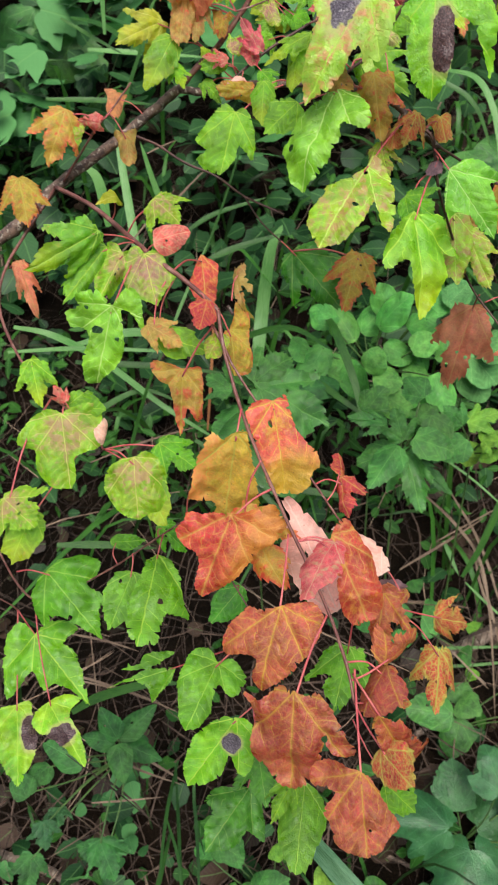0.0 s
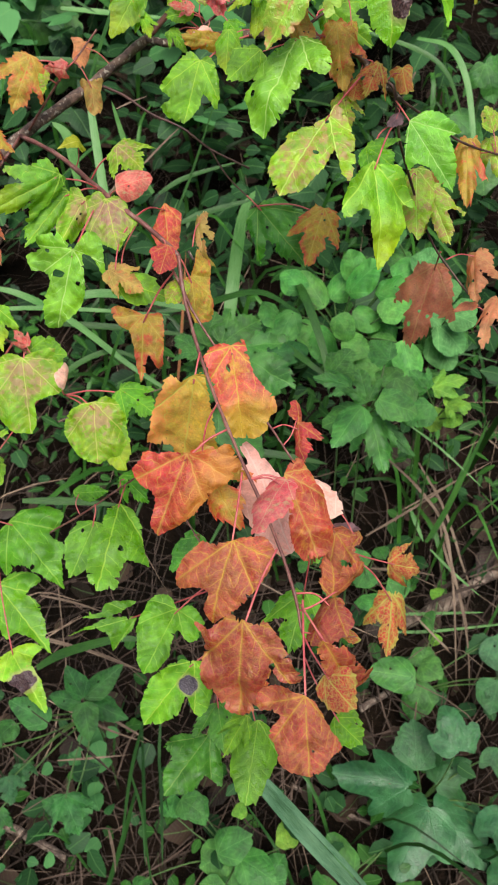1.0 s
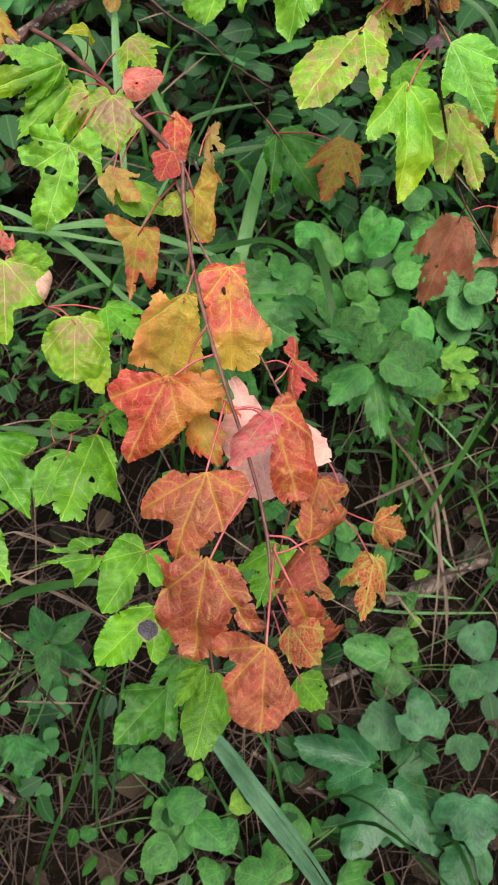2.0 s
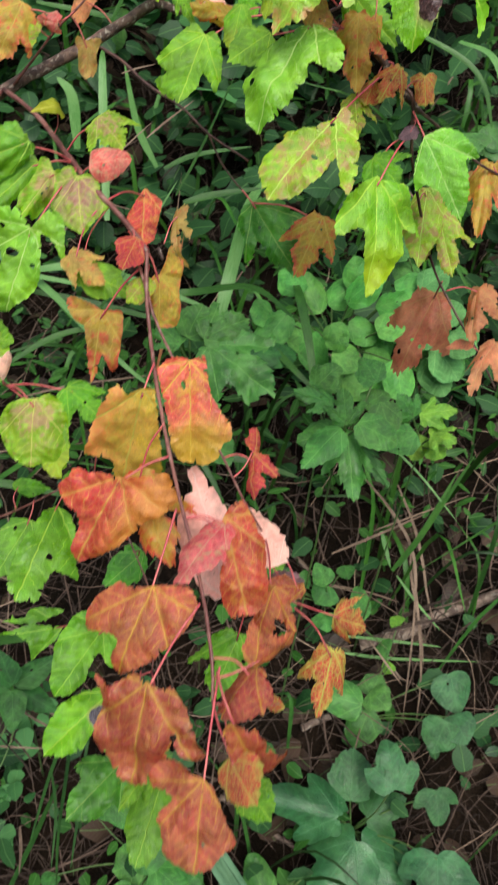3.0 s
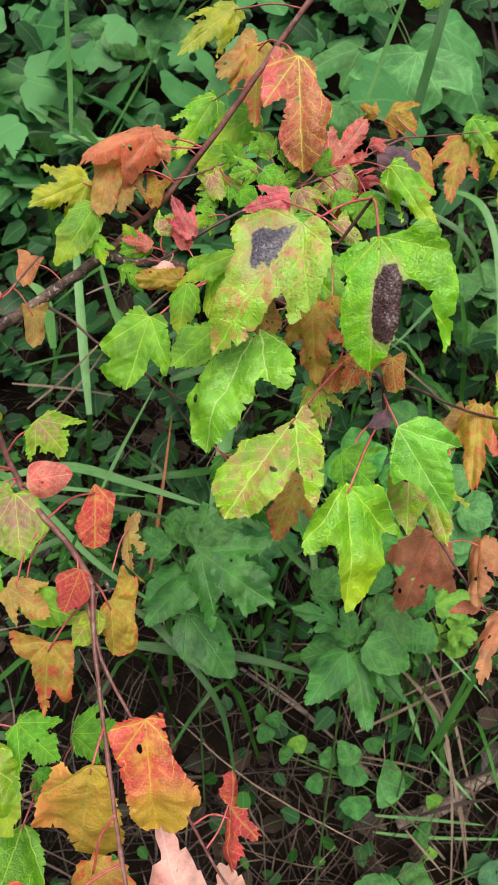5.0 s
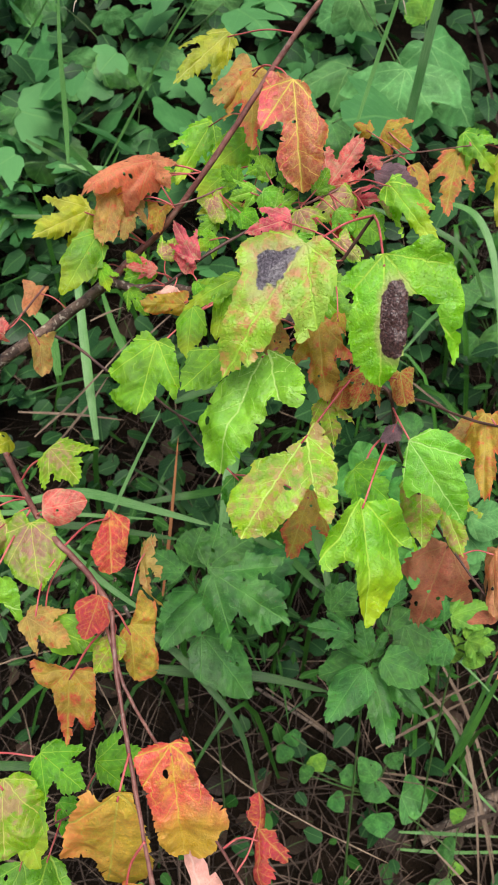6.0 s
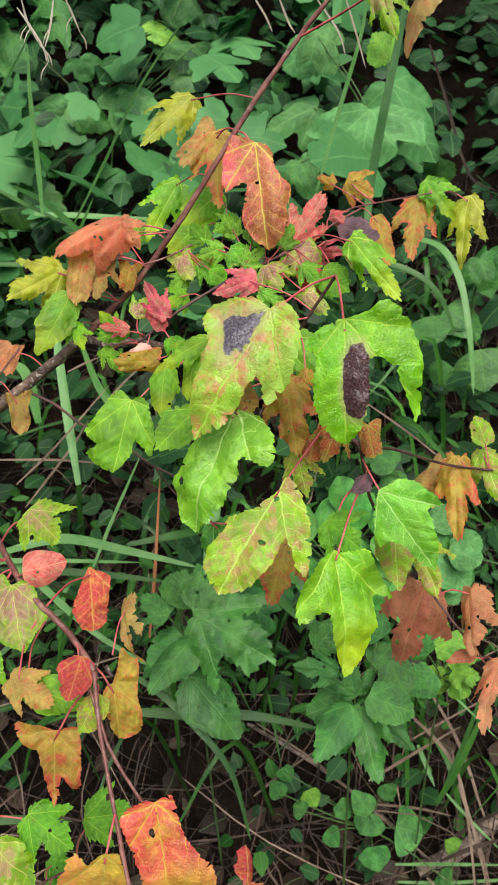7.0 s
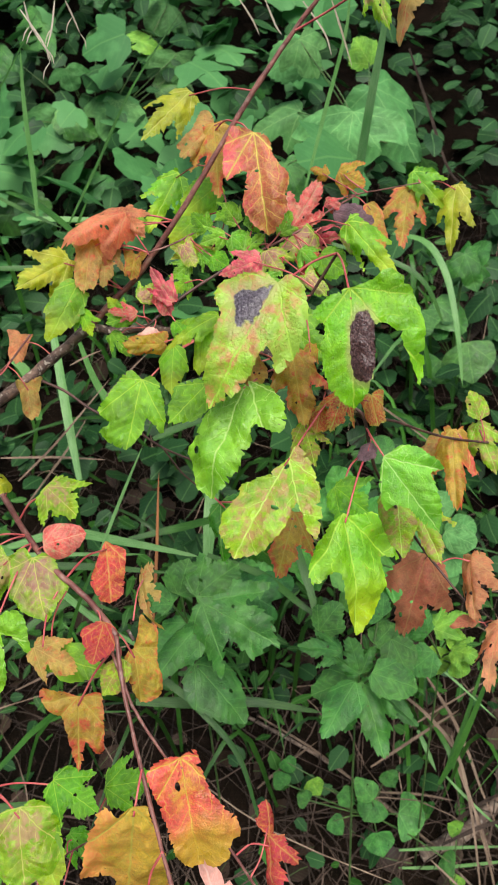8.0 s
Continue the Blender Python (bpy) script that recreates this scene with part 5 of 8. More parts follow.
leaf(maple, "lance", "yellow", (-0.099, 0.567, 1.206), (-0.104, 0.521, 1.221), (0.81, 0.07, 0.58), 0.015, (-0.107, 0.569, 1.189), arch=0.2)
# green leaves low on the bough
leaf(maple, "maple", "lime", (-0.099, 0.506, 1.208), (-0.145, 0.466, 1.195), (0.61, -0.77, 0.18), 0.043, (-0.078, 0.529, 1.188), sag=0.12)
leaf(maple, "maple", "green", (-0.097, 0.512, 1.193), (-0.127, 0.477, 1.164), (0.41, -0.76, 0.50), 0.038, (-0.078, 0.529, 1.188))
leaf(maple, "hanging", "mottled", (-0.083, 0.504, 1.191), (-0.098, 0.477, 1.168), (0.39, -0.72, 0.57), 0.027, (-0.072, 0.521, 1.188), curl=0.3)
leaf(maple, "eaten", "cool", (-0.0849, 0.4617, 1.169), (-0.1008, 0.4414, 1.114), (0.074, -0.942, 0.328), None, (-0.072, 0.521, 1.188), sag=0.1, holes=0, bites=[(0.12, 0.33, 0.09, 0.05), (-0.14, 0.38, 0.035, 0.03), (0.3, 0.1, 0.03, 0.025)])
leaf(maple, "maple", "crimson", (-0.128, 0.44, 1.098), (-0.137, 0.444, 1.11), (0.34, -0.79, 0.52), 0.017, (-0.126, 0.44, 1.085), curl=0.3)
leaf(maple, "wide", "mottled", (-0.1305, 0.4321, 1.093), (-0.1251, 0.4018, 1.042), (0.22, -0.826, 0.519), None, (-0.132, 0.444, 1.09), sag=0.12, holes=0)
leaf(maple, "simple", "green", (-0.131, 0.444, 1.09), (-0.099, 0.443, 1.089), (-0.01, -0.82, 0.57), 0.028, (-0.143, 0.451, 1.095))
leaf(maple, "lance", "pink", (-0.098, 0.412, 1.078), (-0.095, 0.425, 1.094), (0.83, -0.51, 0.24), 0.017, (-0.1, 0.424, 1.064), curl=0.7)
leaf(maple, "hexagon", "mottled", (-0.0722, 0.4068, 1.071), (-0.0677, 0.3775, 1.034), (0.153, -0.769, 0.621), None, (-0.1, 0.424, 1.064), sag=0.2, holes=0)
leaf(maple, "simple", "lime", (-0.07, 0.409, 1.056), (-0.047, 0.378, 1.028), (-0.02, -0.68, 0.74), 0.031, (-0.1, 0.424, 1.064))
leaf(maple, "maple", "green", (-0.057, 0.428, 1.068), (-0.027, 0.414, 1.055), (0.19, -0.41, 0.89), 0.040, (-0.1, 0.424, 1.064))
leaf(maple, "maple", "green", (-0.036, 0.454, 1.021), (-0.002, 0.46, 1.021), (0.10, -0.52, 0.85), 0.042, (-0.049, 0.451, 0.965))
leaf(maple, "maple", "lime", (-0.155, 0.456, 1.126), (-0.145, 0.431, 1.099), (0.31, -0.63, 0.71), 0.034, (-0.166, 0.471, 1.107))
leaf(maple, "maple", "mottled", (-0.169, 0.379, 1.052), (-0.143, 0.364, 1.036), (0.16, -0.56, 0.81), 0.060, (-0.143, 0.451, 1.095))
leaf(maple, "simple", "lime", (-0.152, 0.385, 1.033), (-0.161, 0.346, 1.015), (0.27, -0.45, 0.85), 0.032, (-0.109, 0.43, 1.071))
leaf(maple, "sickle", "green", (-0.072, 0.425, 0.948), (-0.076, 0.34, 0.93), (0.28, -0.21, 0.94), None, (-0.072, 0.45, 0.946), sag=0.12, holes=0, bites=[(-0.12, 0.55, 0.03, 0.03)])
leaf(maple, "simple", "leafy", (-0.1, 0.431, 0.917), (-0.115, 0.382, 0.894), (0.31, -0.48, 0.82), 0.039, (-0.103, 0.447, 0.923))
leaf(maple, "palmate", "leafy", (-0.1882, 0.4428, 0.9013), (-0.1323, 0.4009, 0.8564), (0.231, -0.551, 0.802), None, (-0.219, 0.445, 0.896), sag=0.1, holes=0, bites=[(0.12, 0.6, 0.03, 0.03)])
leaf(maple, "spread", "green", (-0.2087, 0.4217, 0.8309), (-0.148, 0.3714, 0.7949), (0.18, -0.42, 0.89), None, (-0.237, 0.453, 0.829), sag=0.1, holes=0, bites=[(-0.08, 0.82, 0.025, 0.03)])
leaf(maple, "withered_tip", "spotted_tip", (-0.1842, 0.3654, 0.806), (-0.1409, 0.3166, 0.7807), (0.17, -0.33, 0.929), None, (-0.203, 0.432, 0.871), sag=0.1, holes=0)
leaf(maple, "tongue", "spotted_left", (-0.2136, 0.3619, 0.8045), (-0.1977, 0.2973, 0.7771), (0.329, -0.299, 0.896), None, (-0.237, 0.453, 0.829), sag=0.1, holes=0)
leaf(maple, "leaning", "leafy", (-0.0614, 0.3841, 0.8412), (-0.1186, 0.3568, 0.8445), (0.301, -0.531, 0.792), None, (0.02, 0.377, 0.898), sag=0.1, holes=0)
leaf(maple, "hooked", "leafy", (-0.01546, 0.3558, 0.8925), (-0.03624, 0.3013, 0.8767), (0.259, -0.359, 0.897), None, (0.017, 0.38, 0.902), sag=0.1, holes=0)
leaf(maple, "cleft", "spotted_low", (0.004742, 0.3075, 0.8873), (-0.02815, 0.2554, 0.8784), (0.26, -0.32, 0.911), None, (0.029, 0.335, 0.879), sag=0.1, holes=0)
leaf(maple, "jagged", "deep", (0.005694, 0.3317, 0.7332), (-0.03002, 0.2742, 0.7253), (0.21, -0.261, 0.942), None, (0.009, 0.357, 0.752), sag=0.1, holes=0)
leaf(maple, "maple", "deep", (0.014, 0.345, 0.768), (0.024, 0.303, 0.756), (0.02, -0.27, 0.96), 0.061, (0.007, 0.383, 0.796))
leaf(maple, "maple", "leafy", (0.092, 0.345, 0.934), (0.08, 0.299, 0.914), (0.02, -0.42, 0.91), 0.056, (0.099, 0.355, 1.031))
leaf(maple, "simple", "leafy", (0.06, 0.248, 0.906), (0.055, 0.191, 0.895), (0.05, -0.19, 0.98), 0.036, (0.029, 0.335, 0.879))
leaf(maple, "maple", "green", (0.052, 0.245, 0.916), (0.038, 0.215, 0.913), (0.19, -0.20, 0.96), 0.025, (0.029, 0.335, 0.879))
leaf(maple, "simple", "green", (0.113, 0.236, 0.935), (0.132, 0.218, 0.933), (-0.23, -0.34, 0.91), 0.028, (0.092, 0.267, 0.958))
leaf(maple, "lance", "leafy", (-0.126, 0.459, 0.925), (-0.092, 0.46, 0.928), (-0.03, -0.84, 0.55), 0.017, (-0.119, 0.445, 0.911))
leaf(maple, "maple", "leafy", (-0.079, 0.465, 0.944), (-0.051, 0.445, 0.93), (0.00, -0.58, 0.82), 0.032, (-0.077, 0.45, 0.942))
leaf(maple, "simple", "deep", (0, 0.422, 0.912), (-0.026, 0.395, 0.893), (0.12, -0.65, 0.75), 0.030, (-0.005, 0.408, 0.927))
# leaves of the upper spray
leaf(maple, "hanging", "rust", (-0.122, 0.705, 1.257), (-0.125, 0.687, 1.239), (0.43, -0.68, 0.59), 0.021, (-0.098, 0.705, 1.235), holes=0)
leaf(maple, "maple", "mauve", (-0.013, 0.678, 1.293), (0, 0.69, 1.302), (0.37, -0.79, 0.49), 0.022, (-0.008, 0.678, 1.274), holes=0)
leaf(maple, "maple", "lime", (-0.025, 0.671, 1.285), (-0.037, 0.677, 1.297), (0.13, -0.82, 0.55), 0.020, (-0.011, 0.676, 1.272), holes=0)
leaf(maple, "hanging", "crimson", (0, 0.685, 1.297), (0.01, 0.674, 1.282), (0.08, -0.78, 0.62), 0.019, (0.009, 0.686, 1.284), holes=0)
leaf(maple, "maple", "pink", (-0.002, 0.668, 1.274), (-0.011, 0.653, 1.263), (0.37, -0.70, 0.62), 0.019, (-0.003, 0.681, 1.277), holes=0)
leaf(maple, "maple", "green", (0.014, 0.669, 1.279), (0.027, 0.658, 1.266), (0.01, -0.77, 0.64), 0.021, (0.006, 0.685, 1.283), holes=0)
leaf(maple, "maple", "lime", (0.022, 0.711, 1.297), (0.009, 0.699, 1.29), (0.43, -0.75, 0.51), 0.025, (0.035, 0.7, 1.298), holes=0)
leaf(maple, "hanging", "orange", (-0.054, 0.736, 1.325), (-0.063, 0.721, 1.31), (0.40, -0.76, 0.51), 0.020, (-0.011, 0.738, 1.308), holes=0)
leaf(maple, "hanging", "mauve", (0.016, 0.73, 1.319), (0.026, 0.719, 1.303), (0.05, -0.82, 0.57), 0.020, (0.024, 0.739, 1.324), holes=0)
leaf(maple, "maple", "cool", (0.082, 0.737, 1.335), (0.097, 0.745, 1.346), (0.21, -0.89, 0.41), 0.023, (0.083, 0.726, 1.315), holes=0)
leaf(maple, "maple", "mauve", (0.073, 0.721, 1.319), (0.063, 0.709, 1.306), (0.25, -0.79, 0.56), 0.023, (0.087, 0.728, 1.316), holes=0)
leaf(maple, "maple", "crimson", (0.095, 0.726, 1.312), (0.082, 0.715, 1.301), (0.25, -0.80, 0.54), 0.020, (0.101, 0.736, 1.32), holes=0)
leaf(maple, "maple", "cool", (0.11, 0.717, 1.315), (0.123, 0.706, 1.304), (-0.19, -0.82, 0.55), 0.023, (0.097, 0.734, 1.319), holes=0)
leaf(maple, "maple", "lime", (-0.02, 0.768, 1.33), (-0.036, 0.754, 1.319), (0.41, -0.80, 0.43), 0.025, (0.005, 0.742, 1.328), holes=0)
leaf(maple, "maple", "green", (0.036, 0.739, 1.327), (0.024, 0.745, 1.339), (0.01, -0.89, 0.45), 0.023, (0.039, 0.751, 1.329), holes=0)
leaf(maple, "hanging", "orange", (-0.023, 0.73, 1.313), (-0.026, 0.715, 1.296), (0.29, -0.77, 0.57), 0.020, (-0.011, 0.738, 1.308), holes=0)
leaf(maple, "maple", "lime", (-0.064, 0.692, 1.281), (-0.055, 0.681, 1.264), (0.20, -0.75, 0.63), 0.023, (-0.057, 0.725, 1.265), holes=0)
leaf(maple, "bent", "spotted_big", (0.0963, 0.5572, 1.349), (0.0549, 0.5172, 1.289), (-0.059, -0.808, 0.586), None, (0.133, 0.616, 1.345), sag=0.12, arch=0.07, holes=0)
leaf(maple, "split", "spotted_dark", (0.136, 0.5316, 1.354), (0.1375, 0.5093, 1.291), (-0.042, -0.943, 0.331), None, (0.133, 0.616, 1.345), sag=0.1, arch=0.06, holes=0)
leaf(maple, "bitten", "cool", (0.0759, 0.5434, 1.294), (0.0517, 0.501, 1.237), (-0.267, -0.717, 0.644), None, (0.103, 0.589, 1.278), sag=0.1, holes=0, bites=[(0.2, 0.66, 0.035, 0.04)], fold=0.05)
leaf(maple, "simple", "green", (0.048, 0.57, 1.278), (0.024, 0.547, 1.262), (0.30, -0.74, 0.60), 0.026, (0.089, 0.606, 1.277))
leaf(maple, "two_lobed", "yg", (0.0995, 0.5365, 1.241), (0.0648, 0.49, 1.199), (-0.024, -0.665, 0.747), None, (0.129, 0.578, 1.263), sag=0.1, bites=[(-0.02, 0.08, 0.02, 0.03)], fold=0.05)
leaf(maple, "maple", "yg", (0.109, 0.569, 1.248), (0.116, 0.55, 1.226), (-0.00, -0.75, 0.66), 0.028, (0.116, 0.583, 1.273))
leaf(maple, "spear", "lime", (0.1325, 0.5108, 1.217), (0.1392, 0.4744, 1.149), (0.494, -0.744, 0.45), None, (0.153, 0.568, 1.229), sag=0.1, holes=0, fold=0.1)
leaf(maple, "maple", "green", (0.128, 0.537, 1.218), (0.149, 0.521, 1.208), (-0.17, -0.67, 0.72), 0.040, (0.153, 0.568, 1.227))
leaf(maple, "trident", "cool", (0.1594, 0.5468, 1.234), (0.1952, 0.5274, 1.188), (-0.009, -0.924, 0.383), None, (0.15, 0.571, 1.242), sag=0.1, holes=0)
leaf(maple, "shield", "green", (-0.0027, 0.6068, 1.263), (-0.0148, 0.5814, 1.221), (0.025, -0.862, 0.506), None, (0.034, 0.659, 1.27), sag=0.1, holes=0, fold=0.08)
leaf(maple, "simple", "lime", (0.02, 0.62, 1.282), (0.018, 0.598, 1.254), (0.04, -0.78, 0.62), 0.023, (0.043, 0.652, 1.272), curl=0.4)
leaf(maple, "slim", "lime", (0.058, 0.579, 1.321), (0.025, 0.569, 1.303), (-0.16, -0.71, 0.69), 0.023, (0.116, 0.621, 1.315), sag=0.25)
leaf(maple, "simple", "lime", (0.052, 0.583, 1.32), (0.044, 0.567, 1.285), (-0.36, -0.81, 0.46), 0.021, (0.088, 0.622, 1.288), curl=0.4)
leaf(maple, "hanging", "orange", (0.006, 0.66, 1.265), (-0.022, 0.645, 1.272), (0.53, -0.75, 0.39), 0.022, (0.019, 0.672, 1.268), curl=0.3)
leaf(maple, "simple", "green", (-0.015, 0.67, 1.286), (-0.036, 0.658, 1.284), (0.45, -0.78, 0.43), 0.015, (-0.006, 0.679, 1.276))
leaf(maple, "maple", "green", (-0.035, 0.664, 1.274), (-0.021, 0.655, 1.258), (0.14, -0.79, 0.60), 0.020, (-0.011, 0.676, 1.272))
leaf(maple, "slim", "crimson", (-0.013, 0.662, 1.289), (-0.034, 0.661, 1.293), (0.12, -0.89, 0.43), 0.017, (-0.006, 0.679, 1.276), curl=0.3)
leaf(maple, "maple", "crimson", (0.013, 0.673, 1.293), (-0.003, 0.685, 1.317), (0.13, -0.86, 0.50), 0.023, (0.012, 0.688, 1.286))
leaf(maple, "simple", "lime", (-0.064, 0.701, 1.302), (-0.086, 0.666, 1.267), (0.41, -0.75, 0.51), 0.029, (-0.037, 0.732, 1.282))
leaf(maple, "maple", "yellow", (-0.078, 0.733, 1.309), (-0.115, 0.702, 1.298), (0.51, -0.76, 0.39), 0.044, (-0.037, 0.732, 1.282))
leaf(maple, "broad", "rust", (-0.024, 0.728, 1.346), (-0.072, 0.697, 1.330), (0.22, -0.62, 0.75), 0.046, (0.009, 0.743, 1.334), sag=0.3, arch=0.16, holes=3)
leaf(maple, "hanging", "tan", (-0.052, 0.712, 1.330), (-0.058, 0.690, 1.296), (0.30, -0.82, 0.49), 0.030, (0.009, 0.743, 1.334), sag=0.15)
leaf(maple, "maple", "rust", (-0.029, 0.728, 1.348), (-0.011, 0.722, 1.329), (-0.14, -0.97, 0.21), 0.028, (-0.01, 0.721, 1.316), curl=0.3)
leaf(maple, "maple", "tan", (-0.042, 0.723, 1.325), (-0.045, 0.7, 1.297), (0.31, -0.76, 0.58), 0.032, (-0.01, 0.721, 1.316))
leaf(maple, "simple", "yg", (-0.044, 0.727, 1.321), (-0.063, 0.703, 1.305), (0.47, -0.73, 0.50), 0.019, (-0.011, 0.738, 1.308))
leaf(maple, "slim", "yellow", (0.021, 0.832, 1.416), (-0.019, 0.793, 1.386), (0.30, -0.76, 0.58), 0.038, (0.078, 0.764, 1.423), sag=0.2)
leaf(maple, "slim", "orange", (0.044, 0.782, 1.399), (0.045, 0.759, 1.346), (-0.05, -0.92, 0.39), 0.049, (0.062, 0.759, 1.403), sag=0.2)
leaf(maple, "hanging", "tan", (0.043, 0.788, 1.398), (0.017, 0.764, 1.378), (0.42, -0.81, 0.42), 0.028, (0.062, 0.759, 1.403), curl=0.3)
leaf(maple, "torn", "two_tone", (0.0771, 0.7402, 1.398), (0.0856, 0.7146, 1.328), (0.011, -0.938, 0.345), None, (0.062, 0.759, 1.403), sag=0.14, fold=0.1, holes=1)
leaf(maple, "slim", "lime", (0.007, 0.813, 1.356), (-0.022, 0.784, 1.312), (0.28, -0.87, 0.40), 0.040, (0.04, 0.751, 1.373))
leaf(maple, "simple", "lime", (0.042, 0.809, 1.346), (0.008, 0.787, 1.325), (0.32, -0.87, 0.38), 0.032, (0.05, 0.761, 1.333))
leaf(maple, "simple", "lime", (0.023, 0.791, 1.324), (-0.002, 0.775, 1.305), (0.27, -0.88, 0.39), 0.027, (0.05, 0.761, 1.333))
leaf(maple, "simple", "yellow", (0.035, 0.784, 1.296), (0.007, 0.73, 1.308), (0.82, -0.32, 0.46), 0.019, (0.05, 0.761, 1.333))
leaf(maple, "maple", "cool", (0.051, 0.73, 1.325), (0.032, 0.716, 1.323), (0.52, -0.76, 0.39), 0.025, (0.073, 0.72, 1.312))
leaf(maple, "maple", "cool", (0.056, 0.725, 1.326), (0.071, 0.715, 1.315), (-0.17, -0.81, 0.57), 0.026, (0.036, 0.748, 1.328))
leaf(maple, "maple", "green", (0.061, 0.747, 1.341), (0.043, 0.733, 1.336), (0.50, -0.76, 0.42), 0.023, (0.05, 0.761, 1.333))
leaf(maple, "simple", "green", (0.04, 0.72, 1.311), (0.053, 0.714, 1.304), (-0.13, -0.85, 0.51), 0.019, (0.02, 0.736, 1.323))
leaf(maple, "maple", "cool", (0.07, 0.724, 1.331), (0.083, 0.733, 1.341), (0.28, -0.84, 0.47), 0.022, (0.07, 0.718, 1.311))
leaf(maple, "maple", "cool", (0.03, 0.729, 1.312), (0.045, 0.722, 1.299), (-0.02, -0.86, 0.50), 0.022, (0.02, 0.736, 1.323))
leaf(maple, "maple", "cool", (0.066, 0.713, 1.317), (0.083, 0.723, 1.327), (0.27, -0.85, 0.44), 0.022, (0.058, 0.712, 1.307))
leaf(maple, "maple", "cool", (0.021, 0.725, 1.305), (0.008, 0.714, 1.296), (0.36, -0.79, 0.50), 0.022, (0.017, 0.735, 1.322))
leaf(maple, "maple", "cool", (0.095, 0.733, 1.323), (0.103, 0.744, 1.337), (0.16, -0.84, 0.52), 0.022, (0.083, 0.726, 1.315))
leaf(maple, "maple", "cool", (0.079, 0.699, 1.301), (0.1, 0.691, 1.293), (-0.13, -0.87, 0.47), 0.021, (0.062, 0.714, 1.309))
leaf(maple, "maple", "cool", (0.133, 0.717, 1.315), (0.137, 0.703, 1.294), (-0.06, -0.84, 0.54), 0.022, (0.119, 0.747, 1.321))
leaf(maple, "maple", "cool", (0.061, 0.734, 1.332), (0.05, 0.742, 1.347), (-0.02, -0.87, 0.49), 0.022, (0.073, 0.72, 1.312))
leaf(maple, "hanging", "mauve", (0.113, 0.691, 1.304), (0.129, 0.68, 1.291), (-0.15, -0.84, 0.52), 0.018, (0.083, 0.726, 1.315), curl=0.3)
leaf(maple, "hanging", "mauve", (0.146, 0.73, 1.323), (0.154, 0.719, 1.309), (-0.16, -0.83, 0.54), 0.019, (0.138, 0.753, 1.321), curl=0.3)
leaf(maple, "maple", "crimson", (0.083, 0.642, 1.334), (0.055, 0.631, 1.328), (0.26, -0.88, 0.40), 0.025, (0.119, 0.62, 1.32))
leaf(maple, "maple", "crimson", (0.103, 0.741, 1.324), (0.127, 0.761, 1.355), (0.14, -0.88, 0.46), 0.036, (0.094, 0.732, 1.318))
leaf(maple, "slim", "crimson", (0.131, 0.767, 1.338), (0.149, 0.759, 1.331), (-0.25, -0.89, 0.38), 0.017, (0.129, 0.756, 1.331), curl=0.3)
leaf(maple, "maple", "mauve", (0.121, 0.74, 1.32), (0.086, 0.727, 1.302), (0.14, -0.91, 0.40), 0.039, (0.127, 0.751, 1.321))
leaf(maple, "maple", "crimson", (0.121, 0.763, 1.308), (0.142, 0.72, 1.322), (-0.91, -0.38, 0.19), 0.025, (0.127, 0.751, 1.321), curl=0.3)
leaf(maple, "hanging", "red", (0.114, 0.725, 1.309), (0.119, 0.713, 1.29), (-0.04, -0.83, 0.56), 0.025, (0.104, 0.738, 1.321), curl=0.3)
leaf(maple, "maple", "mauve", (0.083, 0.716, 1.316), (0.096, 0.7, 1.3), (-0.14, -0.75, 0.64), 0.030, (0.087, 0.728, 1.316))
leaf(maple, "simple", "green", (0.125, 0.716, 1.311), (0.145, 0.7, 1.3), (-0.29, -0.79, 0.54), 0.026, (0.104, 0.738, 1.321))
leaf(maple, "simple", "dark", (0.137, 0.762, 1.33), (0.168, 0.742, 1.326), (-0.48, -0.79, 0.39), 0.022, (0.139, 0.776, 1.331))
leaf(maple, "slim", "lime", (0.144, 0.704, 1.34), (0.181, 0.676, 1.302), (-0.18, -0.87, 0.46), 0.030, (0.117, 0.747, 1.326))
leaf(maple, "lance", "orange", (0.169, 0.803, 1.325), (0.181, 0.78, 1.29), (-0.15, -0.84, 0.51), 0.020, (0.156, 0.816, 1.328))
leaf(maple, "maple", "orange", (0.146, 0.86, 1.339), (0.17, 0.846, 1.329), (-0.35, -0.85, 0.39), 0.035, (0.171, 0.837, 1.325))
leaf(maple, "maple", "orange", (0.136, 0.85, 1.338), (0.121, 0.862, 1.343), (-0.46, -0.77, 0.44), 0.018, (0.163, 0.826, 1.326), curl=0.3)
leaf(maple, "slim", "lime", (0.219, 0.896, 1.328), (0.248, 0.872, 1.298), (-0.28, -0.87, 0.41), 0.037, (0.225, 0.886, 1.319))
leaf(maple, "slim", "orange", (0.216, 0.894, 1.315), (0.207, 0.868, 1.263), (-0.09, -0.88, 0.46), 0.045, (0.225, 0.886, 1.319))
leaf(maple, "slim", "yellow", (0.258, 0.883, 1.318), (0.253, 0.854, 1.258), (-0.42, -0.80, 0.43), 0.040, (0.228, 0.889, 1.319), curl=0.3)
leaf(maple, "maple", "mottled", (0.156, 0.697, 1.494), (0.168, 0.679, 1.465), (-0.23, -0.87, 0.44), 0.025, (0.165, 0.72, 1.493))
leaf(maple, "lance", "tan", (0.195, 0.693, 1.495), (0.174, 0.673, 1.455), (-0.54, -0.60, 0.59), 0.018, (0.165, 0.72, 1.493), curl=0.6, arch=0.2)
leaf(maple, "simple", "yg", (0.25, 0.663, 1.19), (0.241, 0.677, 1.208), (0.12, -0.76, 0.64), 0.019, (0.252, 0.654, 1.174))
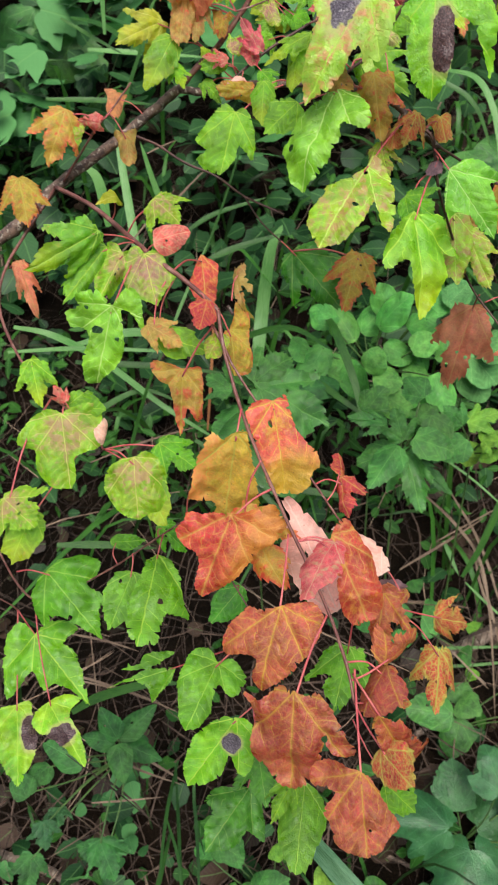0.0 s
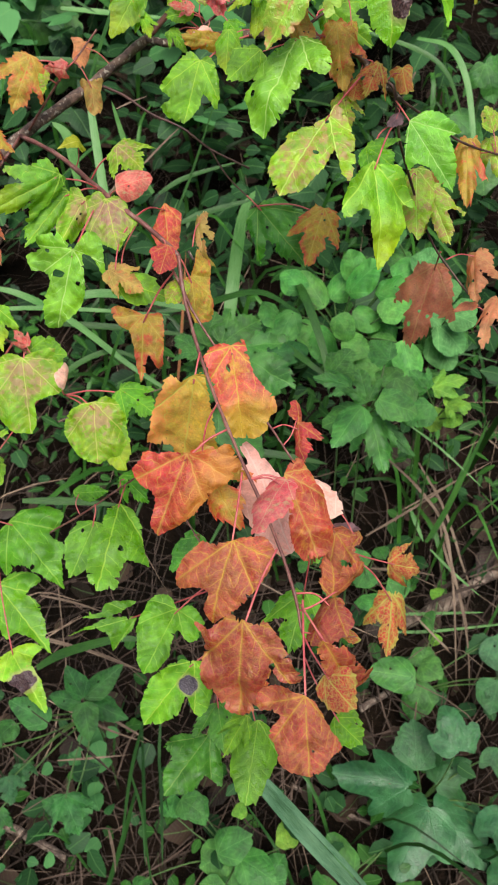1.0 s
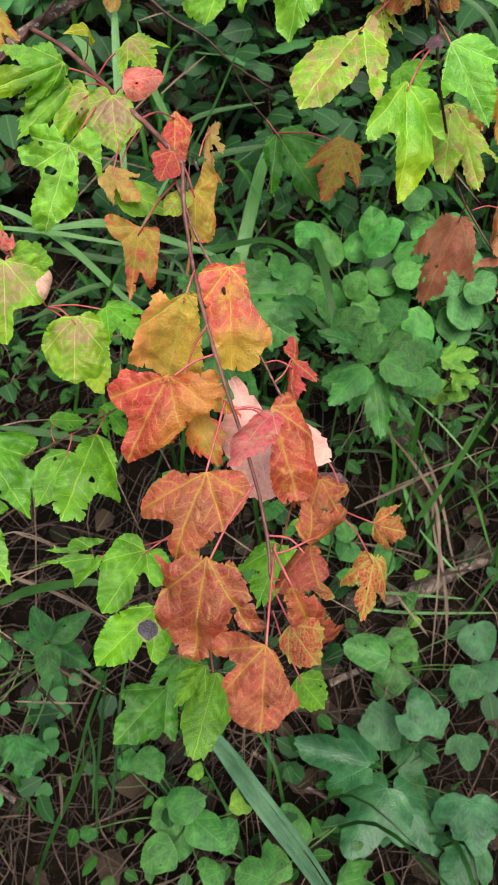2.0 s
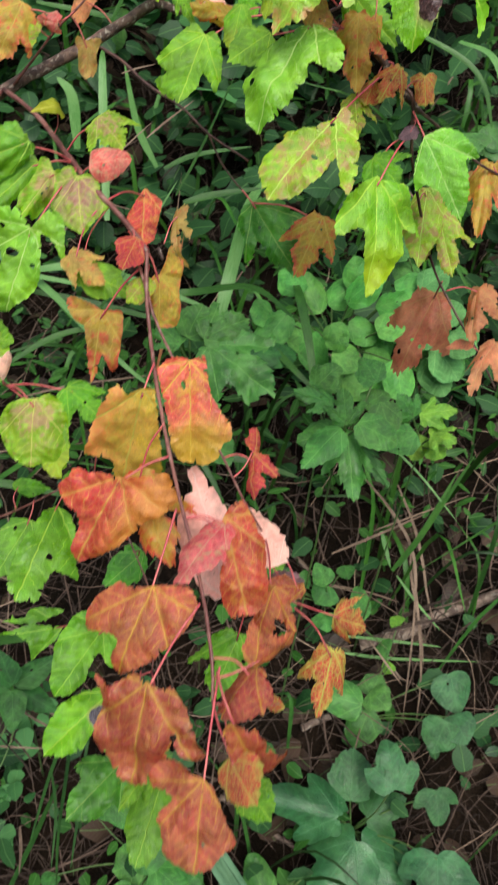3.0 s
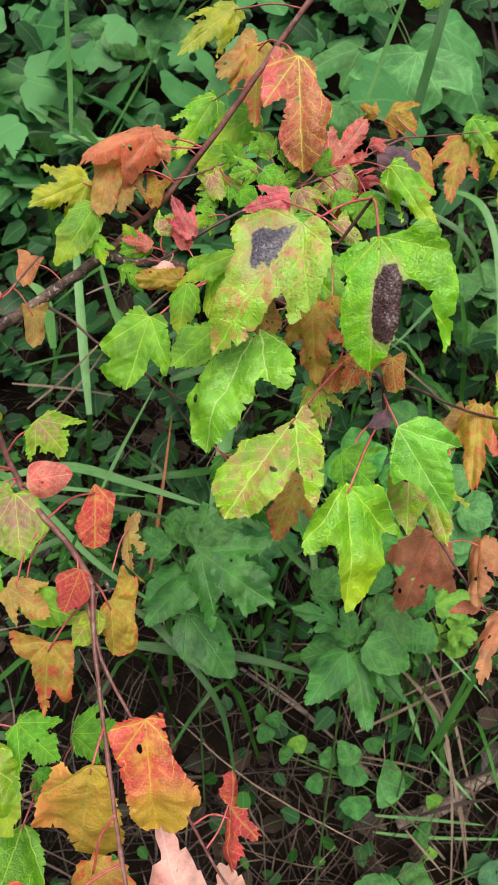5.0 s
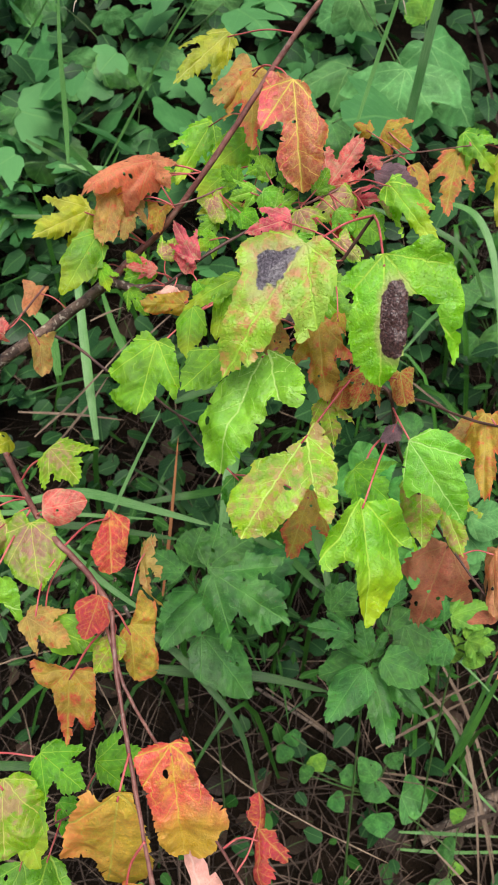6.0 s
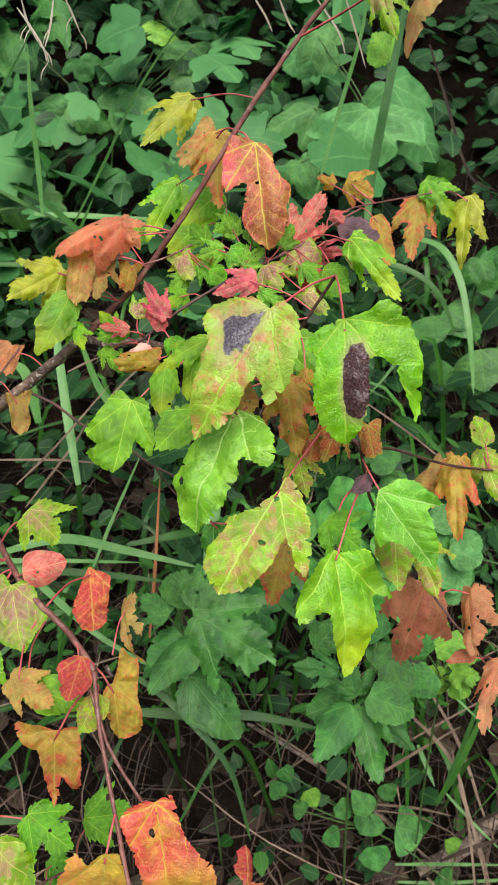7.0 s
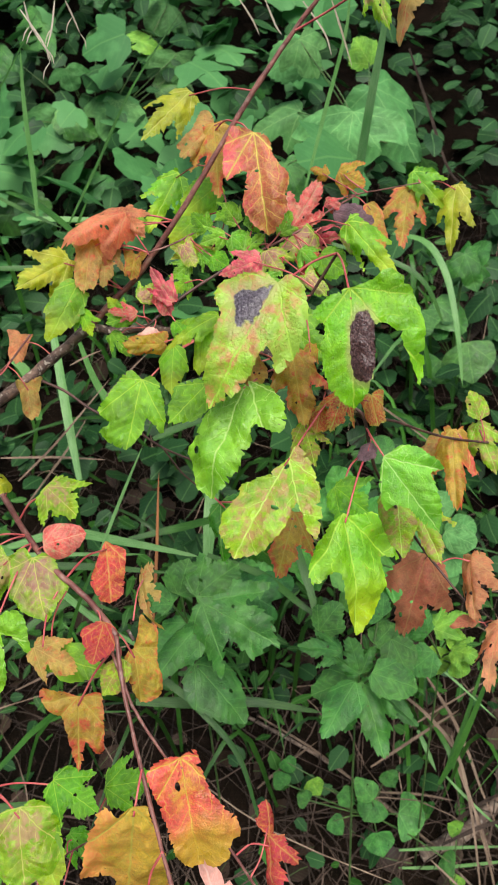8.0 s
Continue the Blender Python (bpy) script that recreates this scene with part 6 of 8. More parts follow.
leaf(maple, "maple", "orange", (0.225, 0.653, 1.188), (0.224, 0.607, 1.144), (-0.17, -0.68, 0.71), 0.037, (0.232, 0.645, 1.183), sag=0.2)
leaf(maple, "hanging", "tan", (0.224, 0.673, 1.163), (0.199, 0.659, 1.147), (-0.02, -0.75, 0.66), 0.027, (0.248, 0.652, 1.176), curl=0.3)
leaf(maple, "maple", "yg", (0.248, 0.669, 1.183), (0.26, 0.639, 1.155), (-0.25, -0.72, 0.65), 0.034, (0.252, 0.654, 1.174))
leaf(maple, "maple", "rust", (0.211, 0.637, 1.075), (0.194, 0.625, 0.989), (-0.29, -0.94, 0.19), 0.065, (0.206, 0.597, 1.106), holes=3)
leaf(maple, "maple", "rust", (0.236, 0.598, 1.107), (0.235, 0.554, 1.079), (-0.66, -0.40, 0.64), 0.036, (0.211, 0.594, 1.1), curl=0.5)
leaf(maple, "slim", "rust", (0.249, 0.541, 1.091), (0.232, 0.499, 1.067), (-0.46, -0.31, 0.83), 0.030, (0.245, 0.566, 1.065), curl=0.4)
leaf(maple, "lance", "rust", (0.239, 0.562, 1.073), (0.217, 0.561, 1.067), (-0.23, -0.35, 0.91), 0.012, (0.246, 0.564, 1.063))
leaf(maple, "maple", "crisp", (0.136, 0.574, 1.267), (0.126, 0.554, 1.25), (0.10, -0.66, 0.75), 0.033, (0.125, 0.579, 1.268), curl=0.4, ragged=0.14, holes=1)
leaf(maple, "simple", "crisp", (0.121, 0.574, 1.256), (0.117, 0.56, 1.244), (-0.10, -0.63, 0.77), 0.022, (0.125, 0.579, 1.267), curl=0.4)
leaf(maple, "hanging", "crisp", (0.153, 0.575, 1.264), (0.157, 0.559, 1.249), (-0.10, -0.69, 0.71), 0.020, (0.142, 0.574, 1.254), curl=0.4, ragged=0.1)
leaf(maple, "simple", "dark", (0.155, 0.559, 1.235), (0.144, 0.551, 1.228), (-0.14, -0.51, 0.85), 0.013, (0.151, 0.57, 1.237))
leaf(maple, "maple", "orange", (0.116, 0.597, 1.291), (0.112, 0.584, 1.277), (0.06, -0.73, 0.69), 0.014, (0.11, 0.623, 1.306), curl=0.3)
leaf(maple, "hanging", "yellow", (0.105, 0.595, 1.278), (0.112, 0.58, 1.261), (-0.04, -0.74, 0.67), 0.016, (0.092, 0.603, 1.277), curl=0.3)
leaf(maple, "maple", "orange", (0.101, 0.612, 1.14), (0.086, 0.583, 1.099), (0.02, -0.81, 0.58), 0.049, (0.039, 0.64, 1.13), holes=1)
leaf(maple, "maple", "deep", (0.039, 0.64, 1.13), (0.085, 0.61, 1.087), (-0.07, -0.86, 0.51), 0.065, (0.029, 0.64, 1.14))
leaf(maple, "maple", "green", (0.094, 0.63, 1.297), (0.132, 0.602, 1.273), (-0.36, -0.84, 0.40), 0.047, (0.088, 0.622, 1.288))
leaf(maple, "maple", "yg", (0.187, 0.597, 1.166), (0.208, 0.564, 1.127), (-0.26, -0.81, 0.53), 0.041, (0.176, 0.586, 1.162))
leaf(maple, "simple", "yg", (0.176, 0.599, 1.18), (0.179, 0.567, 1.131), (-0.17, -0.83, 0.53), 0.031, (0.17, 0.58, 1.177))
leaf(maple, "slim", "orange", (-0.156, 0.655, 1.257), (-0.174, 0.627, 1.216), (0.40, -0.83, 0.40), 0.047, (-0.129, 0.662, 1.243), sag=0.2)
leaf(maple, "simple", "yg", (-0.159, 0.652, 1.247), (-0.148, 0.645, 1.228), (0.21, -0.88, 0.43), 0.029, (-0.139, 0.661, 1.232))
leaf(maple, "maple", "crimson", (-0.121, 0.635, 1.249), (-0.149, 0.665, 1.245), (-0.71, -0.63, 0.31), 0.019, (-0.117, 0.661, 1.254), curl=0.3)
leaf(maple, "hanging", "tan", (-0.109, 0.664, 1.233), (-0.105, 0.647, 1.209), (0.22, -0.79, 0.57), 0.022, (-0.121, 0.661, 1.251), curl=0.3)
leaf(maple, "maple", "orange", (-0.186, 0.59, 1.22), (-0.179, 0.569, 1.185), (0.34, -0.78, 0.53), 0.044, (-0.186, 0.622, 1.177))
leaf(maple, "maple", "rust", (-0.185, 0.547, 1.166), (-0.17, 0.523, 1.125), (0.31, -0.76, 0.57), 0.021, (-0.201, 0.561, 1.152), curl=0.3)
leaf(maple, "hanging", "tan", (0.07, 0.566, 1.305), (0.084, 0.551, 1.284), (-0.18, -0.86, 0.47), 0.027, (0.095, 0.599, 1.277), curl=0.3)
leaf(maple, "maple", "orange", (0.103, 0.581, 1.294), (0.11, 0.56, 1.251), (-0.09, -0.90, 0.42), 0.041, (0.103, 0.589, 1.278))
# ---- plants of the undergrowth ----


def stem(plant, top):
    """The stem of a herb, from its foot to where its leaf stalks part."""
    q = Vector(top) - plant.location
    part("stem", tube([(0, 0, -0.01), (q.x * 0.3, q.y * 0.2, q.z * 0.6), q], 0.0016, 0.0011, 7, 5, 0.1), GREEN_STALK, plant)



herb_a = thing("round_leaved_herb", "bushy herb with smooth round green leaflets", "herb", (0.149, 0.970, ground_z(0.149, 0.970)))
stem(herb_a, (0.149, 0.952, 0.791))
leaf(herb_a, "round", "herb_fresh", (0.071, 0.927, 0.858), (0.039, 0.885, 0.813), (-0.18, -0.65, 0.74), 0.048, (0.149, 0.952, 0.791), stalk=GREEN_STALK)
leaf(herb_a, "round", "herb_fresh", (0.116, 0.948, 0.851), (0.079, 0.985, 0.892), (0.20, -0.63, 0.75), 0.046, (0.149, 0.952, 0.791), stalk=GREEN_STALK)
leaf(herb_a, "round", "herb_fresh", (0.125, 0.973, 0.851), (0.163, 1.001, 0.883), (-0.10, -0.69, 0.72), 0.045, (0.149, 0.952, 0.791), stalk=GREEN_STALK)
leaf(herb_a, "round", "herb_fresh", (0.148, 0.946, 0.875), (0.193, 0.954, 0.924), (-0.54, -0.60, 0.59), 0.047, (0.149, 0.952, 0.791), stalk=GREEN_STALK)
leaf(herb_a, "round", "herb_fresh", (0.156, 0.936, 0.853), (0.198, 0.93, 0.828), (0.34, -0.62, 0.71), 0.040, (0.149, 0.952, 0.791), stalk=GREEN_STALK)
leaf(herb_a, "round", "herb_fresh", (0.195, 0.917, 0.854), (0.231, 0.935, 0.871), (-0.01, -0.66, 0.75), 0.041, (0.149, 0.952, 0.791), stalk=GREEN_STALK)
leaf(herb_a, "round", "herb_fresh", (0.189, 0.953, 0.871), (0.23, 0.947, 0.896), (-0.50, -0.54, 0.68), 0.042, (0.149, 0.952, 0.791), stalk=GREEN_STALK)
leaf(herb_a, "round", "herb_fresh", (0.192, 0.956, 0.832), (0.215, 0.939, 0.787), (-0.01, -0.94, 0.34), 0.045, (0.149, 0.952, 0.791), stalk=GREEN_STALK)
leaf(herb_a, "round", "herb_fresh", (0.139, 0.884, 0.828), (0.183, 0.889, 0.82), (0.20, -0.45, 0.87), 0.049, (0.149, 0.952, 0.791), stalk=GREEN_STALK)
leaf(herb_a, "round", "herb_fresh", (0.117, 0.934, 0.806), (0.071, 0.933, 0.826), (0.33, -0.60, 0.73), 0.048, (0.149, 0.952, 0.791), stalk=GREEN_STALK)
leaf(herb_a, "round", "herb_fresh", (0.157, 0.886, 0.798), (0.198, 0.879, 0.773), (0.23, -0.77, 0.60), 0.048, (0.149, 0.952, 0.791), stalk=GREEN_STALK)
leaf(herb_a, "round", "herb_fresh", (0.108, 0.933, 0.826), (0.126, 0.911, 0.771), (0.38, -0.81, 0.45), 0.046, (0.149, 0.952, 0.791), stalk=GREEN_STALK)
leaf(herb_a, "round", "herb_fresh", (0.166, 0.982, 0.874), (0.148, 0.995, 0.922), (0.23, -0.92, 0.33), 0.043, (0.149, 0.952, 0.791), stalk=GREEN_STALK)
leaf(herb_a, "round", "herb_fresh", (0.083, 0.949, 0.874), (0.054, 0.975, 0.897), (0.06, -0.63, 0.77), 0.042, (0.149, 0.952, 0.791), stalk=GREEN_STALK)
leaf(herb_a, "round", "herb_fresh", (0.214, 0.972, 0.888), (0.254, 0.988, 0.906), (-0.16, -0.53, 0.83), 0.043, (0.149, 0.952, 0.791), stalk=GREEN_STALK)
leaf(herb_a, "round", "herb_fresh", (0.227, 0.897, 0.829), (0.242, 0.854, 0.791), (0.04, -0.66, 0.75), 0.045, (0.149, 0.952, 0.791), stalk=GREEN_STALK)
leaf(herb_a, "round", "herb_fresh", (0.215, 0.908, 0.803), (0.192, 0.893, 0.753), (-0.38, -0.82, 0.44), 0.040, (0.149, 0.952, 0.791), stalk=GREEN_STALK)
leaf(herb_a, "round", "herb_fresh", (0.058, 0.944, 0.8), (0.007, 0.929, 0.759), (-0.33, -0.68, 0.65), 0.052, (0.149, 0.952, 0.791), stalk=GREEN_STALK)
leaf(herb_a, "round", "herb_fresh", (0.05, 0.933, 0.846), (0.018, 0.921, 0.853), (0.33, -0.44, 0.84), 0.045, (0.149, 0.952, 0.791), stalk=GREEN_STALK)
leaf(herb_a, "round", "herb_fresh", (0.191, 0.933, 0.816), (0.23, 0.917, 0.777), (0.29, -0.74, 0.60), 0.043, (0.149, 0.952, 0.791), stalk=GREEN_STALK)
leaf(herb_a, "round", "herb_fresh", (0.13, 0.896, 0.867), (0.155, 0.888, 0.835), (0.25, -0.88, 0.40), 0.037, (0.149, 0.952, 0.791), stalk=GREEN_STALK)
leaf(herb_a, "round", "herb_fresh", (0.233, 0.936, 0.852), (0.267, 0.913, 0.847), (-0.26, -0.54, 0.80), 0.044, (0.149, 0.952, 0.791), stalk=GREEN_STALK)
herb_b = thing("round_leaved_herb", "herb with pale green oval leaflets", "herb", (0.280, 0.969, ground_z(0.280, 0.969)))
stem(herb_b, (0.28, 0.951, 0.782))
leaf(herb_b, "round", "herb_pale", (0.244, 0.937, 0.861), (0.281, 0.909, 0.85), (-0.27, -0.64, 0.72), 0.044, (0.28, 0.951, 0.782), stalk=GREEN_STALK)
leaf(herb_b, "round", "herb_pale", (0.28, 0.939, 0.832), (0.322, 0.92, 0.795), (0.29, -0.68, 0.67), 0.051, (0.28, 0.951, 0.782), stalk=GREEN_STALK)
leaf(herb_b, "round", "herb_pale", (0.276, 0.95, 0.806), (0.312, 0.927, 0.76), (0.14, -0.84, 0.53), 0.048, (0.28, 0.951, 0.782), stalk=GREEN_STALK)
leaf(herb_b, "round", "herb_pale", (0.293, 0.935, 0.853), (0.329, 0.91, 0.849), (-0.25, -0.48, 0.84), 0.042, (0.28, 0.951, 0.782), stalk=GREEN_STALK)
leaf(herb_b, "round", "herb_pale", (0.273, 0.97, 0.861), (0.314, 0.981, 0.873), (-0.05, -0.63, 0.77), 0.043, (0.28, 0.951, 0.782), stalk=GREEN_STALK)
leaf(herb_b, "round", "herb_pale", (0.243, 0.96, 0.903), (0.274, 0.98, 0.928), (-0.09, -0.72, 0.69), 0.042, (0.28, 0.951, 0.782), stalk=GREEN_STALK)
herb_c = thing("toothed_leaf_herb", "herb with glossy toothed star-shaped leaves and insect holes", "herb", (0.159, 0.708, ground_z(0.159, 0.708)))
stem(herb_c, (0.159, 0.69, 0.82))
leaf(herb_c, "simple", "herb", (0.156, 0.661, 0.885), (0.122, 0.61, 0.862), (-0.11, -0.34, 0.93), 0.039, (0.159, 0.69, 0.82), stalk=GREEN_STALK)
leaf(herb_c, "maple", "herb", (0.163, 0.675, 0.868), (0.182, 0.621, 0.817), (0.21, -0.64, 0.74), 0.061, (0.159, 0.69, 0.82), stalk=GREEN_STALK)
leaf(herb_c, "simple", "herb", (0.158, 0.692, 0.853), (0.111, 0.686, 0.832), (-0.30, -0.49, 0.82), 0.045, (0.159, 0.69, 0.82), stalk=GREEN_STALK)
leaf(herb_c, "maple", "herb", (0.162, 0.673, 0.881), (0.151, 0.695, 0.913), (0.03, -0.83, 0.56), 0.048, (0.159, 0.69, 0.82), stalk=GREEN_STALK)
leaf(herb_c, "simple", "herb", (0.197, 0.714, 0.889), (0.216, 0.688, 0.854), (0.30, -0.68, 0.67), 0.045, (0.159, 0.69, 0.82), stalk=GREEN_STALK)
leaf(herb_c, "simple", "herb", (0.172, 0.667, 0.89), (0.219, 0.66, 0.875), (0.19, -0.51, 0.84), 0.042, (0.159, 0.69, 0.82), stalk=GREEN_STALK)
leaf(herb_c, "maple", "herb", (0.145, 0.699, 0.887), (0.097, 0.695, 0.899), (0.26, -0.33, 0.91), 0.043, (0.159, 0.69, 0.82), stalk=GREEN_STALK)
leaf(herb_c, "simple", "herb", (0.181, 0.718, 0.876), (0.206, 0.742, 0.884), (-0.04, -0.28, 0.96), 0.038, (0.159, 0.69, 0.82), stalk=GREEN_STALK)
leaf(herb_c, "maple", "herb_dark", (0.169, 0.702, 0.84), (0.224, 0.668, 0.805), (0.29, -0.40, 0.87), 0.051, (0.159, 0.69, 0.82), stalk=GREEN_STALK)
leaf(herb_c, "simple", "herb", (0.121, 0.743, 0.87), (0.146, 0.757, 0.9), (-0.36, -0.69, 0.62), 0.045, (0.159, 0.69, 0.82), stalk=GREEN_STALK)
leaf(herb_c, "simple", "herb", (0.19, 0.736, 0.898), (0.17, 0.767, 0.908), (-0.22, -0.44, 0.87), 0.038, (0.159, 0.69, 0.82), stalk=GREEN_STALK)
herb_d = thing("lobed_leaf_herb", "herb with large lobed dull green leaves", "herb", (-0.028, 0.806, ground_z(-0.028, 0.806)))
stem(herb_d, (-0.028, 0.788, 0.814))
leaf(herb_d, "maple", "herb", (-0.012, 0.772, 0.888), (0.077, 0.734, 0.857), (0.03, -0.58, 0.81), 0.124, (-0.028, 0.788, 0.814), stalk=GREEN_STALK)
leaf(herb_d, "maple", "herb", (-0.048, 0.783, 0.875), (-0.084, 0.801, 0.887), (0.14, -0.32, 0.94), 0.060, (-0.028, 0.788, 0.814), stalk=GREEN_STALK)
leaf(herb_d, "simple", "herb", (-0.028, 0.785, 0.842), (-0.08, 0.754, 0.812), (-0.10, -0.60, 0.79), 0.055, (-0.028, 0.788, 0.814), stalk=GREEN_STALK)
leaf(herb_d, "simple", "herb", (-0.016, 0.761, 0.863), (-0.061, 0.701, 0.839), (-0.05, -0.34, 0.94), 0.046, (-0.028, 0.788, 0.814), stalk=GREEN_STALK)
leaf(herb_d, "simple", "herb", (-0.024, 0.742, 0.819), (0.035, 0.702, 0.764), (0.41, -0.47, 0.78), 0.068, (-0.028, 0.788, 0.814), stalk=GREEN_STALK)
leaf(herb_d, "maple", "herb", (-0.019, 0.776, 0.893), (0.03, 0.817, 0.907), (0.17, -0.51, 0.84), 0.085, (-0.028, 0.788, 0.814), stalk=GREEN_STALK)
leaf(herb_d, "simple", "herb", (-0.042, 0.791, 0.881), (-0.028, 0.813, 0.918), (-0.14, -0.82, 0.55), 0.054, (-0.028, 0.788, 0.814), stalk=GREEN_STALK)
leaf(herb_d, "lobed", "herb_dark", (0.029, 0.852, 0.826), (0.092, 0.874, 0.826), (0.15, -0.41, 0.90), 0.080, (-0.028, 0.788, 0.814), stalk=GREEN_STALK)
herb_e = thing("yellowing_herb", "low herb with yellow-green tattered leaves", "herb", (0.273, 0.818, ground_z(0.273, 0.818)))
stem(herb_e, (0.273, 0.8, 0.757))
leaf(herb_e, "maple", "herb", (0.251, 0.78, 0.825), (0.225, 0.792, 0.848), (0.15, -0.79, 0.59), 0.048, (0.273, 0.8, 0.757), stalk=GREEN_STALK)
leaf(herb_e, "maple", "herb_lime", (0.26, 0.799, 0.814), (0.307, 0.814, 0.822), (-0.04, -0.39, 0.92), 0.053, (0.273, 0.8, 0.757), stalk=GREEN_STALK)
leaf(herb_e, "simple", "herb_lime", (0.269, 0.798, 0.785), (0.263, 0.781, 0.754), (-0.22, -0.84, 0.50), 0.044, (0.273, 0.8, 0.757), stalk=GREEN_STALK)
leaf(herb_e, "maple", "herb_lime", (0.277, 0.771, 0.808), (0.304, 0.754, 0.816), (-0.38, -0.19, 0.90), 0.049, (0.273, 0.8, 0.757), stalk=GREEN_STALK)
leaf(herb_e, "simple", "herb_lime", (0.275, 0.8, 0.803), (0.302, 0.801, 0.793), (0.30, -0.42, 0.86), 0.036, (0.273, 0.8, 0.757), stalk=GREEN_STALK)
leaf(herb_e, "simple", "herb", (0.256, 0.765, 0.813), (0.225, 0.756, 0.785), (-0.38, -0.67, 0.64), 0.042, (0.273, 0.8, 0.757), stalk=GREEN_STALK)
leaf(herb_e, "round", "herb_lime", (0.278, 0.768, 0.791), (0.293, 0.748, 0.793), (-0.32, -0.14, 0.94), 0.028, (0.273, 0.8, 0.757), stalk=GREEN_STALK)
herb_f = thing("lobed_leaf_herb", "low plant with broad bluish-green lobed leaves", "herb", (0.296, 0.561, ground_z(0.296, 0.561)))
stem(herb_f, (0.296, 0.543, 0.191))
leaf(herb_f, "lobed", "herb_cool", (0.265, 0.53, 0.261), (0.147, 0.54, 0.267), (0.02, -0.41, 0.91), 0.100, (0.296, 0.543, 0.191), stalk=GREEN_STALK)
leaf(herb_f, "simple", "herb_cool", (0.282, 0.559, 0.253), (0.279, 0.632, 0.281), (0.04, -0.35, 0.94), 0.071, (0.296, 0.543, 0.191), stalk=GREEN_STALK)
leaf(herb_f, "lobed", "herb_cool", (0.312, 0.552, 0.23), (0.371, 0.584, 0.246), (-0.09, -0.32, 0.94), 0.083, (0.296, 0.543, 0.191), stalk=GREEN_STALK)
leaf(herb_f, "lobed", "herb_cool", (0.295, 0.508, 0.242), (0.239, 0.414, 0.206), (-0.26, -0.21, 0.94), 0.116, (0.296, 0.543, 0.191), stalk=GREEN_STALK)
leaf(herb_f, "lobed", "herb_cool", (0.307, 0.515, 0.223), (0.379, 0.445, 0.194), (0.11, -0.28, 0.95), 0.118, (0.296, 0.543, 0.191), stalk=GREEN_STALK)
leaf(herb_f, "lobed", "herb_cool", (0.333, 0.547, 0.34), (0.315, 0.61, 0.36), (-0.08, -0.32, 0.94), 0.080, (0.296, 0.543, 0.191), stalk=GREEN_STALK)
leaf(herb_f, "lobed", "herb_cool", (0.412, 0.505, 0.256), (0.416, 0.434, 0.238), (-0.21, -0.24, 0.95), 0.117, (0.296, 0.543, 0.191), stalk=GREEN_STALK)
leaf(herb_f, "lobed", "herb_cool", (0.378, 0.514, 0.226), (0.366, 0.463, 0.186), (-0.36, -0.51, 0.78), 0.064, (0.296, 0.543, 0.191), stalk=GREEN_STALK)
leaf(herb_f, "lobed", "herb_cool", (0.401, 0.576, 0.303), (0.412, 0.54, 0.272), (0.10, -0.63, 0.77), 0.070, (0.296, 0.543, 0.191), stalk=GREEN_STALK)
leaf(herb_f, "lobed", "herb_cool", (0.423, 0.456, 0.223), (0.381, 0.397, 0.202), (-0.16, -0.23, 0.96), 0.094, (0.296, 0.543, 0.191), stalk=GREEN_STALK)
leaf(herb_f, "round", "herb", (0.181, 0.417, 0.2), (0.143, 0.474, 0.208), (-0.19, -0.26, 0.94), 0.047, (0.296, 0.543, 0.191), stalk=GREEN_STALK)
leaf(herb_f, "lobed", "herb", (0.136, 0.364, 0.208), (0.087, 0.375, 0.199), (-0.20, -0.05, 0.98), 0.112, (0.296, 0.543, 0.191), stalk=GREEN_STALK)
leaf(herb_f, "lobed", "herb", (0.233, 0.386, 0.179), (0.295, 0.361, 0.192), (-0.27, -0.16, 0.95), 0.101, (0.296, 0.543, 0.191), stalk=GREEN_STALK)
herb_g = thing("three_leaf_herb", "herb with smooth leaflets in threes", "herb", (0.289, 0.722, ground_z(0.289, 0.722)))
stem(herb_g, (0.289, 0.704, 0.238))
leaf(herb_g, "ovate", "herb", (0.285, 0.688, 0.311), (0.207, 0.693, 0.318), (0.05, -0.48, 0.88), 0.060, (0.289, 0.704, 0.238), stalk=GREEN_STALK)
leaf(herb_g, "ovate", "herb", (0.298, 0.711, 0.302), (0.312, 0.748, 0.316), (0.00, -0.36, 0.93), 0.049, (0.289, 0.704, 0.238), stalk=GREEN_STALK)
leaf(herb_g, "ovate", "herb", (0.303, 0.705, 0.272), (0.288, 0.66, 0.226), (-0.18, -0.67, 0.72), 0.066, (0.289, 0.704, 0.238), stalk=GREEN_STALK)
leaf(herb_g, "ovate", "herb", (0.296, 0.712, 0.316), (0.328, 0.684, 0.318), (-0.24, -0.22, 0.95), 0.052, (0.289, 0.704, 0.238), stalk=GREEN_STALK)
leaf(herb_g, "ovate", "herb_cool", (0.418, 0.751, 0.348), (0.441, 0.706, 0.307), (0.15, -0.62, 0.77), 0.069, (0.289, 0.704, 0.238), stalk=GREEN_STALK)
leaf(herb_g, "ovate", "herb_cool", (0.413, 0.675, 0.333), (0.401, 0.639, 0.291), (-0.17, -0.72, 0.67), 0.063, (0.289, 0.704, 0.238), stalk=GREEN_STALK)
leaf(herb_g, "ovate", "herb_cool", (0.427, 0.694, 0.323), (0.449, 0.651, 0.316), (-0.23, -0.27, 0.94), 0.059, (0.289, 0.704, 0.238), stalk=GREEN_STALK)
leaf(herb_g, "ovate", "herb_lime", (0.328, 0.768, 0.323), (0.322, 0.76, 0.3), (-0.53, -0.75, 0.39), 0.024, (0.289, 0.704, 0.238), stalk=GREEN_STALK)
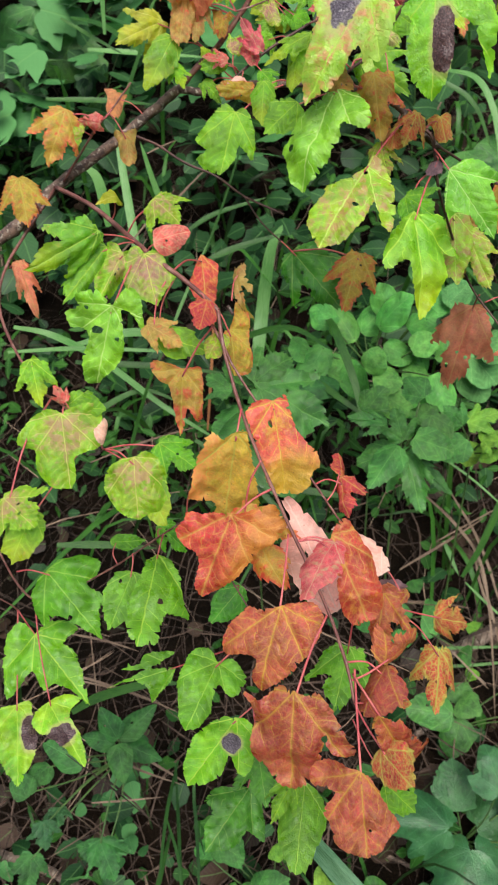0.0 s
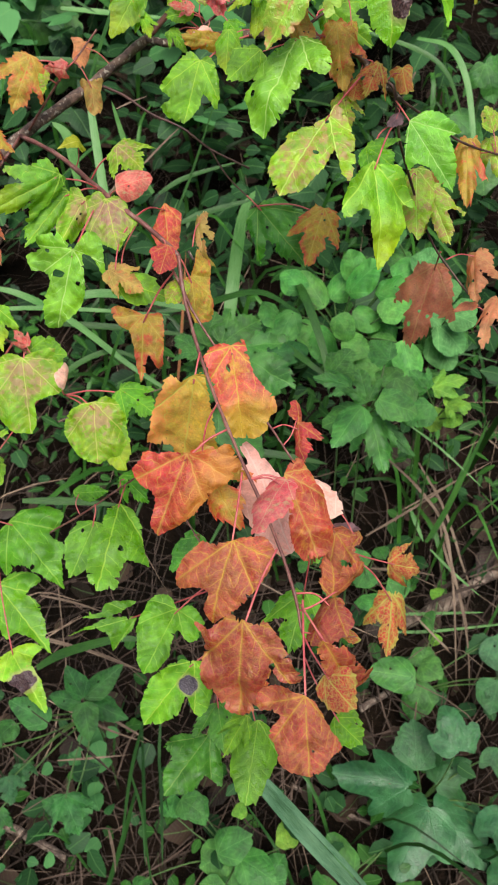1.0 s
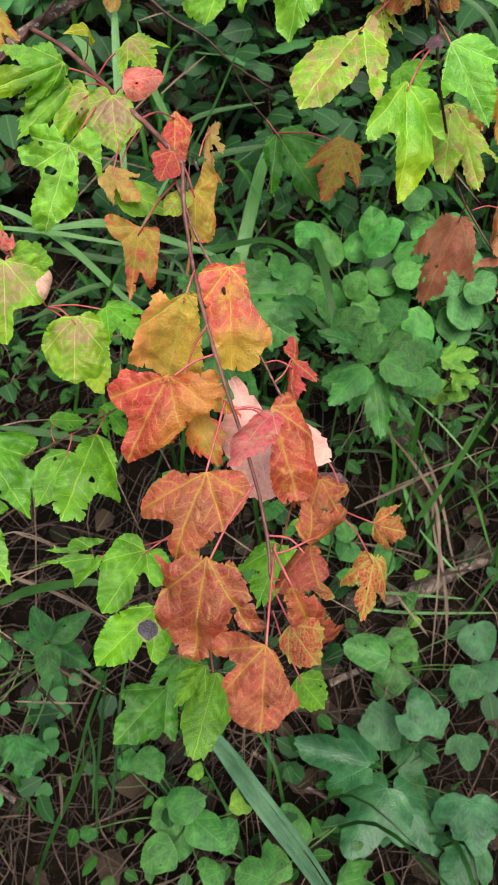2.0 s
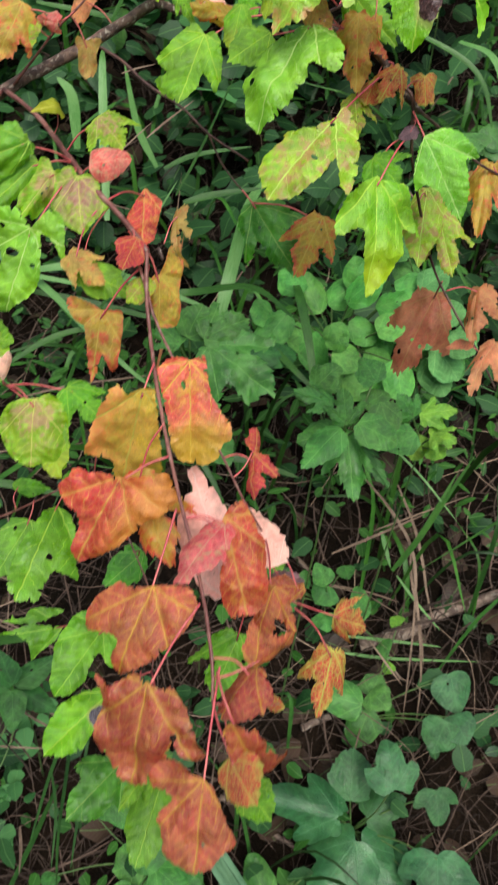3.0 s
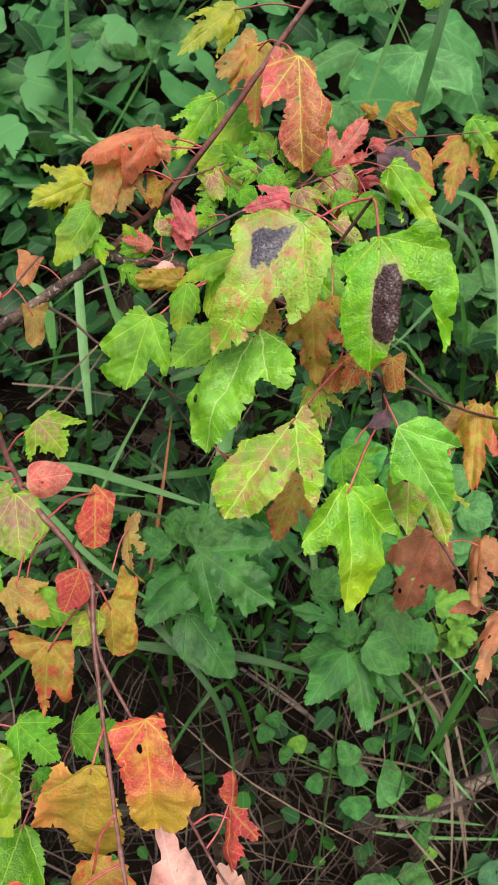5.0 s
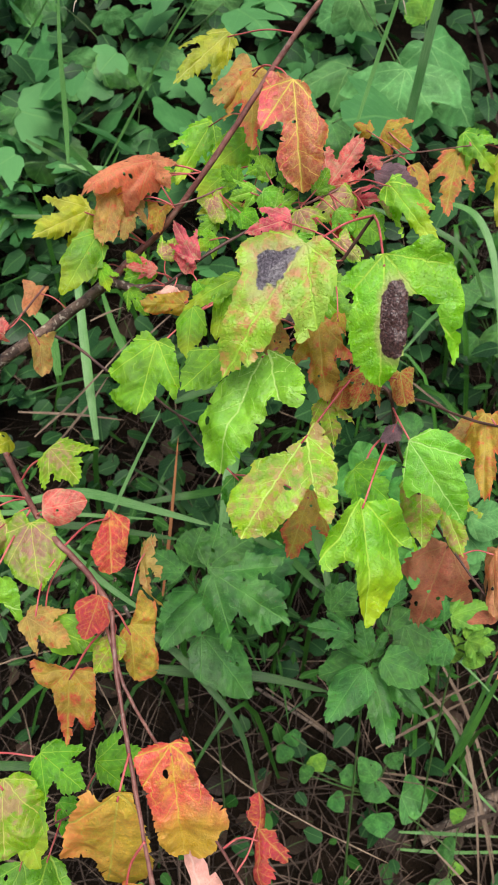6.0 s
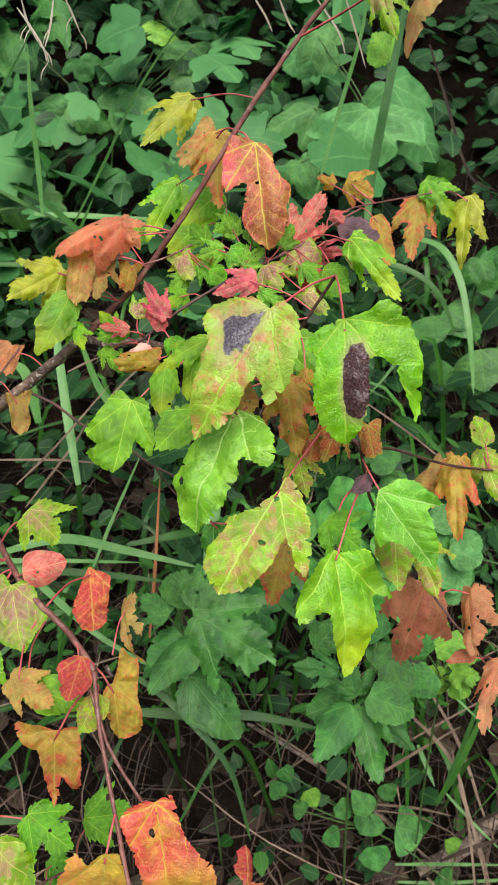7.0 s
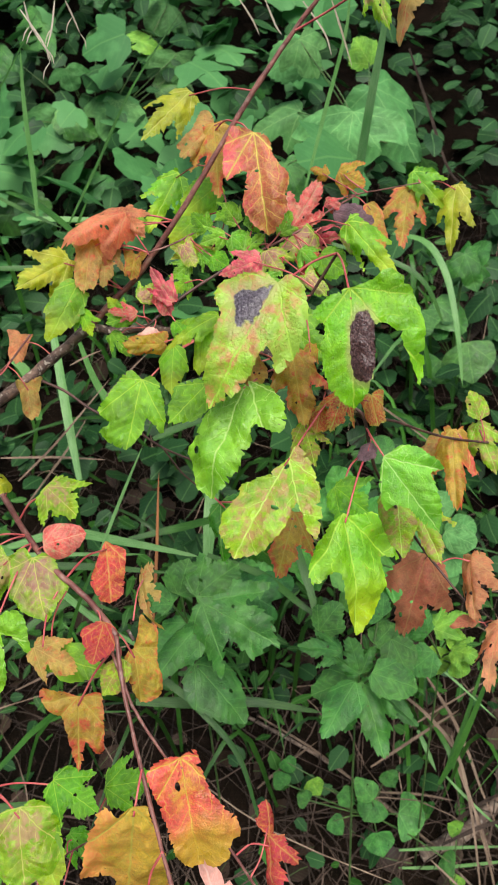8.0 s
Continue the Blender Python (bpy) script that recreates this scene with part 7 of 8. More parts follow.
leaf(herb_g, "ovate", "herb_lime", (0.331, 0.798, 0.391), (0.314, 0.813, 0.384), (-0.36, 0.02, 0.93), 0.029, (0.289, 0.704, 0.238), stalk=GREEN_STALK)
herb_h = thing("five_leaf_herb", "dark trailing herb with five pointed leaflets", "herb", (-0.209, 0.560, ground_z(-0.209, 0.560)))
stem(herb_h, (-0.209, 0.542, 0.4))
leaf(herb_h, "ovate", "herb_dark", (-0.206, 0.523, 0.472), (-0.23, 0.548, 0.51), (0.22, -0.74, 0.64), 0.034, (-0.209, 0.542, 0.4), stalk=GREEN_STALK)
leaf(herb_h, "ovate", "herb_dark", (-0.21, 0.534, 0.453), (-0.164, 0.587, 0.459), (0.22, -0.29, 0.93), 0.035, (-0.209, 0.542, 0.4), stalk=GREEN_STALK)
leaf(herb_h, "ovate", "herb_dark", (-0.213, 0.542, 0.432), (-0.155, 0.535, 0.4), (0.41, -0.40, 0.82), 0.036, (-0.209, 0.542, 0.4), stalk=GREEN_STALK)
leaf(herb_h, "ovate", "herb_dark", (-0.208, 0.523, 0.459), (-0.19, 0.476, 0.442), (0.08, -0.31, 0.95), 0.037, (-0.209, 0.542, 0.4), stalk=GREEN_STALK)
leaf(herb_h, "ovate", "herb_dark", (-0.217, 0.534, 0.442), (-0.264, 0.539, 0.446), (0.05, -0.27, 0.96), 0.029, (-0.209, 0.542, 0.4), stalk=GREEN_STALK)
leaf(herb_h, "ovate", "herb_dark", (-0.247, 0.487, 0.464), (-0.304, 0.507, 0.482), (0.16, -0.36, 0.92), 0.039, (-0.209, 0.542, 0.4), stalk=GREEN_STALK)
leaf(herb_h, "ovate", "herb_dark", (-0.296, 0.489, 0.457), (-0.316, 0.454, 0.461), (0.25, -0.03, 0.97), 0.034, (-0.209, 0.542, 0.4), stalk=GREEN_STALK)
leaf(herb_h, "ovate", "herb_dark", (-0.209, 0.414, 0.367), (-0.257, 0.424, 0.372), (0.03, -0.30, 0.95), 0.035, (-0.209, 0.542, 0.4), stalk=GREEN_STALK)
leaf(herb_h, "maple", "herb_cool", (-0.29, 0.424, 0.435), (-0.285, 0.4, 0.408), (0.47, -0.61, 0.64), 0.047, (-0.209, 0.542, 0.4), stalk=GREEN_STALK)
leaf(herb_h, "maple", "herb_cool", (-0.282, 0.451, 0.419), (-0.274, 0.422, 0.417), (0.13, -0.04, 0.99), 0.043, (-0.209, 0.542, 0.4), stalk=GREEN_STALK)
leaf(herb_h, "ovate", "herb_dark", (-0.31, 0.439, 0.463), (-0.333, 0.47, 0.474), (0.04, -0.31, 0.95), 0.034, (-0.209, 0.542, 0.4), stalk=GREEN_STALK)
leaf(herb_h, "maple", "herb_dark", (-0.3, 0.391, 0.411), (-0.303, 0.355, 0.384), (0.38, -0.57, 0.73), 0.060, (-0.209, 0.542, 0.4), stalk=GREEN_STALK)
leaf(herb_h, "maple", "herb_dark", (-0.226, 0.43, 0.379), (-0.195, 0.384, 0.364), (0.15, -0.20, 0.97), 0.070, (-0.209, 0.542, 0.4), stalk=GREEN_STALK)
herb_i = thing("broad_leaf_herb", "low herb with oval ribbed leaves", "herb", (0.003, 0.469, ground_z(0.003, 0.469)))
stem(herb_i, (0.003, 0.451, 0.157))
leaf(herb_i, "ovate", "herb", (-0.021, 0.427, 0.228), (0.031, 0.449, 0.246), (-0.17, -0.35, 0.92), 0.055, (0.003, 0.451, 0.157), stalk=GREEN_STALK)
leaf(herb_i, "ovate", "herb", (-0.013, 0.437, 0.208), (-0.048, 0.419, 0.191), (-0.21, -0.39, 0.89), 0.058, (0.003, 0.451, 0.157), stalk=GREEN_STALK)
leaf(herb_i, "ovate", "herb", (-0.005, 0.439, 0.184), (0.003, 0.389, 0.152), (0.09, -0.53, 0.84), 0.066, (0.003, 0.451, 0.157), stalk=GREEN_STALK)
leaf(herb_i, "ovate", "herb", (0.013, 0.429, 0.214), (0.068, 0.398, 0.212), (-0.04, -0.13, 0.99), 0.055, (0.003, 0.451, 0.157), stalk=GREEN_STALK)
leaf(herb_i, "ovate", "herb", (0.05, 0.408, 0.18), (0.079, 0.451, 0.184), (0.20, -0.20, 0.96), 0.053, (0.003, 0.451, 0.157), stalk=GREEN_STALK)
leaf(herb_i, "ovate", "herb", (-0.004, 0.389, 0.212), (-0.048, 0.36, 0.193), (-0.08, -0.45, 0.89), 0.055, (0.003, 0.451, 0.157), stalk=GREEN_STALK)
leaf(herb_i, "ovate", "herb", (-0.084, 0.497, 0.243), (-0.045, 0.476, 0.241), (-0.05, -0.16, 0.99), 0.047, (0.003, 0.451, 0.157), stalk=GREEN_STALK)
leaf(herb_i, "ovate", "herb", (-0.1, 0.482, 0.214), (-0.099, 0.517, 0.217), (-0.08, -0.07, 0.99), 0.042, (0.003, 0.451, 0.157), stalk=GREEN_STALK)
leaf(herb_i, "ovate", "herb", (0.041, 0.359, 0.187), (0.071, 0.38, 0.18), (0.22, -0.02, 0.97), 0.055, (0.003, 0.451, 0.157), stalk=GREEN_STALK)
leaf(herb_i, "ovate", "herb", (-0.069, 0.504, 0.232), (-0.044, 0.467, 0.225), (0.02, -0.17, 0.98), 0.043, (0.003, 0.451, 0.157), stalk=GREEN_STALK)
leaf(herb_i, "ovate", "herb_lime", (0.007, 0.473, 0.245), (0.012, 0.5, 0.244), (0.01, 0.04, 1.00), 0.024, (0.003, 0.451, 0.157), stalk=GREEN_STALK)
leaf(herb_i, "ovate", "herb_lime", (0.086, 0.45, 0.208), (0.073, 0.488, 0.212), (0.14, -0.05, 0.99), 0.037, (0.003, 0.451, 0.157), stalk=GREEN_STALK)
leaf(herb_i, "ovate", "herb", (-0.134, 0.404, 0.189), (-0.131, 0.38, 0.192), (0.13, 0.15, 0.98), 0.028, (0.003, 0.451, 0.157), stalk=GREEN_STALK)
leaf(herb_i, "ovate", "herb", (0.152, 0.371, 0.191), (0.132, 0.42, 0.196), (-0.07, -0.12, 0.99), 0.046, (0.003, 0.451, 0.157), stalk=GREEN_STALK)
herb_j = thing("small_leaved_herb", "sprawling herb with small oval green leaves", "herb", (0.207, 0.863, ground_z(0.207, 0.863)))
stem(herb_j, (0.207, 0.845, 0.348))
leaf(herb_j, "ovate", "herb", (0.202, 0.828, 0.42), (0.177, 0.848, 0.445), (0.10, -0.72, 0.68), 0.038, (0.207, 0.845, 0.348), stalk=GREEN_STALK)
leaf(herb_j, "ovate", "herb", (0.207, 0.839, 0.402), (0.19, 0.819, 0.375), (-0.22, -0.70, 0.68), 0.054, (0.207, 0.845, 0.348), stalk=GREEN_STALK)
leaf(herb_j, "ovate", "herb", (0.243, 0.834, 0.376), (0.285, 0.829, 0.365), (0.19, -0.40, 0.90), 0.073, (0.207, 0.845, 0.348), stalk=GREEN_STALK)
leaf(herb_j, "ovate", "herb", (0.205, 0.794, 0.389), (0.212, 0.76, 0.384), (-0.17, -0.15, 0.97), 0.048, (0.207, 0.845, 0.348), stalk=GREEN_STALK)
leaf(herb_j, "ovate", "herb", (0.139, 0.824, 0.377), (0.156, 0.81, 0.356), (0.45, -0.53, 0.72), 0.033, (0.207, 0.845, 0.348), stalk=GREEN_STALK)
leaf(herb_j, "ovate", "herb", (0.07, 0.844, 0.428), (0.051, 0.866, 0.429), (-0.15, -0.16, 0.97), 0.031, (0.207, 0.845, 0.348), stalk=GREEN_STALK)
leaf(herb_j, "ovate", "herb_lime", (0.108, 0.864, 0.414), (0.122, 0.838, 0.412), (-0.12, -0.14, 0.98), 0.033, (0.207, 0.845, 0.348), stalk=GREEN_STALK)
leaf(herb_j, "ovate", "herb", (0.067, 0.901, 0.413), (0.081, 0.891, 0.392), (0.22, -0.82, 0.53), 0.030, (0.207, 0.845, 0.348), stalk=GREEN_STALK)
leaf(herb_j, "ovate", "herb", (0.156, 0.846, 0.416), (0.173, 0.833, 0.395), (0.48, -0.51, 0.71), 0.033, (0.207, 0.845, 0.348), stalk=GREEN_STALK)
leaf(herb_j, "ovate", "herb", (0.227, 0.879, 0.415), (0.238, 0.852, 0.413), (-0.14, -0.11, 0.98), 0.033, (0.207, 0.845, 0.348), stalk=GREEN_STALK)
leaf(herb_j, "ovate", "herb", (0.105, 0.826, 0.416), (0.087, 0.841, 0.412), (-0.39, -0.20, 0.90), 0.029, (0.207, 0.845, 0.348), stalk=GREEN_STALK)
leaf(herb_j, "ovate", "herb", (0.317, 0.76, 0.371), (0.295, 0.766, 0.357), (-0.55, -0.10, 0.83), 0.039, (0.207, 0.845, 0.348), stalk=GREEN_STALK)
vine_a = thing("broad_leaf_vine", "vine with very large pale green lobed leaves", "vine", (0.250, 1.620, ground_z(0.250, 1.620)))
stem(vine_a, (0.225, 1.59, 1.23))
leaf(vine_a, "lobed", "herb_pale", (0.207, 1.548, 1.279), (0.194, 1.516, 1.182), (-0.28, -0.90, 0.33), 0.209, (0.225, 1.59, 1.23), stalk=GREEN_STALK)
leaf(vine_a, "lobed", "herb_pale", (0.244, 1.632, 1.305), (0.33, 1.61, 1.174), (0.35, -0.86, 0.38), 0.166, (0.225, 1.59, 1.23), stalk=GREEN_STALK)
leaf(vine_a, "lobed", "herb_pale", (0.117, 1.644, 1.27), (0.013, 1.643, 1.221), (-0.24, -0.81, 0.53), 0.100, (0.225, 1.59, 1.23), stalk=GREEN_STALK)
leaf(vine_a, "lobed", "herb", (0.087, 1.575, 1.195), (0.117, 1.547, 1.132), (0.04, -0.90, 0.42), 0.097, (0.225, 1.59, 1.23), stalk=GREEN_STALK)
leaf(vine_a, "simple", "herb_pale", (0.136, 1.656, 1.372), (0.056, 1.662, 1.33), (-0.29, -0.86, 0.43), 0.089, (0.225, 1.59, 1.23), stalk=GREEN_STALK)
leaf(vine_a, "lobed", "herb_pale", (0.117, 1.605, 1.39), (0.146, 1.61, 1.325), (0.33, -0.94, 0.08), 0.097, (0.225, 1.59, 1.23), stalk=GREEN_STALK)
leaf(vine_a, "simple", "herb_lime", (0.244, 1.657, 1.337), (0.213, 1.652, 1.383), (0.35, -0.93, 0.14), 0.067, (0.225, 1.59, 1.23), stalk=GREEN_STALK)
leaf(vine_a, "simple", "herb", (0.344, 1.64, 1.177), (0.338, 1.641, 1.126), (-0.46, -0.89, 0.04), 0.068, (0.225, 1.59, 1.23), stalk=GREEN_STALK)
vine_b = thing("broad_leaf_vine", "vine with broad lobed grey-green leaves", "vine", (-0.350, 2.050, ground_z(-0.350, 2.050)))
stem(vine_b, (-0.338, 1.924, 1.192))
leaf(vine_b, "lobed", "herb_pale", (-0.265, 1.84, 1.278), (-0.287, 1.809, 1.202), (-0.11, -0.91, 0.40), 0.155, (-0.338, 1.924, 1.192), stalk=GREEN_STALK)
leaf(vine_b, "lobed", "herb", (-0.443, 1.679, 1.148), (-0.497, 1.649, 1.068), (0.12, -0.95, 0.28), 0.185, (-0.338, 1.924, 1.192), stalk=GREEN_STALK)
leaf(vine_b, "lobed", "herb", (-0.425, 1.724, 1.007), (-0.399, 1.724, 0.943), (0.52, -0.83, 0.21), 0.141, (-0.338, 1.924, 1.192), stalk=GREEN_STALK)
leaf(vine_b, "lobed", "herb_dark", (-0.303, 1.765, 1.146), (-0.337, 1.73, 1.098), (-0.08, -0.78, 0.63), 0.126, (-0.338, 1.924, 1.192), stalk=GREEN_STALK)
leaf(vine_b, "lobed", "herb_pale", (-0.463, 1.814, 1.262), (-0.444, 1.819, 1.183), (0.67, -0.74, 0.11), 0.197, (-0.338, 1.924, 1.192), stalk=GREEN_STALK)
leaf(vine_b, "simple", "herb", (-0.389, 1.803, 1.261), (-0.308, 1.83, 1.21), (0.53, -0.73, 0.44), 0.077, (-0.338, 1.924, 1.192), stalk=GREEN_STALK)
leaf(vine_b, "lobed", "herb", (-0.544, 1.757, 1.188), (-0.524, 1.72, 1.059), (0.34, -0.89, 0.31), 0.248, (-0.338, 1.924, 1.192), stalk=GREEN_STALK)
leaf(vine_b, "lobed", "herb_pale", (-0.368, 1.866, 1.341), (-0.36, 1.876, 1.297), (0.17, -0.97, -0.19), 0.093, (-0.338, 1.924, 1.192), stalk=GREEN_STALK)
leaf(vine_b, "lobed", "herb_pale", (-0.15, 1.983, 1.347), (-0.157, 1.988, 1.286), (0.34, -0.93, -0.10), 0.151, (-0.338, 1.924, 1.192), stalk=GREEN_STALK)
leaf(vine_b, "simple", "herb", (-0.207, 1.991, 1.293), (-0.12, 1.989, 1.268), (0.17, -0.76, 0.63), 0.083, (-0.338, 1.924, 1.192), stalk=GREEN_STALK)
leaf(vine_b, "lobed", "herb_pale", (-0.161, 2.027, 1.439), (-0.215, 2.028, 1.389), (-0.30, -0.90, 0.32), 0.168, (-0.338, 1.924, 1.192), stalk=GREEN_STALK)
leaf(vine_b, "simple", "herb_lime", (-0.256, 1.978, 1.384), (-0.178, 2.002, 1.346), (0.48, -0.67, 0.57), 0.055, (-0.338, 1.924, 1.192), stalk=GREEN_STALK)
leaf(vine_b, "lobed", "herb", (-0.328, 2.037, 1.404), (-0.293, 2.031, 1.37), (0.32, -0.81, 0.49), 0.115, (-0.338, 1.924, 1.192), stalk=GREEN_STALK)
leaf(vine_b, "lobed", "herb", (-0.433, 1.975, 1.423), (-0.488, 1.968, 1.383), (-0.22, -0.85, 0.48), 0.155, (-0.338, 1.924, 1.192), stalk=GREEN_STALK)
leaf(vine_b, "lobed", "herb", (-0.525, 1.934, 1.388), (-0.585, 1.917, 1.317), (-0.21, -0.90, 0.39), 0.182, (-0.338, 1.924, 1.192), stalk=GREEN_STALK)
leaf(vine_b, "lobed", "herb", (-0.057, 2.035, 1.36), (-0.083, 2.015, 1.308), (0.09, -0.94, 0.32), 0.126, (-0.338, 1.924, 1.192), stalk=GREEN_STALK)
leaf(vine_b, "lobed", "herb", (0.002, 2.021, 1.259), (0.038, 2.026, 1.198), (0.46, -0.86, 0.21), 0.112, (-0.338, 1.924, 1.192), stalk=GREEN_STALK)
vine_c = thing("oval_leaf_vine", "climbing herb with smooth oval green leaves", "vine", (0.420, 1.400, ground_z(0.420, 1.400)))
stem(vine_c, (0.373, 1.352, 0.896))
leaf(vine_c, "ovate", "herb", (0.305, 1.329, 1.002), (0.309, 1.298, 0.967), (-0.27, -0.75, 0.61), 0.076, (0.373, 1.352, 0.896), stalk=GREEN_STALK)
leaf(vine_c, "ovate", "herb", (0.33, 1.351, 1.007), (0.387, 1.332, 0.96), (0.29, -0.72, 0.64), 0.068, (0.373, 1.352, 0.896), stalk=GREEN_STALK)
leaf(vine_c, "ovate", "herb", (0.345, 1.327, 0.911), (0.321, 1.323, 0.87), (-0.46, -0.81, 0.36), 0.069, (0.373, 1.352, 0.896), stalk=GREEN_STALK)
leaf(vine_c, "ovate", "herb", (0.383, 1.303, 0.954), (0.39, 1.259, 0.9), (-0.27, -0.76, 0.59), 0.087, (0.373, 1.352, 0.896), stalk=GREEN_STALK)
leaf(vine_c, "ovate", "herb", (0.36, 1.34, 0.967), (0.326, 1.356, 0.96), (-0.40, -0.47, 0.79), 0.059, (0.373, 1.352, 0.896), stalk=GREEN_STALK)
leaf(vine_c, "lobed", "herb", (0.375, 1.35, 1.088), (0.397, 1.335, 1.028), (0.11, -0.95, 0.28), 0.076, (0.373, 1.352, 0.896), stalk=GREEN_STALK)
leaf(vine_c, "lobed", "herb", (0.376, 1.365, 1.064), (0.417, 1.357, 1.103), (-0.61, -0.60, 0.52), 0.078, (0.373, 1.352, 0.896), stalk=GREEN_STALK)
vine_d = thing("oval_leaf_vine", "green herb with rounded leaves among the grass", "vine", (0.300, 1.100, ground_z(0.300, 1.100)))
stem(vine_d, (0.283, 1.017, 0.789))
leaf(vine_d, "round", "herb", (0.239, 0.958, 0.861), (0.216, 0.928, 0.842), (-0.15, -0.45, 0.88), 0.046, (0.283, 1.017, 0.789), stalk=GREEN_STALK)
leaf(vine_d, "round", "herb", (0.264, 0.977, 0.855), (0.302, 0.968, 0.834), (0.31, -0.53, 0.79), 0.052, (0.283, 1.017, 0.789), stalk=GREEN_STALK)
leaf(vine_d, "round", "herb", (0.281, 0.963, 0.808), (0.26, 0.963, 0.786), (-0.57, -0.62, 0.54), 0.040, (0.283, 1.017, 0.789), stalk=GREEN_STALK)
leaf(vine_d, "round", "herb_pale", (0.298, 0.941, 0.838), (0.331, 0.942, 0.867), (-0.60, -0.40, 0.69), 0.047, (0.283, 1.017, 0.789), stalk=GREEN_STALK)
leaf(vine_d, "round", "herb", (0.294, 0.948, 0.811), (0.331, 0.938, 0.792), (0.27, -0.53, 0.80), 0.047, (0.283, 1.017, 0.789), stalk=GREEN_STALK)
leaf(vine_d, "round", "herb", (0.225, 1.009, 0.926), (0.196, 1.033, 0.936), (-0.14, -0.52, 0.85), 0.046, (0.283, 1.017, 0.789), stalk=GREEN_STALK)
leaf(vine_d, "round", "herb", (0.212, 1.023, 0.906), (0.241, 0.998, 0.896), (-0.13, -0.47, 0.87), 0.039, (0.283, 1.017, 0.789), stalk=GREEN_STALK)
# ---- single grass blades ----
clump_a = thing("grass_clump", "clump of broad arching green grass blades", "grass", (0.12, 1.25, ground_z(0.12, 1.25)))
grass(clump_a, [(0.19, 1.235, 1.166), (0.191, 1.232, 1.229), (0.203, 1.204, 1.334), (0.214, 1.183, 1.411), (0.22, 1.166, 1.469)], 0.0125, GRASS_LIGHT, fold=0.35)
grass(clump_a, [(-0.036, 0.971, 0.762), (-0.033, 1.06, 0.813), (-0.017, 1.112, 0.917), (0.003, 1.13, 0.956)], 0.0222, GRASS_PALE)
grass(clump_a, [(0.071, 0.984, 0.874), (0.083, 0.915, 0.893), (0.102, 0.857, 0.873), (0.116, 0.815, 0.846), (0.121, 0.772, 0.82)], 0.0126, GRASS)
grass(clump_a, [(-0.136, 0.944, 0.84), (-0.069, 0.959, 0.846), (0.018, 0.931, 0.884), (0.083, 0.873, 0.881)], 0.0116, GRASS)
grass(clump_a, [(-0.022, 0.905, 0.844), (0.051, 0.878, 0.832), (0.099, 0.836, 0.822), (0.13, 0.822, 0.804)], 0.0104, GRASS)
grass(clump_a, [(0.259, 1.353, 1.126), (0.306, 1.312, 1.121), (0.333, 1.272, 1.082), (0.346, 1.218, 1.015), (0.353, 1.178, 0.941)], 0.0117, GRASS_PALE)
grass(clump_a, [(0.143, 1.144, 1.183), (0.237, 1.129, 1.155), (0.277, 1.116, 1.127), (0.301, 1.098, 1.078)], 0.0090, GRASS)
clump_b = thing("grass_clump", "clump of long narrow grass with pale stems", "grass", (-0.15, 1.05, ground_z(-0.15, 1.05)))
grass(clump_b, [(-0.248, 1.167, 1.228), (-0.247, 1.182, 1.283), (-0.246, 1.198, 1.364), (-0.24, 1.207, 1.427)], 0.0074, GRASS_PALE)
grass(clump_b, [(-0.258, 1.086, 1.37), (-0.214, 1.088, 1.421), (-0.167, 1.076, 1.477)], 0.0036, GRASS)
grass(clump_b, [(-0.226, 1.221, 1.196), (-0.178, 1.256, 1.271), (-0.119, 1.287, 1.366), (-0.037, 1.31, 1.461)], 0.0051, GRASS)
grass(clump_b, [(-0.334, 1.247, 1.239), (-0.293, 1.256, 1.211), (-0.249, 1.264, 1.183)], 0.0072, GRASS)
grass(clump_b, [(-0.184, 0.936, 0.947), (-0.204, 0.997, 1.011), (-0.225, 1.068, 1.092), (-0.227, 1.08, 1.119)], 0.0131, GRASS_PALE)
grass(clump_b, [(-0.12, 0.769, 0.96), (-0.102, 0.808, 0.996), (-0.073, 0.856, 1.05)], 0.0044, GRASS_PALE)
grass(clump_b, [(-0.271, 0.856, 0.9), (-0.195, 0.874, 0.909), (-0.114, 0.861, 0.904), (-0.022, 0.847, 0.891)], 0.0130, GRASS_PALE)
grass(clump_b, [(-0.277, 0.856, 0.872), (-0.173, 0.867, 0.859), (-0.065, 0.866, 0.848)], 0.0104, GRASS)
grass(clump_b, [(-0.095, 0.742, 0.825), (-0.056, 0.729, 0.804), (-0.013, 0.705, 0.777), (0.027, 0.676, 0.739), (0.05, 0.63, 0.685)], 0.0090, GRASS)
grass(clump_b, [(-0.107, 0.755, 0.735), (-0.039, 0.763, 0.724), (0.044, 0.77, 0.716), (0.125, 0.762, 0.707)], 0.0149, GRASS)
grass(clump_b, [(-0.252, 0.729, 0.842), (-0.21, 0.775, 0.859), (-0.168, 0.8, 0.863), (-0.123, 0.8, 0.845)], 0.0085, GRASS)
grass(clump_b, [(-0.328, 1.344, 1.177), (-0.245, 1.369, 1.164), (-0.14, 1.392, 1.15)], 0.0116, GRASS_PALE)
grass(clump_b, [(-0.399, 1.294, 1.114), (-0.295, 1.31, 1.104), (-0.22, 1.3, 1.099)], 0.0114, GRASS)
grass(clump_b, [(-0.333, 1.297, 1.232), (-0.259, 1.213, 1.231), (-0.178, 1.124, 1.204), (-0.134, 1.075, 1.177)], 0.0094, GRASS)
grass(clump_b, [(-0.234, 1.091, 1.117), (-0.193, 1.121, 1.205), (-0.165, 1.135, 1.257)], 0.0063, GRASS)
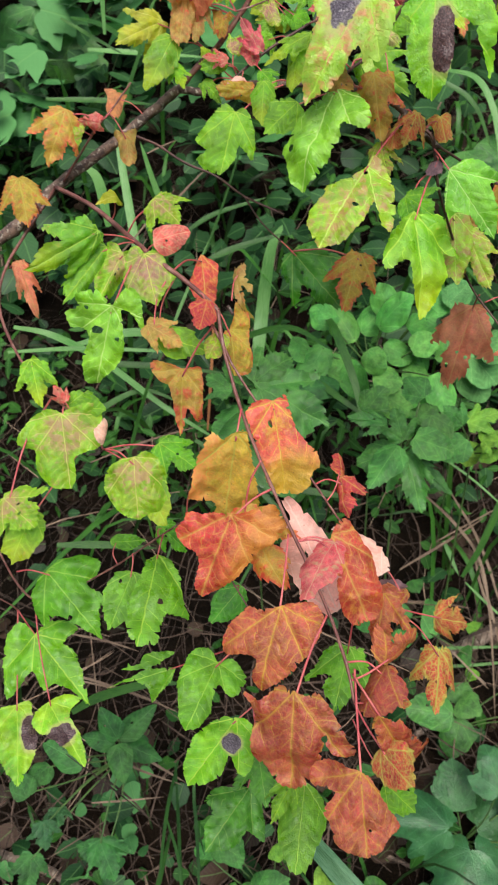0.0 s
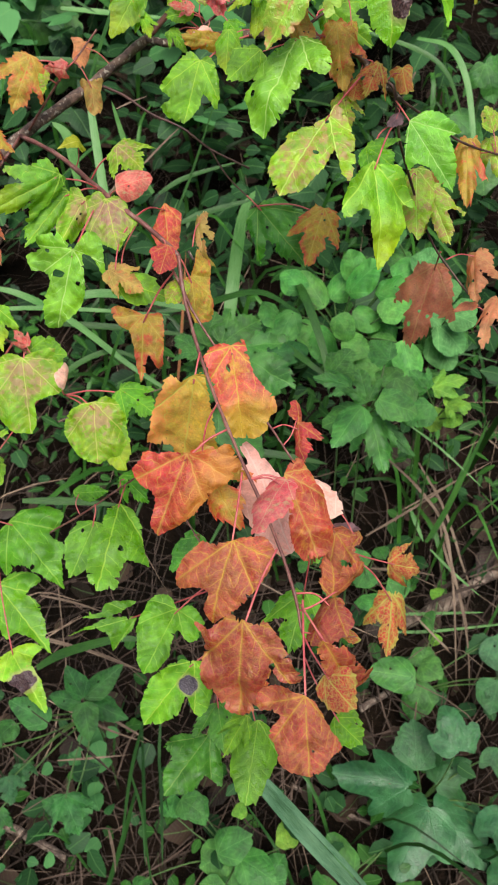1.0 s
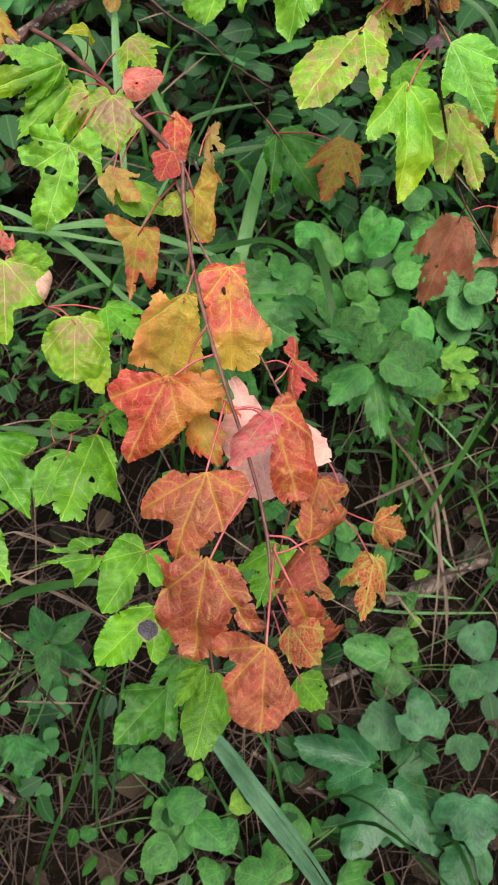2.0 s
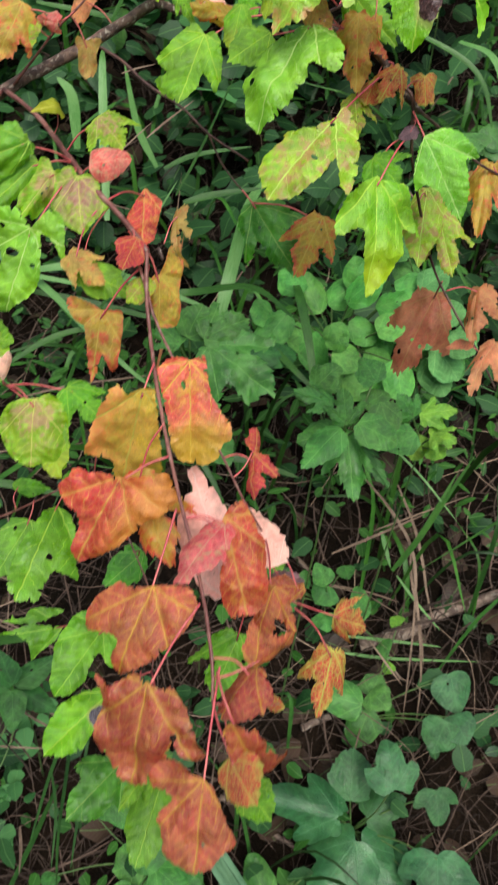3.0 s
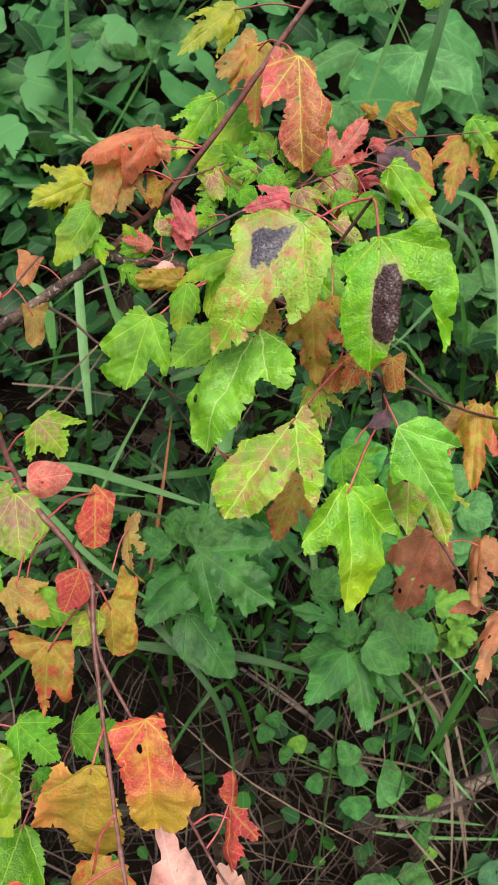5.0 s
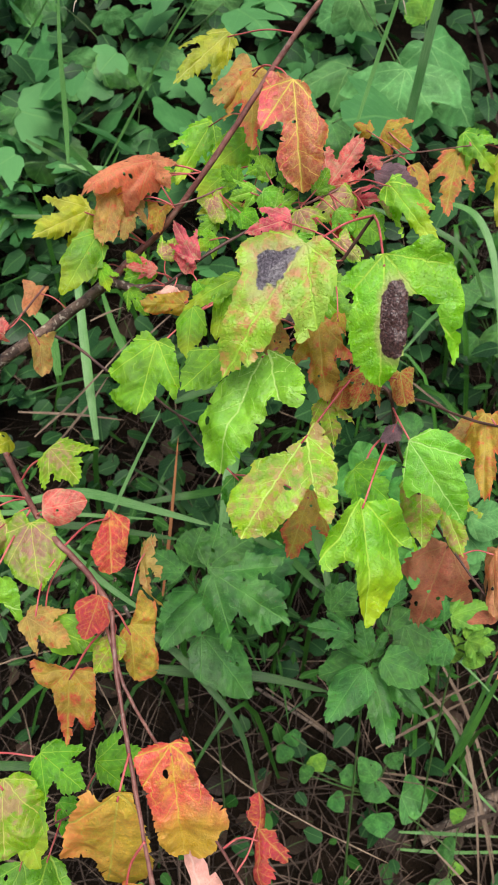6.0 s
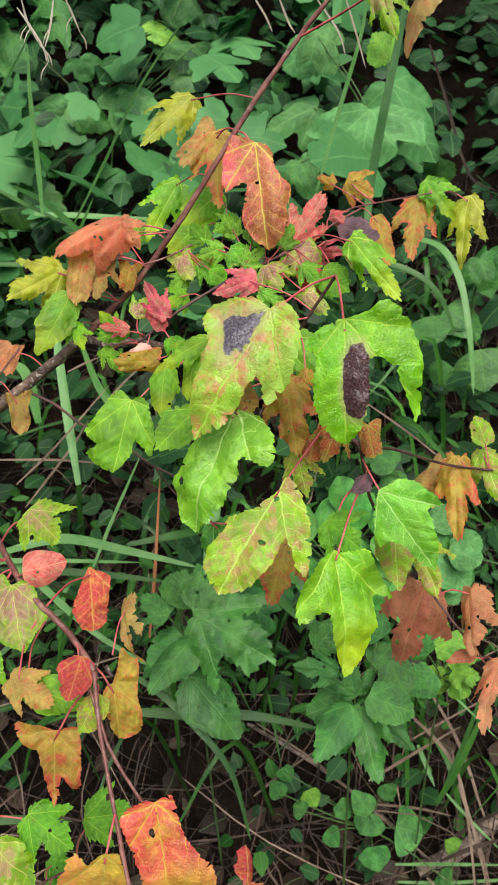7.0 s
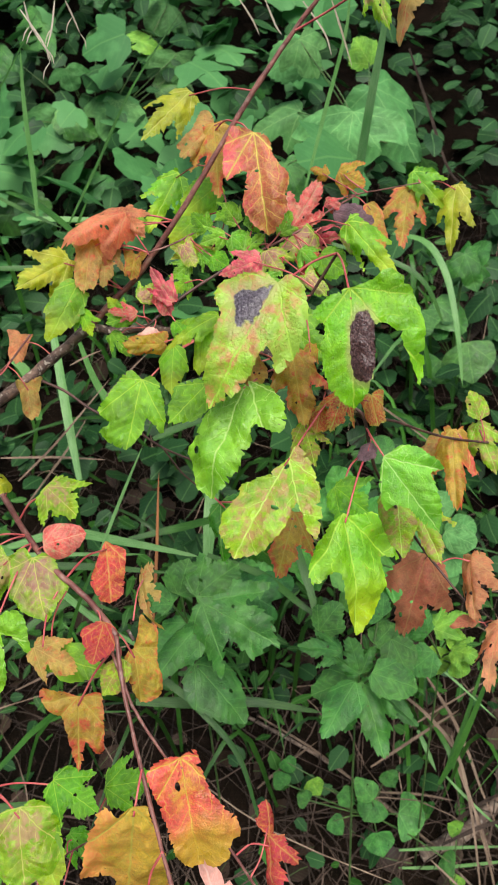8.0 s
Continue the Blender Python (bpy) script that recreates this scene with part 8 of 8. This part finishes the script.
grass(clump_b, [(-0.138, 1.019, 0.994), (-0.167, 1.03, 1.04), (-0.189, 1.048, 1.113)], 0.0103, GRASS_PALE)
grass(clump_b, [(-0.226, 0.955, 1.029), (-0.235, 0.973, 1.085), (-0.254, 0.974, 1.107)], 0.0148, GRASS_PALE)
grass(clump_b, [(-0.099, 0.966, 0.982), (-0.074, 0.992, 1.036), (-0.04, 1.024, 1.123)], 0.0041, GRASS)
grass(clump_b, [(-0.139, 1.066, 0.975), (-0.096, 1.081, 0.995), (-0.019, 1.096, 1.013)], 0.0090, GRASS)
grass(clump_b, [(-0.107, 1.054, 0.934), (-0.064, 1.066, 0.947), (0.006, 1.079, 0.963)], 0.0125, GRASS)
grass(clump_b, [(-0.343, 0.799, 0.923), (-0.263, 0.828, 0.911), (-0.192, 0.845, 0.899), (-0.095, 0.86, 0.885)], 0.0071, GRASS_PALE)
grass(clump_b, [(-0.354, 0.858, 0.927), (-0.307, 0.869, 0.908), (-0.228, 0.829, 0.891), (-0.138, 0.772, 0.857), (-0.066, 0.756, 0.813)], 0.0102, GRASS_PALE)
grass(clump_b, [(-0.232, 0.563, 0.81), (-0.178, 0.576, 0.799), (-0.122, 0.584, 0.787)], 0.0094, GRASS)
grass(clump_b, [(-0.187, 0.704, 0.788), (-0.169, 0.733, 0.849), (-0.141, 0.753, 0.921), (-0.113, 0.786, 0.965)], 0.0051, GRASS)
grass(clump_b, [(-0.231, 0.477, 0.608), (-0.195, 0.488, 0.627), (-0.131, 0.495, 0.649), (-0.098, 0.499, 0.645)], 0.0116, GRASS)
clump_c = thing("grass_clump", "tuft of striped and dark grass blades on the slope", "grass", (0.05, 0.62, ground_z(0.05, 0.62)))
for lean in range(4):
    # a sheaf of folded, white-striped blades
    a = 0.0042 * (lean - 1.5)
    dip = 0.002 * (lean % 3)
    run = [(0.018 + a * 0.5, 0.437 + a * 0.4, 0.484 - dip), (0.052 + a * 0.8, 0.405 + a * 0.7, 0.490 - dip), (0.108 + a, 0.347 + a, 0.493 - dip), (0.162 + a * 0.9, 0.289 + a * 0.9, 0.504 - dip), (0.208 + a * 0.5, 0.234 + a * 0.5, 0.510 - dip)]
    grass(clump_c, run, 0.0074, STRIPED, fold=0.5)
    grass(clump_c, [(x + 0.001, y + 0.0008, z + 0.0014) for x, y, z in run], 0.0007, GRASS_LIGHT, fold=0.1)
grass(clump_c, [(-0.153, 0.498, 0.257), (-0.154, 0.42, 0.278), (-0.158, 0.335, 0.301), (-0.152, 0.26, 0.33)], 0.0073, GRASS_SHADED)
grass(clump_c, [(-0.154, 0.585, 0.303), (-0.134, 0.493, 0.307), (-0.115, 0.407, 0.319), (-0.089, 0.33, 0.339)], 0.0053, GRASS_SHADED)
grass(clump_c, [(-0.135, 0.546, 0.383), (-0.136, 0.457, 0.394), (-0.128, 0.356, 0.404)], 0.0052, GRASS_SHADED)
grass(clump_c, [(-0.136, 0.457, 0.394), (-0.111, 0.405, 0.399), (-0.095, 0.341, 0.393)], 0.0041, GRASS_SHADED)
grass(clump_c, [(-0.107, 0.502, 0.354), (-0.096, 0.449, 0.35), (-0.081, 0.36, 0.344)], 0.0053, GRASS_SHADED)
grass(clump_c, [(-0.118, 0.58, 0.351), (-0.109, 0.501, 0.329), (-0.086, 0.438, 0.328)], 0.0048, GRASS_SHADED)
clump_d = thing("grass_clump", "narrow grass blades beside dry stalks", "grass", (0.45, 0.95, ground_z(0.45, 0.95)))
grass(clump_d, [(0.282, 0.771, 0.546), (0.312, 0.795, 0.606), (0.359, 0.846, 0.728)], 0.0089, GRASS)
grass(clump_d, [(0.273, 0.89, 0.502), (0.295, 0.841, 0.472)], 0.0079, GRASS_PALE)
grass(clump_d, [(0.299, 0.81, 0.514), (0.326, 0.846, 0.567), (0.359, 0.895, 0.652)], 0.0074, GRASS)
grass(clump_d, [(0.314, 0.864, 0.43), (0.348, 0.829, 0.416), (0.391, 0.789, 0.402)], 0.0047, GRASS_PALE)
grass(clump_d, [(0.254, 0.897, 0.675), (0.3, 0.869, 0.654), (0.363, 0.819, 0.619)], 0.0038, GRASS_PALE)
grass(clump_d, [(0.245, 0.804, 0.274), (0.331, 0.801, 0.287), (0.475, 0.798, 0.327)], 0.0056, GRASS_PALE)
grass(clump_d, [(0.119, 1.235, 1.23), (0.148, 1.256, 1.327), (0.175, 1.267, 1.417), (0.181, 1.27, 1.466)], 0.0059, GRASS_PALE)
clump_e = thing("dry_stalks", "dry tan straw stalks leaning over the bank", "dry grass", (0.4, 0.85, ground_z(0.4, 0.85)))
grass(clump_e, [(0.024, 0.958, 0.446), (0.121, 0.932, 0.386), (0.248, 0.859, 0.324), (0.356, 0.791, 0.281)], 0.0041, STRAW)
grass(clump_e, [(0.293, 0.975, 0.532), (0.331, 0.935, 0.483), (0.356, 0.899, 0.437), (0.371, 0.86, 0.403), (0.394, 0.819, 0.361)], 0.0054, STRAW)
grass(clump_e, [(0.33, 0.909, 0.464), (0.342, 0.873, 0.417), (0.368, 0.816, 0.365), (0.38, 0.768, 0.331)], 0.0047, STRAW)
grass(clump_e, [(0.267, 0.924, 0.464), (0.324, 0.946, 0.489), (0.418, 0.976, 0.537)], 0.0033, STRAW)
grass(clump_e, [(0.212, 0.881, 0.357), (0.282, 0.875, 0.361), (0.333, 0.864, 0.363)], 0.0041, STRAW)
grass(clump_e, [(0.244, 0.808, 0.318), (0.328, 0.807, 0.329), (0.409, 0.802, 0.344)], 0.0055, GRASS_PALE)
grass(clump_e, [(0.019, 0.894, 0.343), (0.065, 0.926, 0.36), (0.121, 0.958, 0.38)], 0.0049, STRAW)
grass(clump_e, [(0.313, 0.828, 0.338), (0.362, 0.843, 0.379), (0.409, 0.849, 0.418)], 0.0068, SHADED_STRAW)
grass(clump_e, [(0.221, 0.867, 0.632), (0.275, 0.869, 0.571), (0.323, 0.841, 0.511), (0.341, 0.778, 0.433), (0.354, 0.685, 0.293)], 0.0052, STRAW)
grass(clump_e, [(0.198, 0.839, 0.484), (0.271, 0.866, 0.523), (0.328, 0.873, 0.574)], 0.0046, STRAW)
grass(clump_e, [(0.302, 0.78, 0.386), (0.356, 0.793, 0.409), (0.399, 0.797, 0.426)], 0.0067, SHADED_STRAW)
grass(clump_e, [(0.279, 0.75, 0.396), (0.318, 0.736, 0.356), (0.346, 0.724, 0.329)], 0.0033, STRAW)
grass(clump_e, [(0.326, 0.873, 0.487), (0.356, 0.804, 0.402), (0.377, 0.751, 0.325), (0.384, 0.693, 0.248)], 0.0040, STRAW)
grass(clump_e, [(-0.35, 0.662, 0.422), (-0.274, 0.664, 0.391), (-0.176, 0.653, 0.351)], 0.0038, STRAW)
grass(clump_e, [(-0.253, 0.602, 0.341), (-0.197, 0.583, 0.313), (-0.136, 0.563, 0.287)], 0.0051, STRAW)
grass(clump_e, [(-0.244, 0.527, 0.355), (-0.208, 0.511, 0.335), (-0.175, 0.491, 0.315)], 0.0037, SHADED_STRAW)
grass(clump_e, [(-0.261, 0.481, 0.502), (-0.19, 0.446, 0.483), (-0.122, 0.406, 0.47)], 0.0022, SHADED_STRAW)
grass(clump_e, [(-0.281, 0.614, 0.469), (-0.209, 0.614, 0.445), (-0.137, 0.601, 0.418)], 0.0037, STRAW)
grass(clump_e, [(-0.241, 0.542, 0.41), (-0.188, 0.527, 0.386), (-0.126, 0.518, 0.367)], 0.0037, STRAW)
grass(clump_e, [(-0.254, 0.487, 0.361), (-0.203, 0.489, 0.37), (-0.149, 0.501, 0.363)], 0.0031, STRAW)
grass(clump_e, [(-0.156, 0.391, 0.37), (-0.142, 0.361, 0.377), (-0.13, 0.329, 0.395)], 0.0046, STRAW)
grass(clump_e, [(-0.301, 0.666, 0.511), (-0.253, 0.668, 0.495), (-0.203, 0.665, 0.476)], 0.0037, STRAW)
grass(clump_e, [(-0.1, 0.859, 0.752), (-0.097, 0.928, 0.82), (-0.094, 1.004, 0.912)], 0.0048, REED)
grass(clump_e, [(-0.256, 0.915, 0.962), (-0.211, 0.958, 0.993), (-0.137, 1.002, 1.063)], 0.0035, STRAW)
grass(clump_e, [(-0.295, 0.964, 0.966), (-0.228, 0.986, 0.951), (-0.164, 1, 0.936)], 0.0037, STRAW)
grass(clump_e, [(0.179, 0.992, 1.038), (0.233, 0.986, 0.998), (0.292, 0.979, 0.949)], 0.0030, STRAW)
grass(clump_e, [(0.31, 1.653, 1.361), (0.344, 1.636, 1.273), (0.391, 1.604, 1.155), (0.441, 1.586, 1.128)], 0.0061, SHADED_STRAW)
grass(clump_e, [(-0.133, 0.842, 1.16), (-0.117, 0.851, 1.165), (-0.1, 0.859, 1.169)], 0.0024, STRAW)
grass(clump_e, [(-0.143, 0.983, 1.045), (-0.118, 0.995, 1.067), (-0.087, 1.009, 1.092)], 0.0033, STRAW)
grass(clump_e, [(0.266, 1.385, 1.068), (0.24, 1.367, 1.017)], 0.0039, STRAW)
grass(clump_e, [(-0.229, 0.709, 0.812), (-0.167, 0.739, 0.822), (-0.08, 0.768, 0.833)], 0.0031, STRAW)
grass(clump_e, [(-0.285, 0.98, 0.874), (-0.224, 1.03, 0.938), (-0.197, 1.052, 0.973)], 0.0037, STRAW)
seeds = thing("grass_seed_heads", "pale drooping seed heads of tall grass", "grass", (-0.1, 1.0, ground_z(-0.1, 1.0)))
grass(seeds, [(-0.111, 0.831, 1.484), (-0.102, 0.829, 1.47), (-0.094, 0.825, 1.457), (-0.092, 0.824, 1.445)], 0.0018, SEED, fold=0.6)
grass(seeds, [(-0.102, 0.829, 1.47), (-0.106, 0.827, 1.465), (-0.109, 0.825, 1.459)], 0.0013, SEED, fold=0.6)
grass(seeds, [(-0.094, 0.825, 1.457), (-0.092, 0.825, 1.451), (-0.091, 0.825, 1.445)], 0.0013, SEED, fold=0.6)
grass(seeds, [(-0.092, 0.824, 1.445), (-0.097, 0.822, 1.439), (-0.099, 0.821, 1.433)], 0.0013, SEED, fold=0.6)
grass(seeds, [(-0.084, 0.841, 1.488), (-0.088, 0.833, 1.469), (-0.093, 0.825, 1.455)], 0.0018, SEED, fold=0.6)
grass(seeds, [(-0.088, 0.833, 1.469), (-0.092, 0.831, 1.464), (-0.095, 0.83, 1.458)], 0.0013, SEED, fold=0.6)
grass(seeds, [(-0.093, 0.825, 1.455), (-0.09, 0.826, 1.449), (-0.089, 0.825, 1.443)], 0.0013, SEED, fold=0.6)
grass(seeds, [(-0.107, 0.833, 1.489), (-0.105, 0.833, 1.472), (-0.096, 0.824, 1.459)], 0.0018, SEED, fold=0.6)
grass(seeds, [(-0.105, 0.833, 1.472), (-0.11, 0.831, 1.467), (-0.113, 0.829, 1.461)], 0.0013, SEED, fold=0.6)
grass(seeds, [(-0.096, 0.824, 1.459), (-0.093, 0.825, 1.453), (-0.093, 0.824, 1.447)], 0.0013, SEED, fold=0.6)
grass(seeds, [(-0.081, 0.862, 1.487), (-0.077, 0.863, 1.475), (-0.073, 0.863, 1.462)], 0.0019, SEED, fold=0.6)
grass(seeds, [(-0.077, 0.863, 1.475), (-0.082, 0.861, 1.469), (-0.084, 0.86, 1.463)], 0.0013, SEED, fold=0.6)
grass(seeds, [(-0.073, 0.863, 1.462), (-0.07, 0.864, 1.456), (-0.07, 0.863, 1.45)], 0.0013, SEED, fold=0.6)
grass(seeds, [(0.074, 1.17, 1.47), (0.086, 1.169, 1.441), (0.094, 1.168, 1.429)], 0.0026, SEED, fold=0.6)
grass(seeds, [(0.119, 1.121, 1.465), (0.143, 1.118, 1.432), (0.151, 1.116, 1.409)], 0.0025, SEED, fold=0.6)
grass(seeds, [(0.149, 1.071, 1.466), (0.16, 1.068, 1.435), (0.171, 1.064, 1.402)], 0.0024, SEED, fold=0.6)
grass(seeds, [(0.041, 1.218, 1.469), (0.057, 1.218, 1.444), (0.065, 1.217, 1.427)], 0.0027, SEED, fold=0.6)


def stick(label, points, thick):
    # a dead stick on the litter, knobbly and tapered
    points = [Vector((x, y, ground_z(x, y) + 0.014 + thick)) for x, y in points]
    foot = points[0]
    tagged(mesh_object("fallen_stick", tube([p - foot for p in points], thick, thick * 0.7, 9, 6, 0.35, len(label)), STICK), label, "stick").location = foot



stick("weathered grey-brown stick lying across the litter", [(0.281, 0.819), (0.348, 0.844), (0.416, 0.883), (0.516, 0.921)], 0.0122)
stick("split brown stick lying on the straw", [(-0.486, 0.511), (-0.425, 0.499), (-0.354, 0.482), (-0.274, 0.451)], 0.0087)
stick("thin dead twig lying in the straw", [(0.2, 0.681), (0.256, 0.715), (0.313, 0.744)], 0.0060)
stick("thin bent dead twig among the herbs", [(0.003, 0.995), (0.119, 0.945), (0.245, 0.874), (0.36, 0.787)], 0.0029)
stick("lichen-spotted dead twig under the herbs", [(0.086, 0.568), (0.153, 0.543), (0.227, 0.515)], 0.0042)
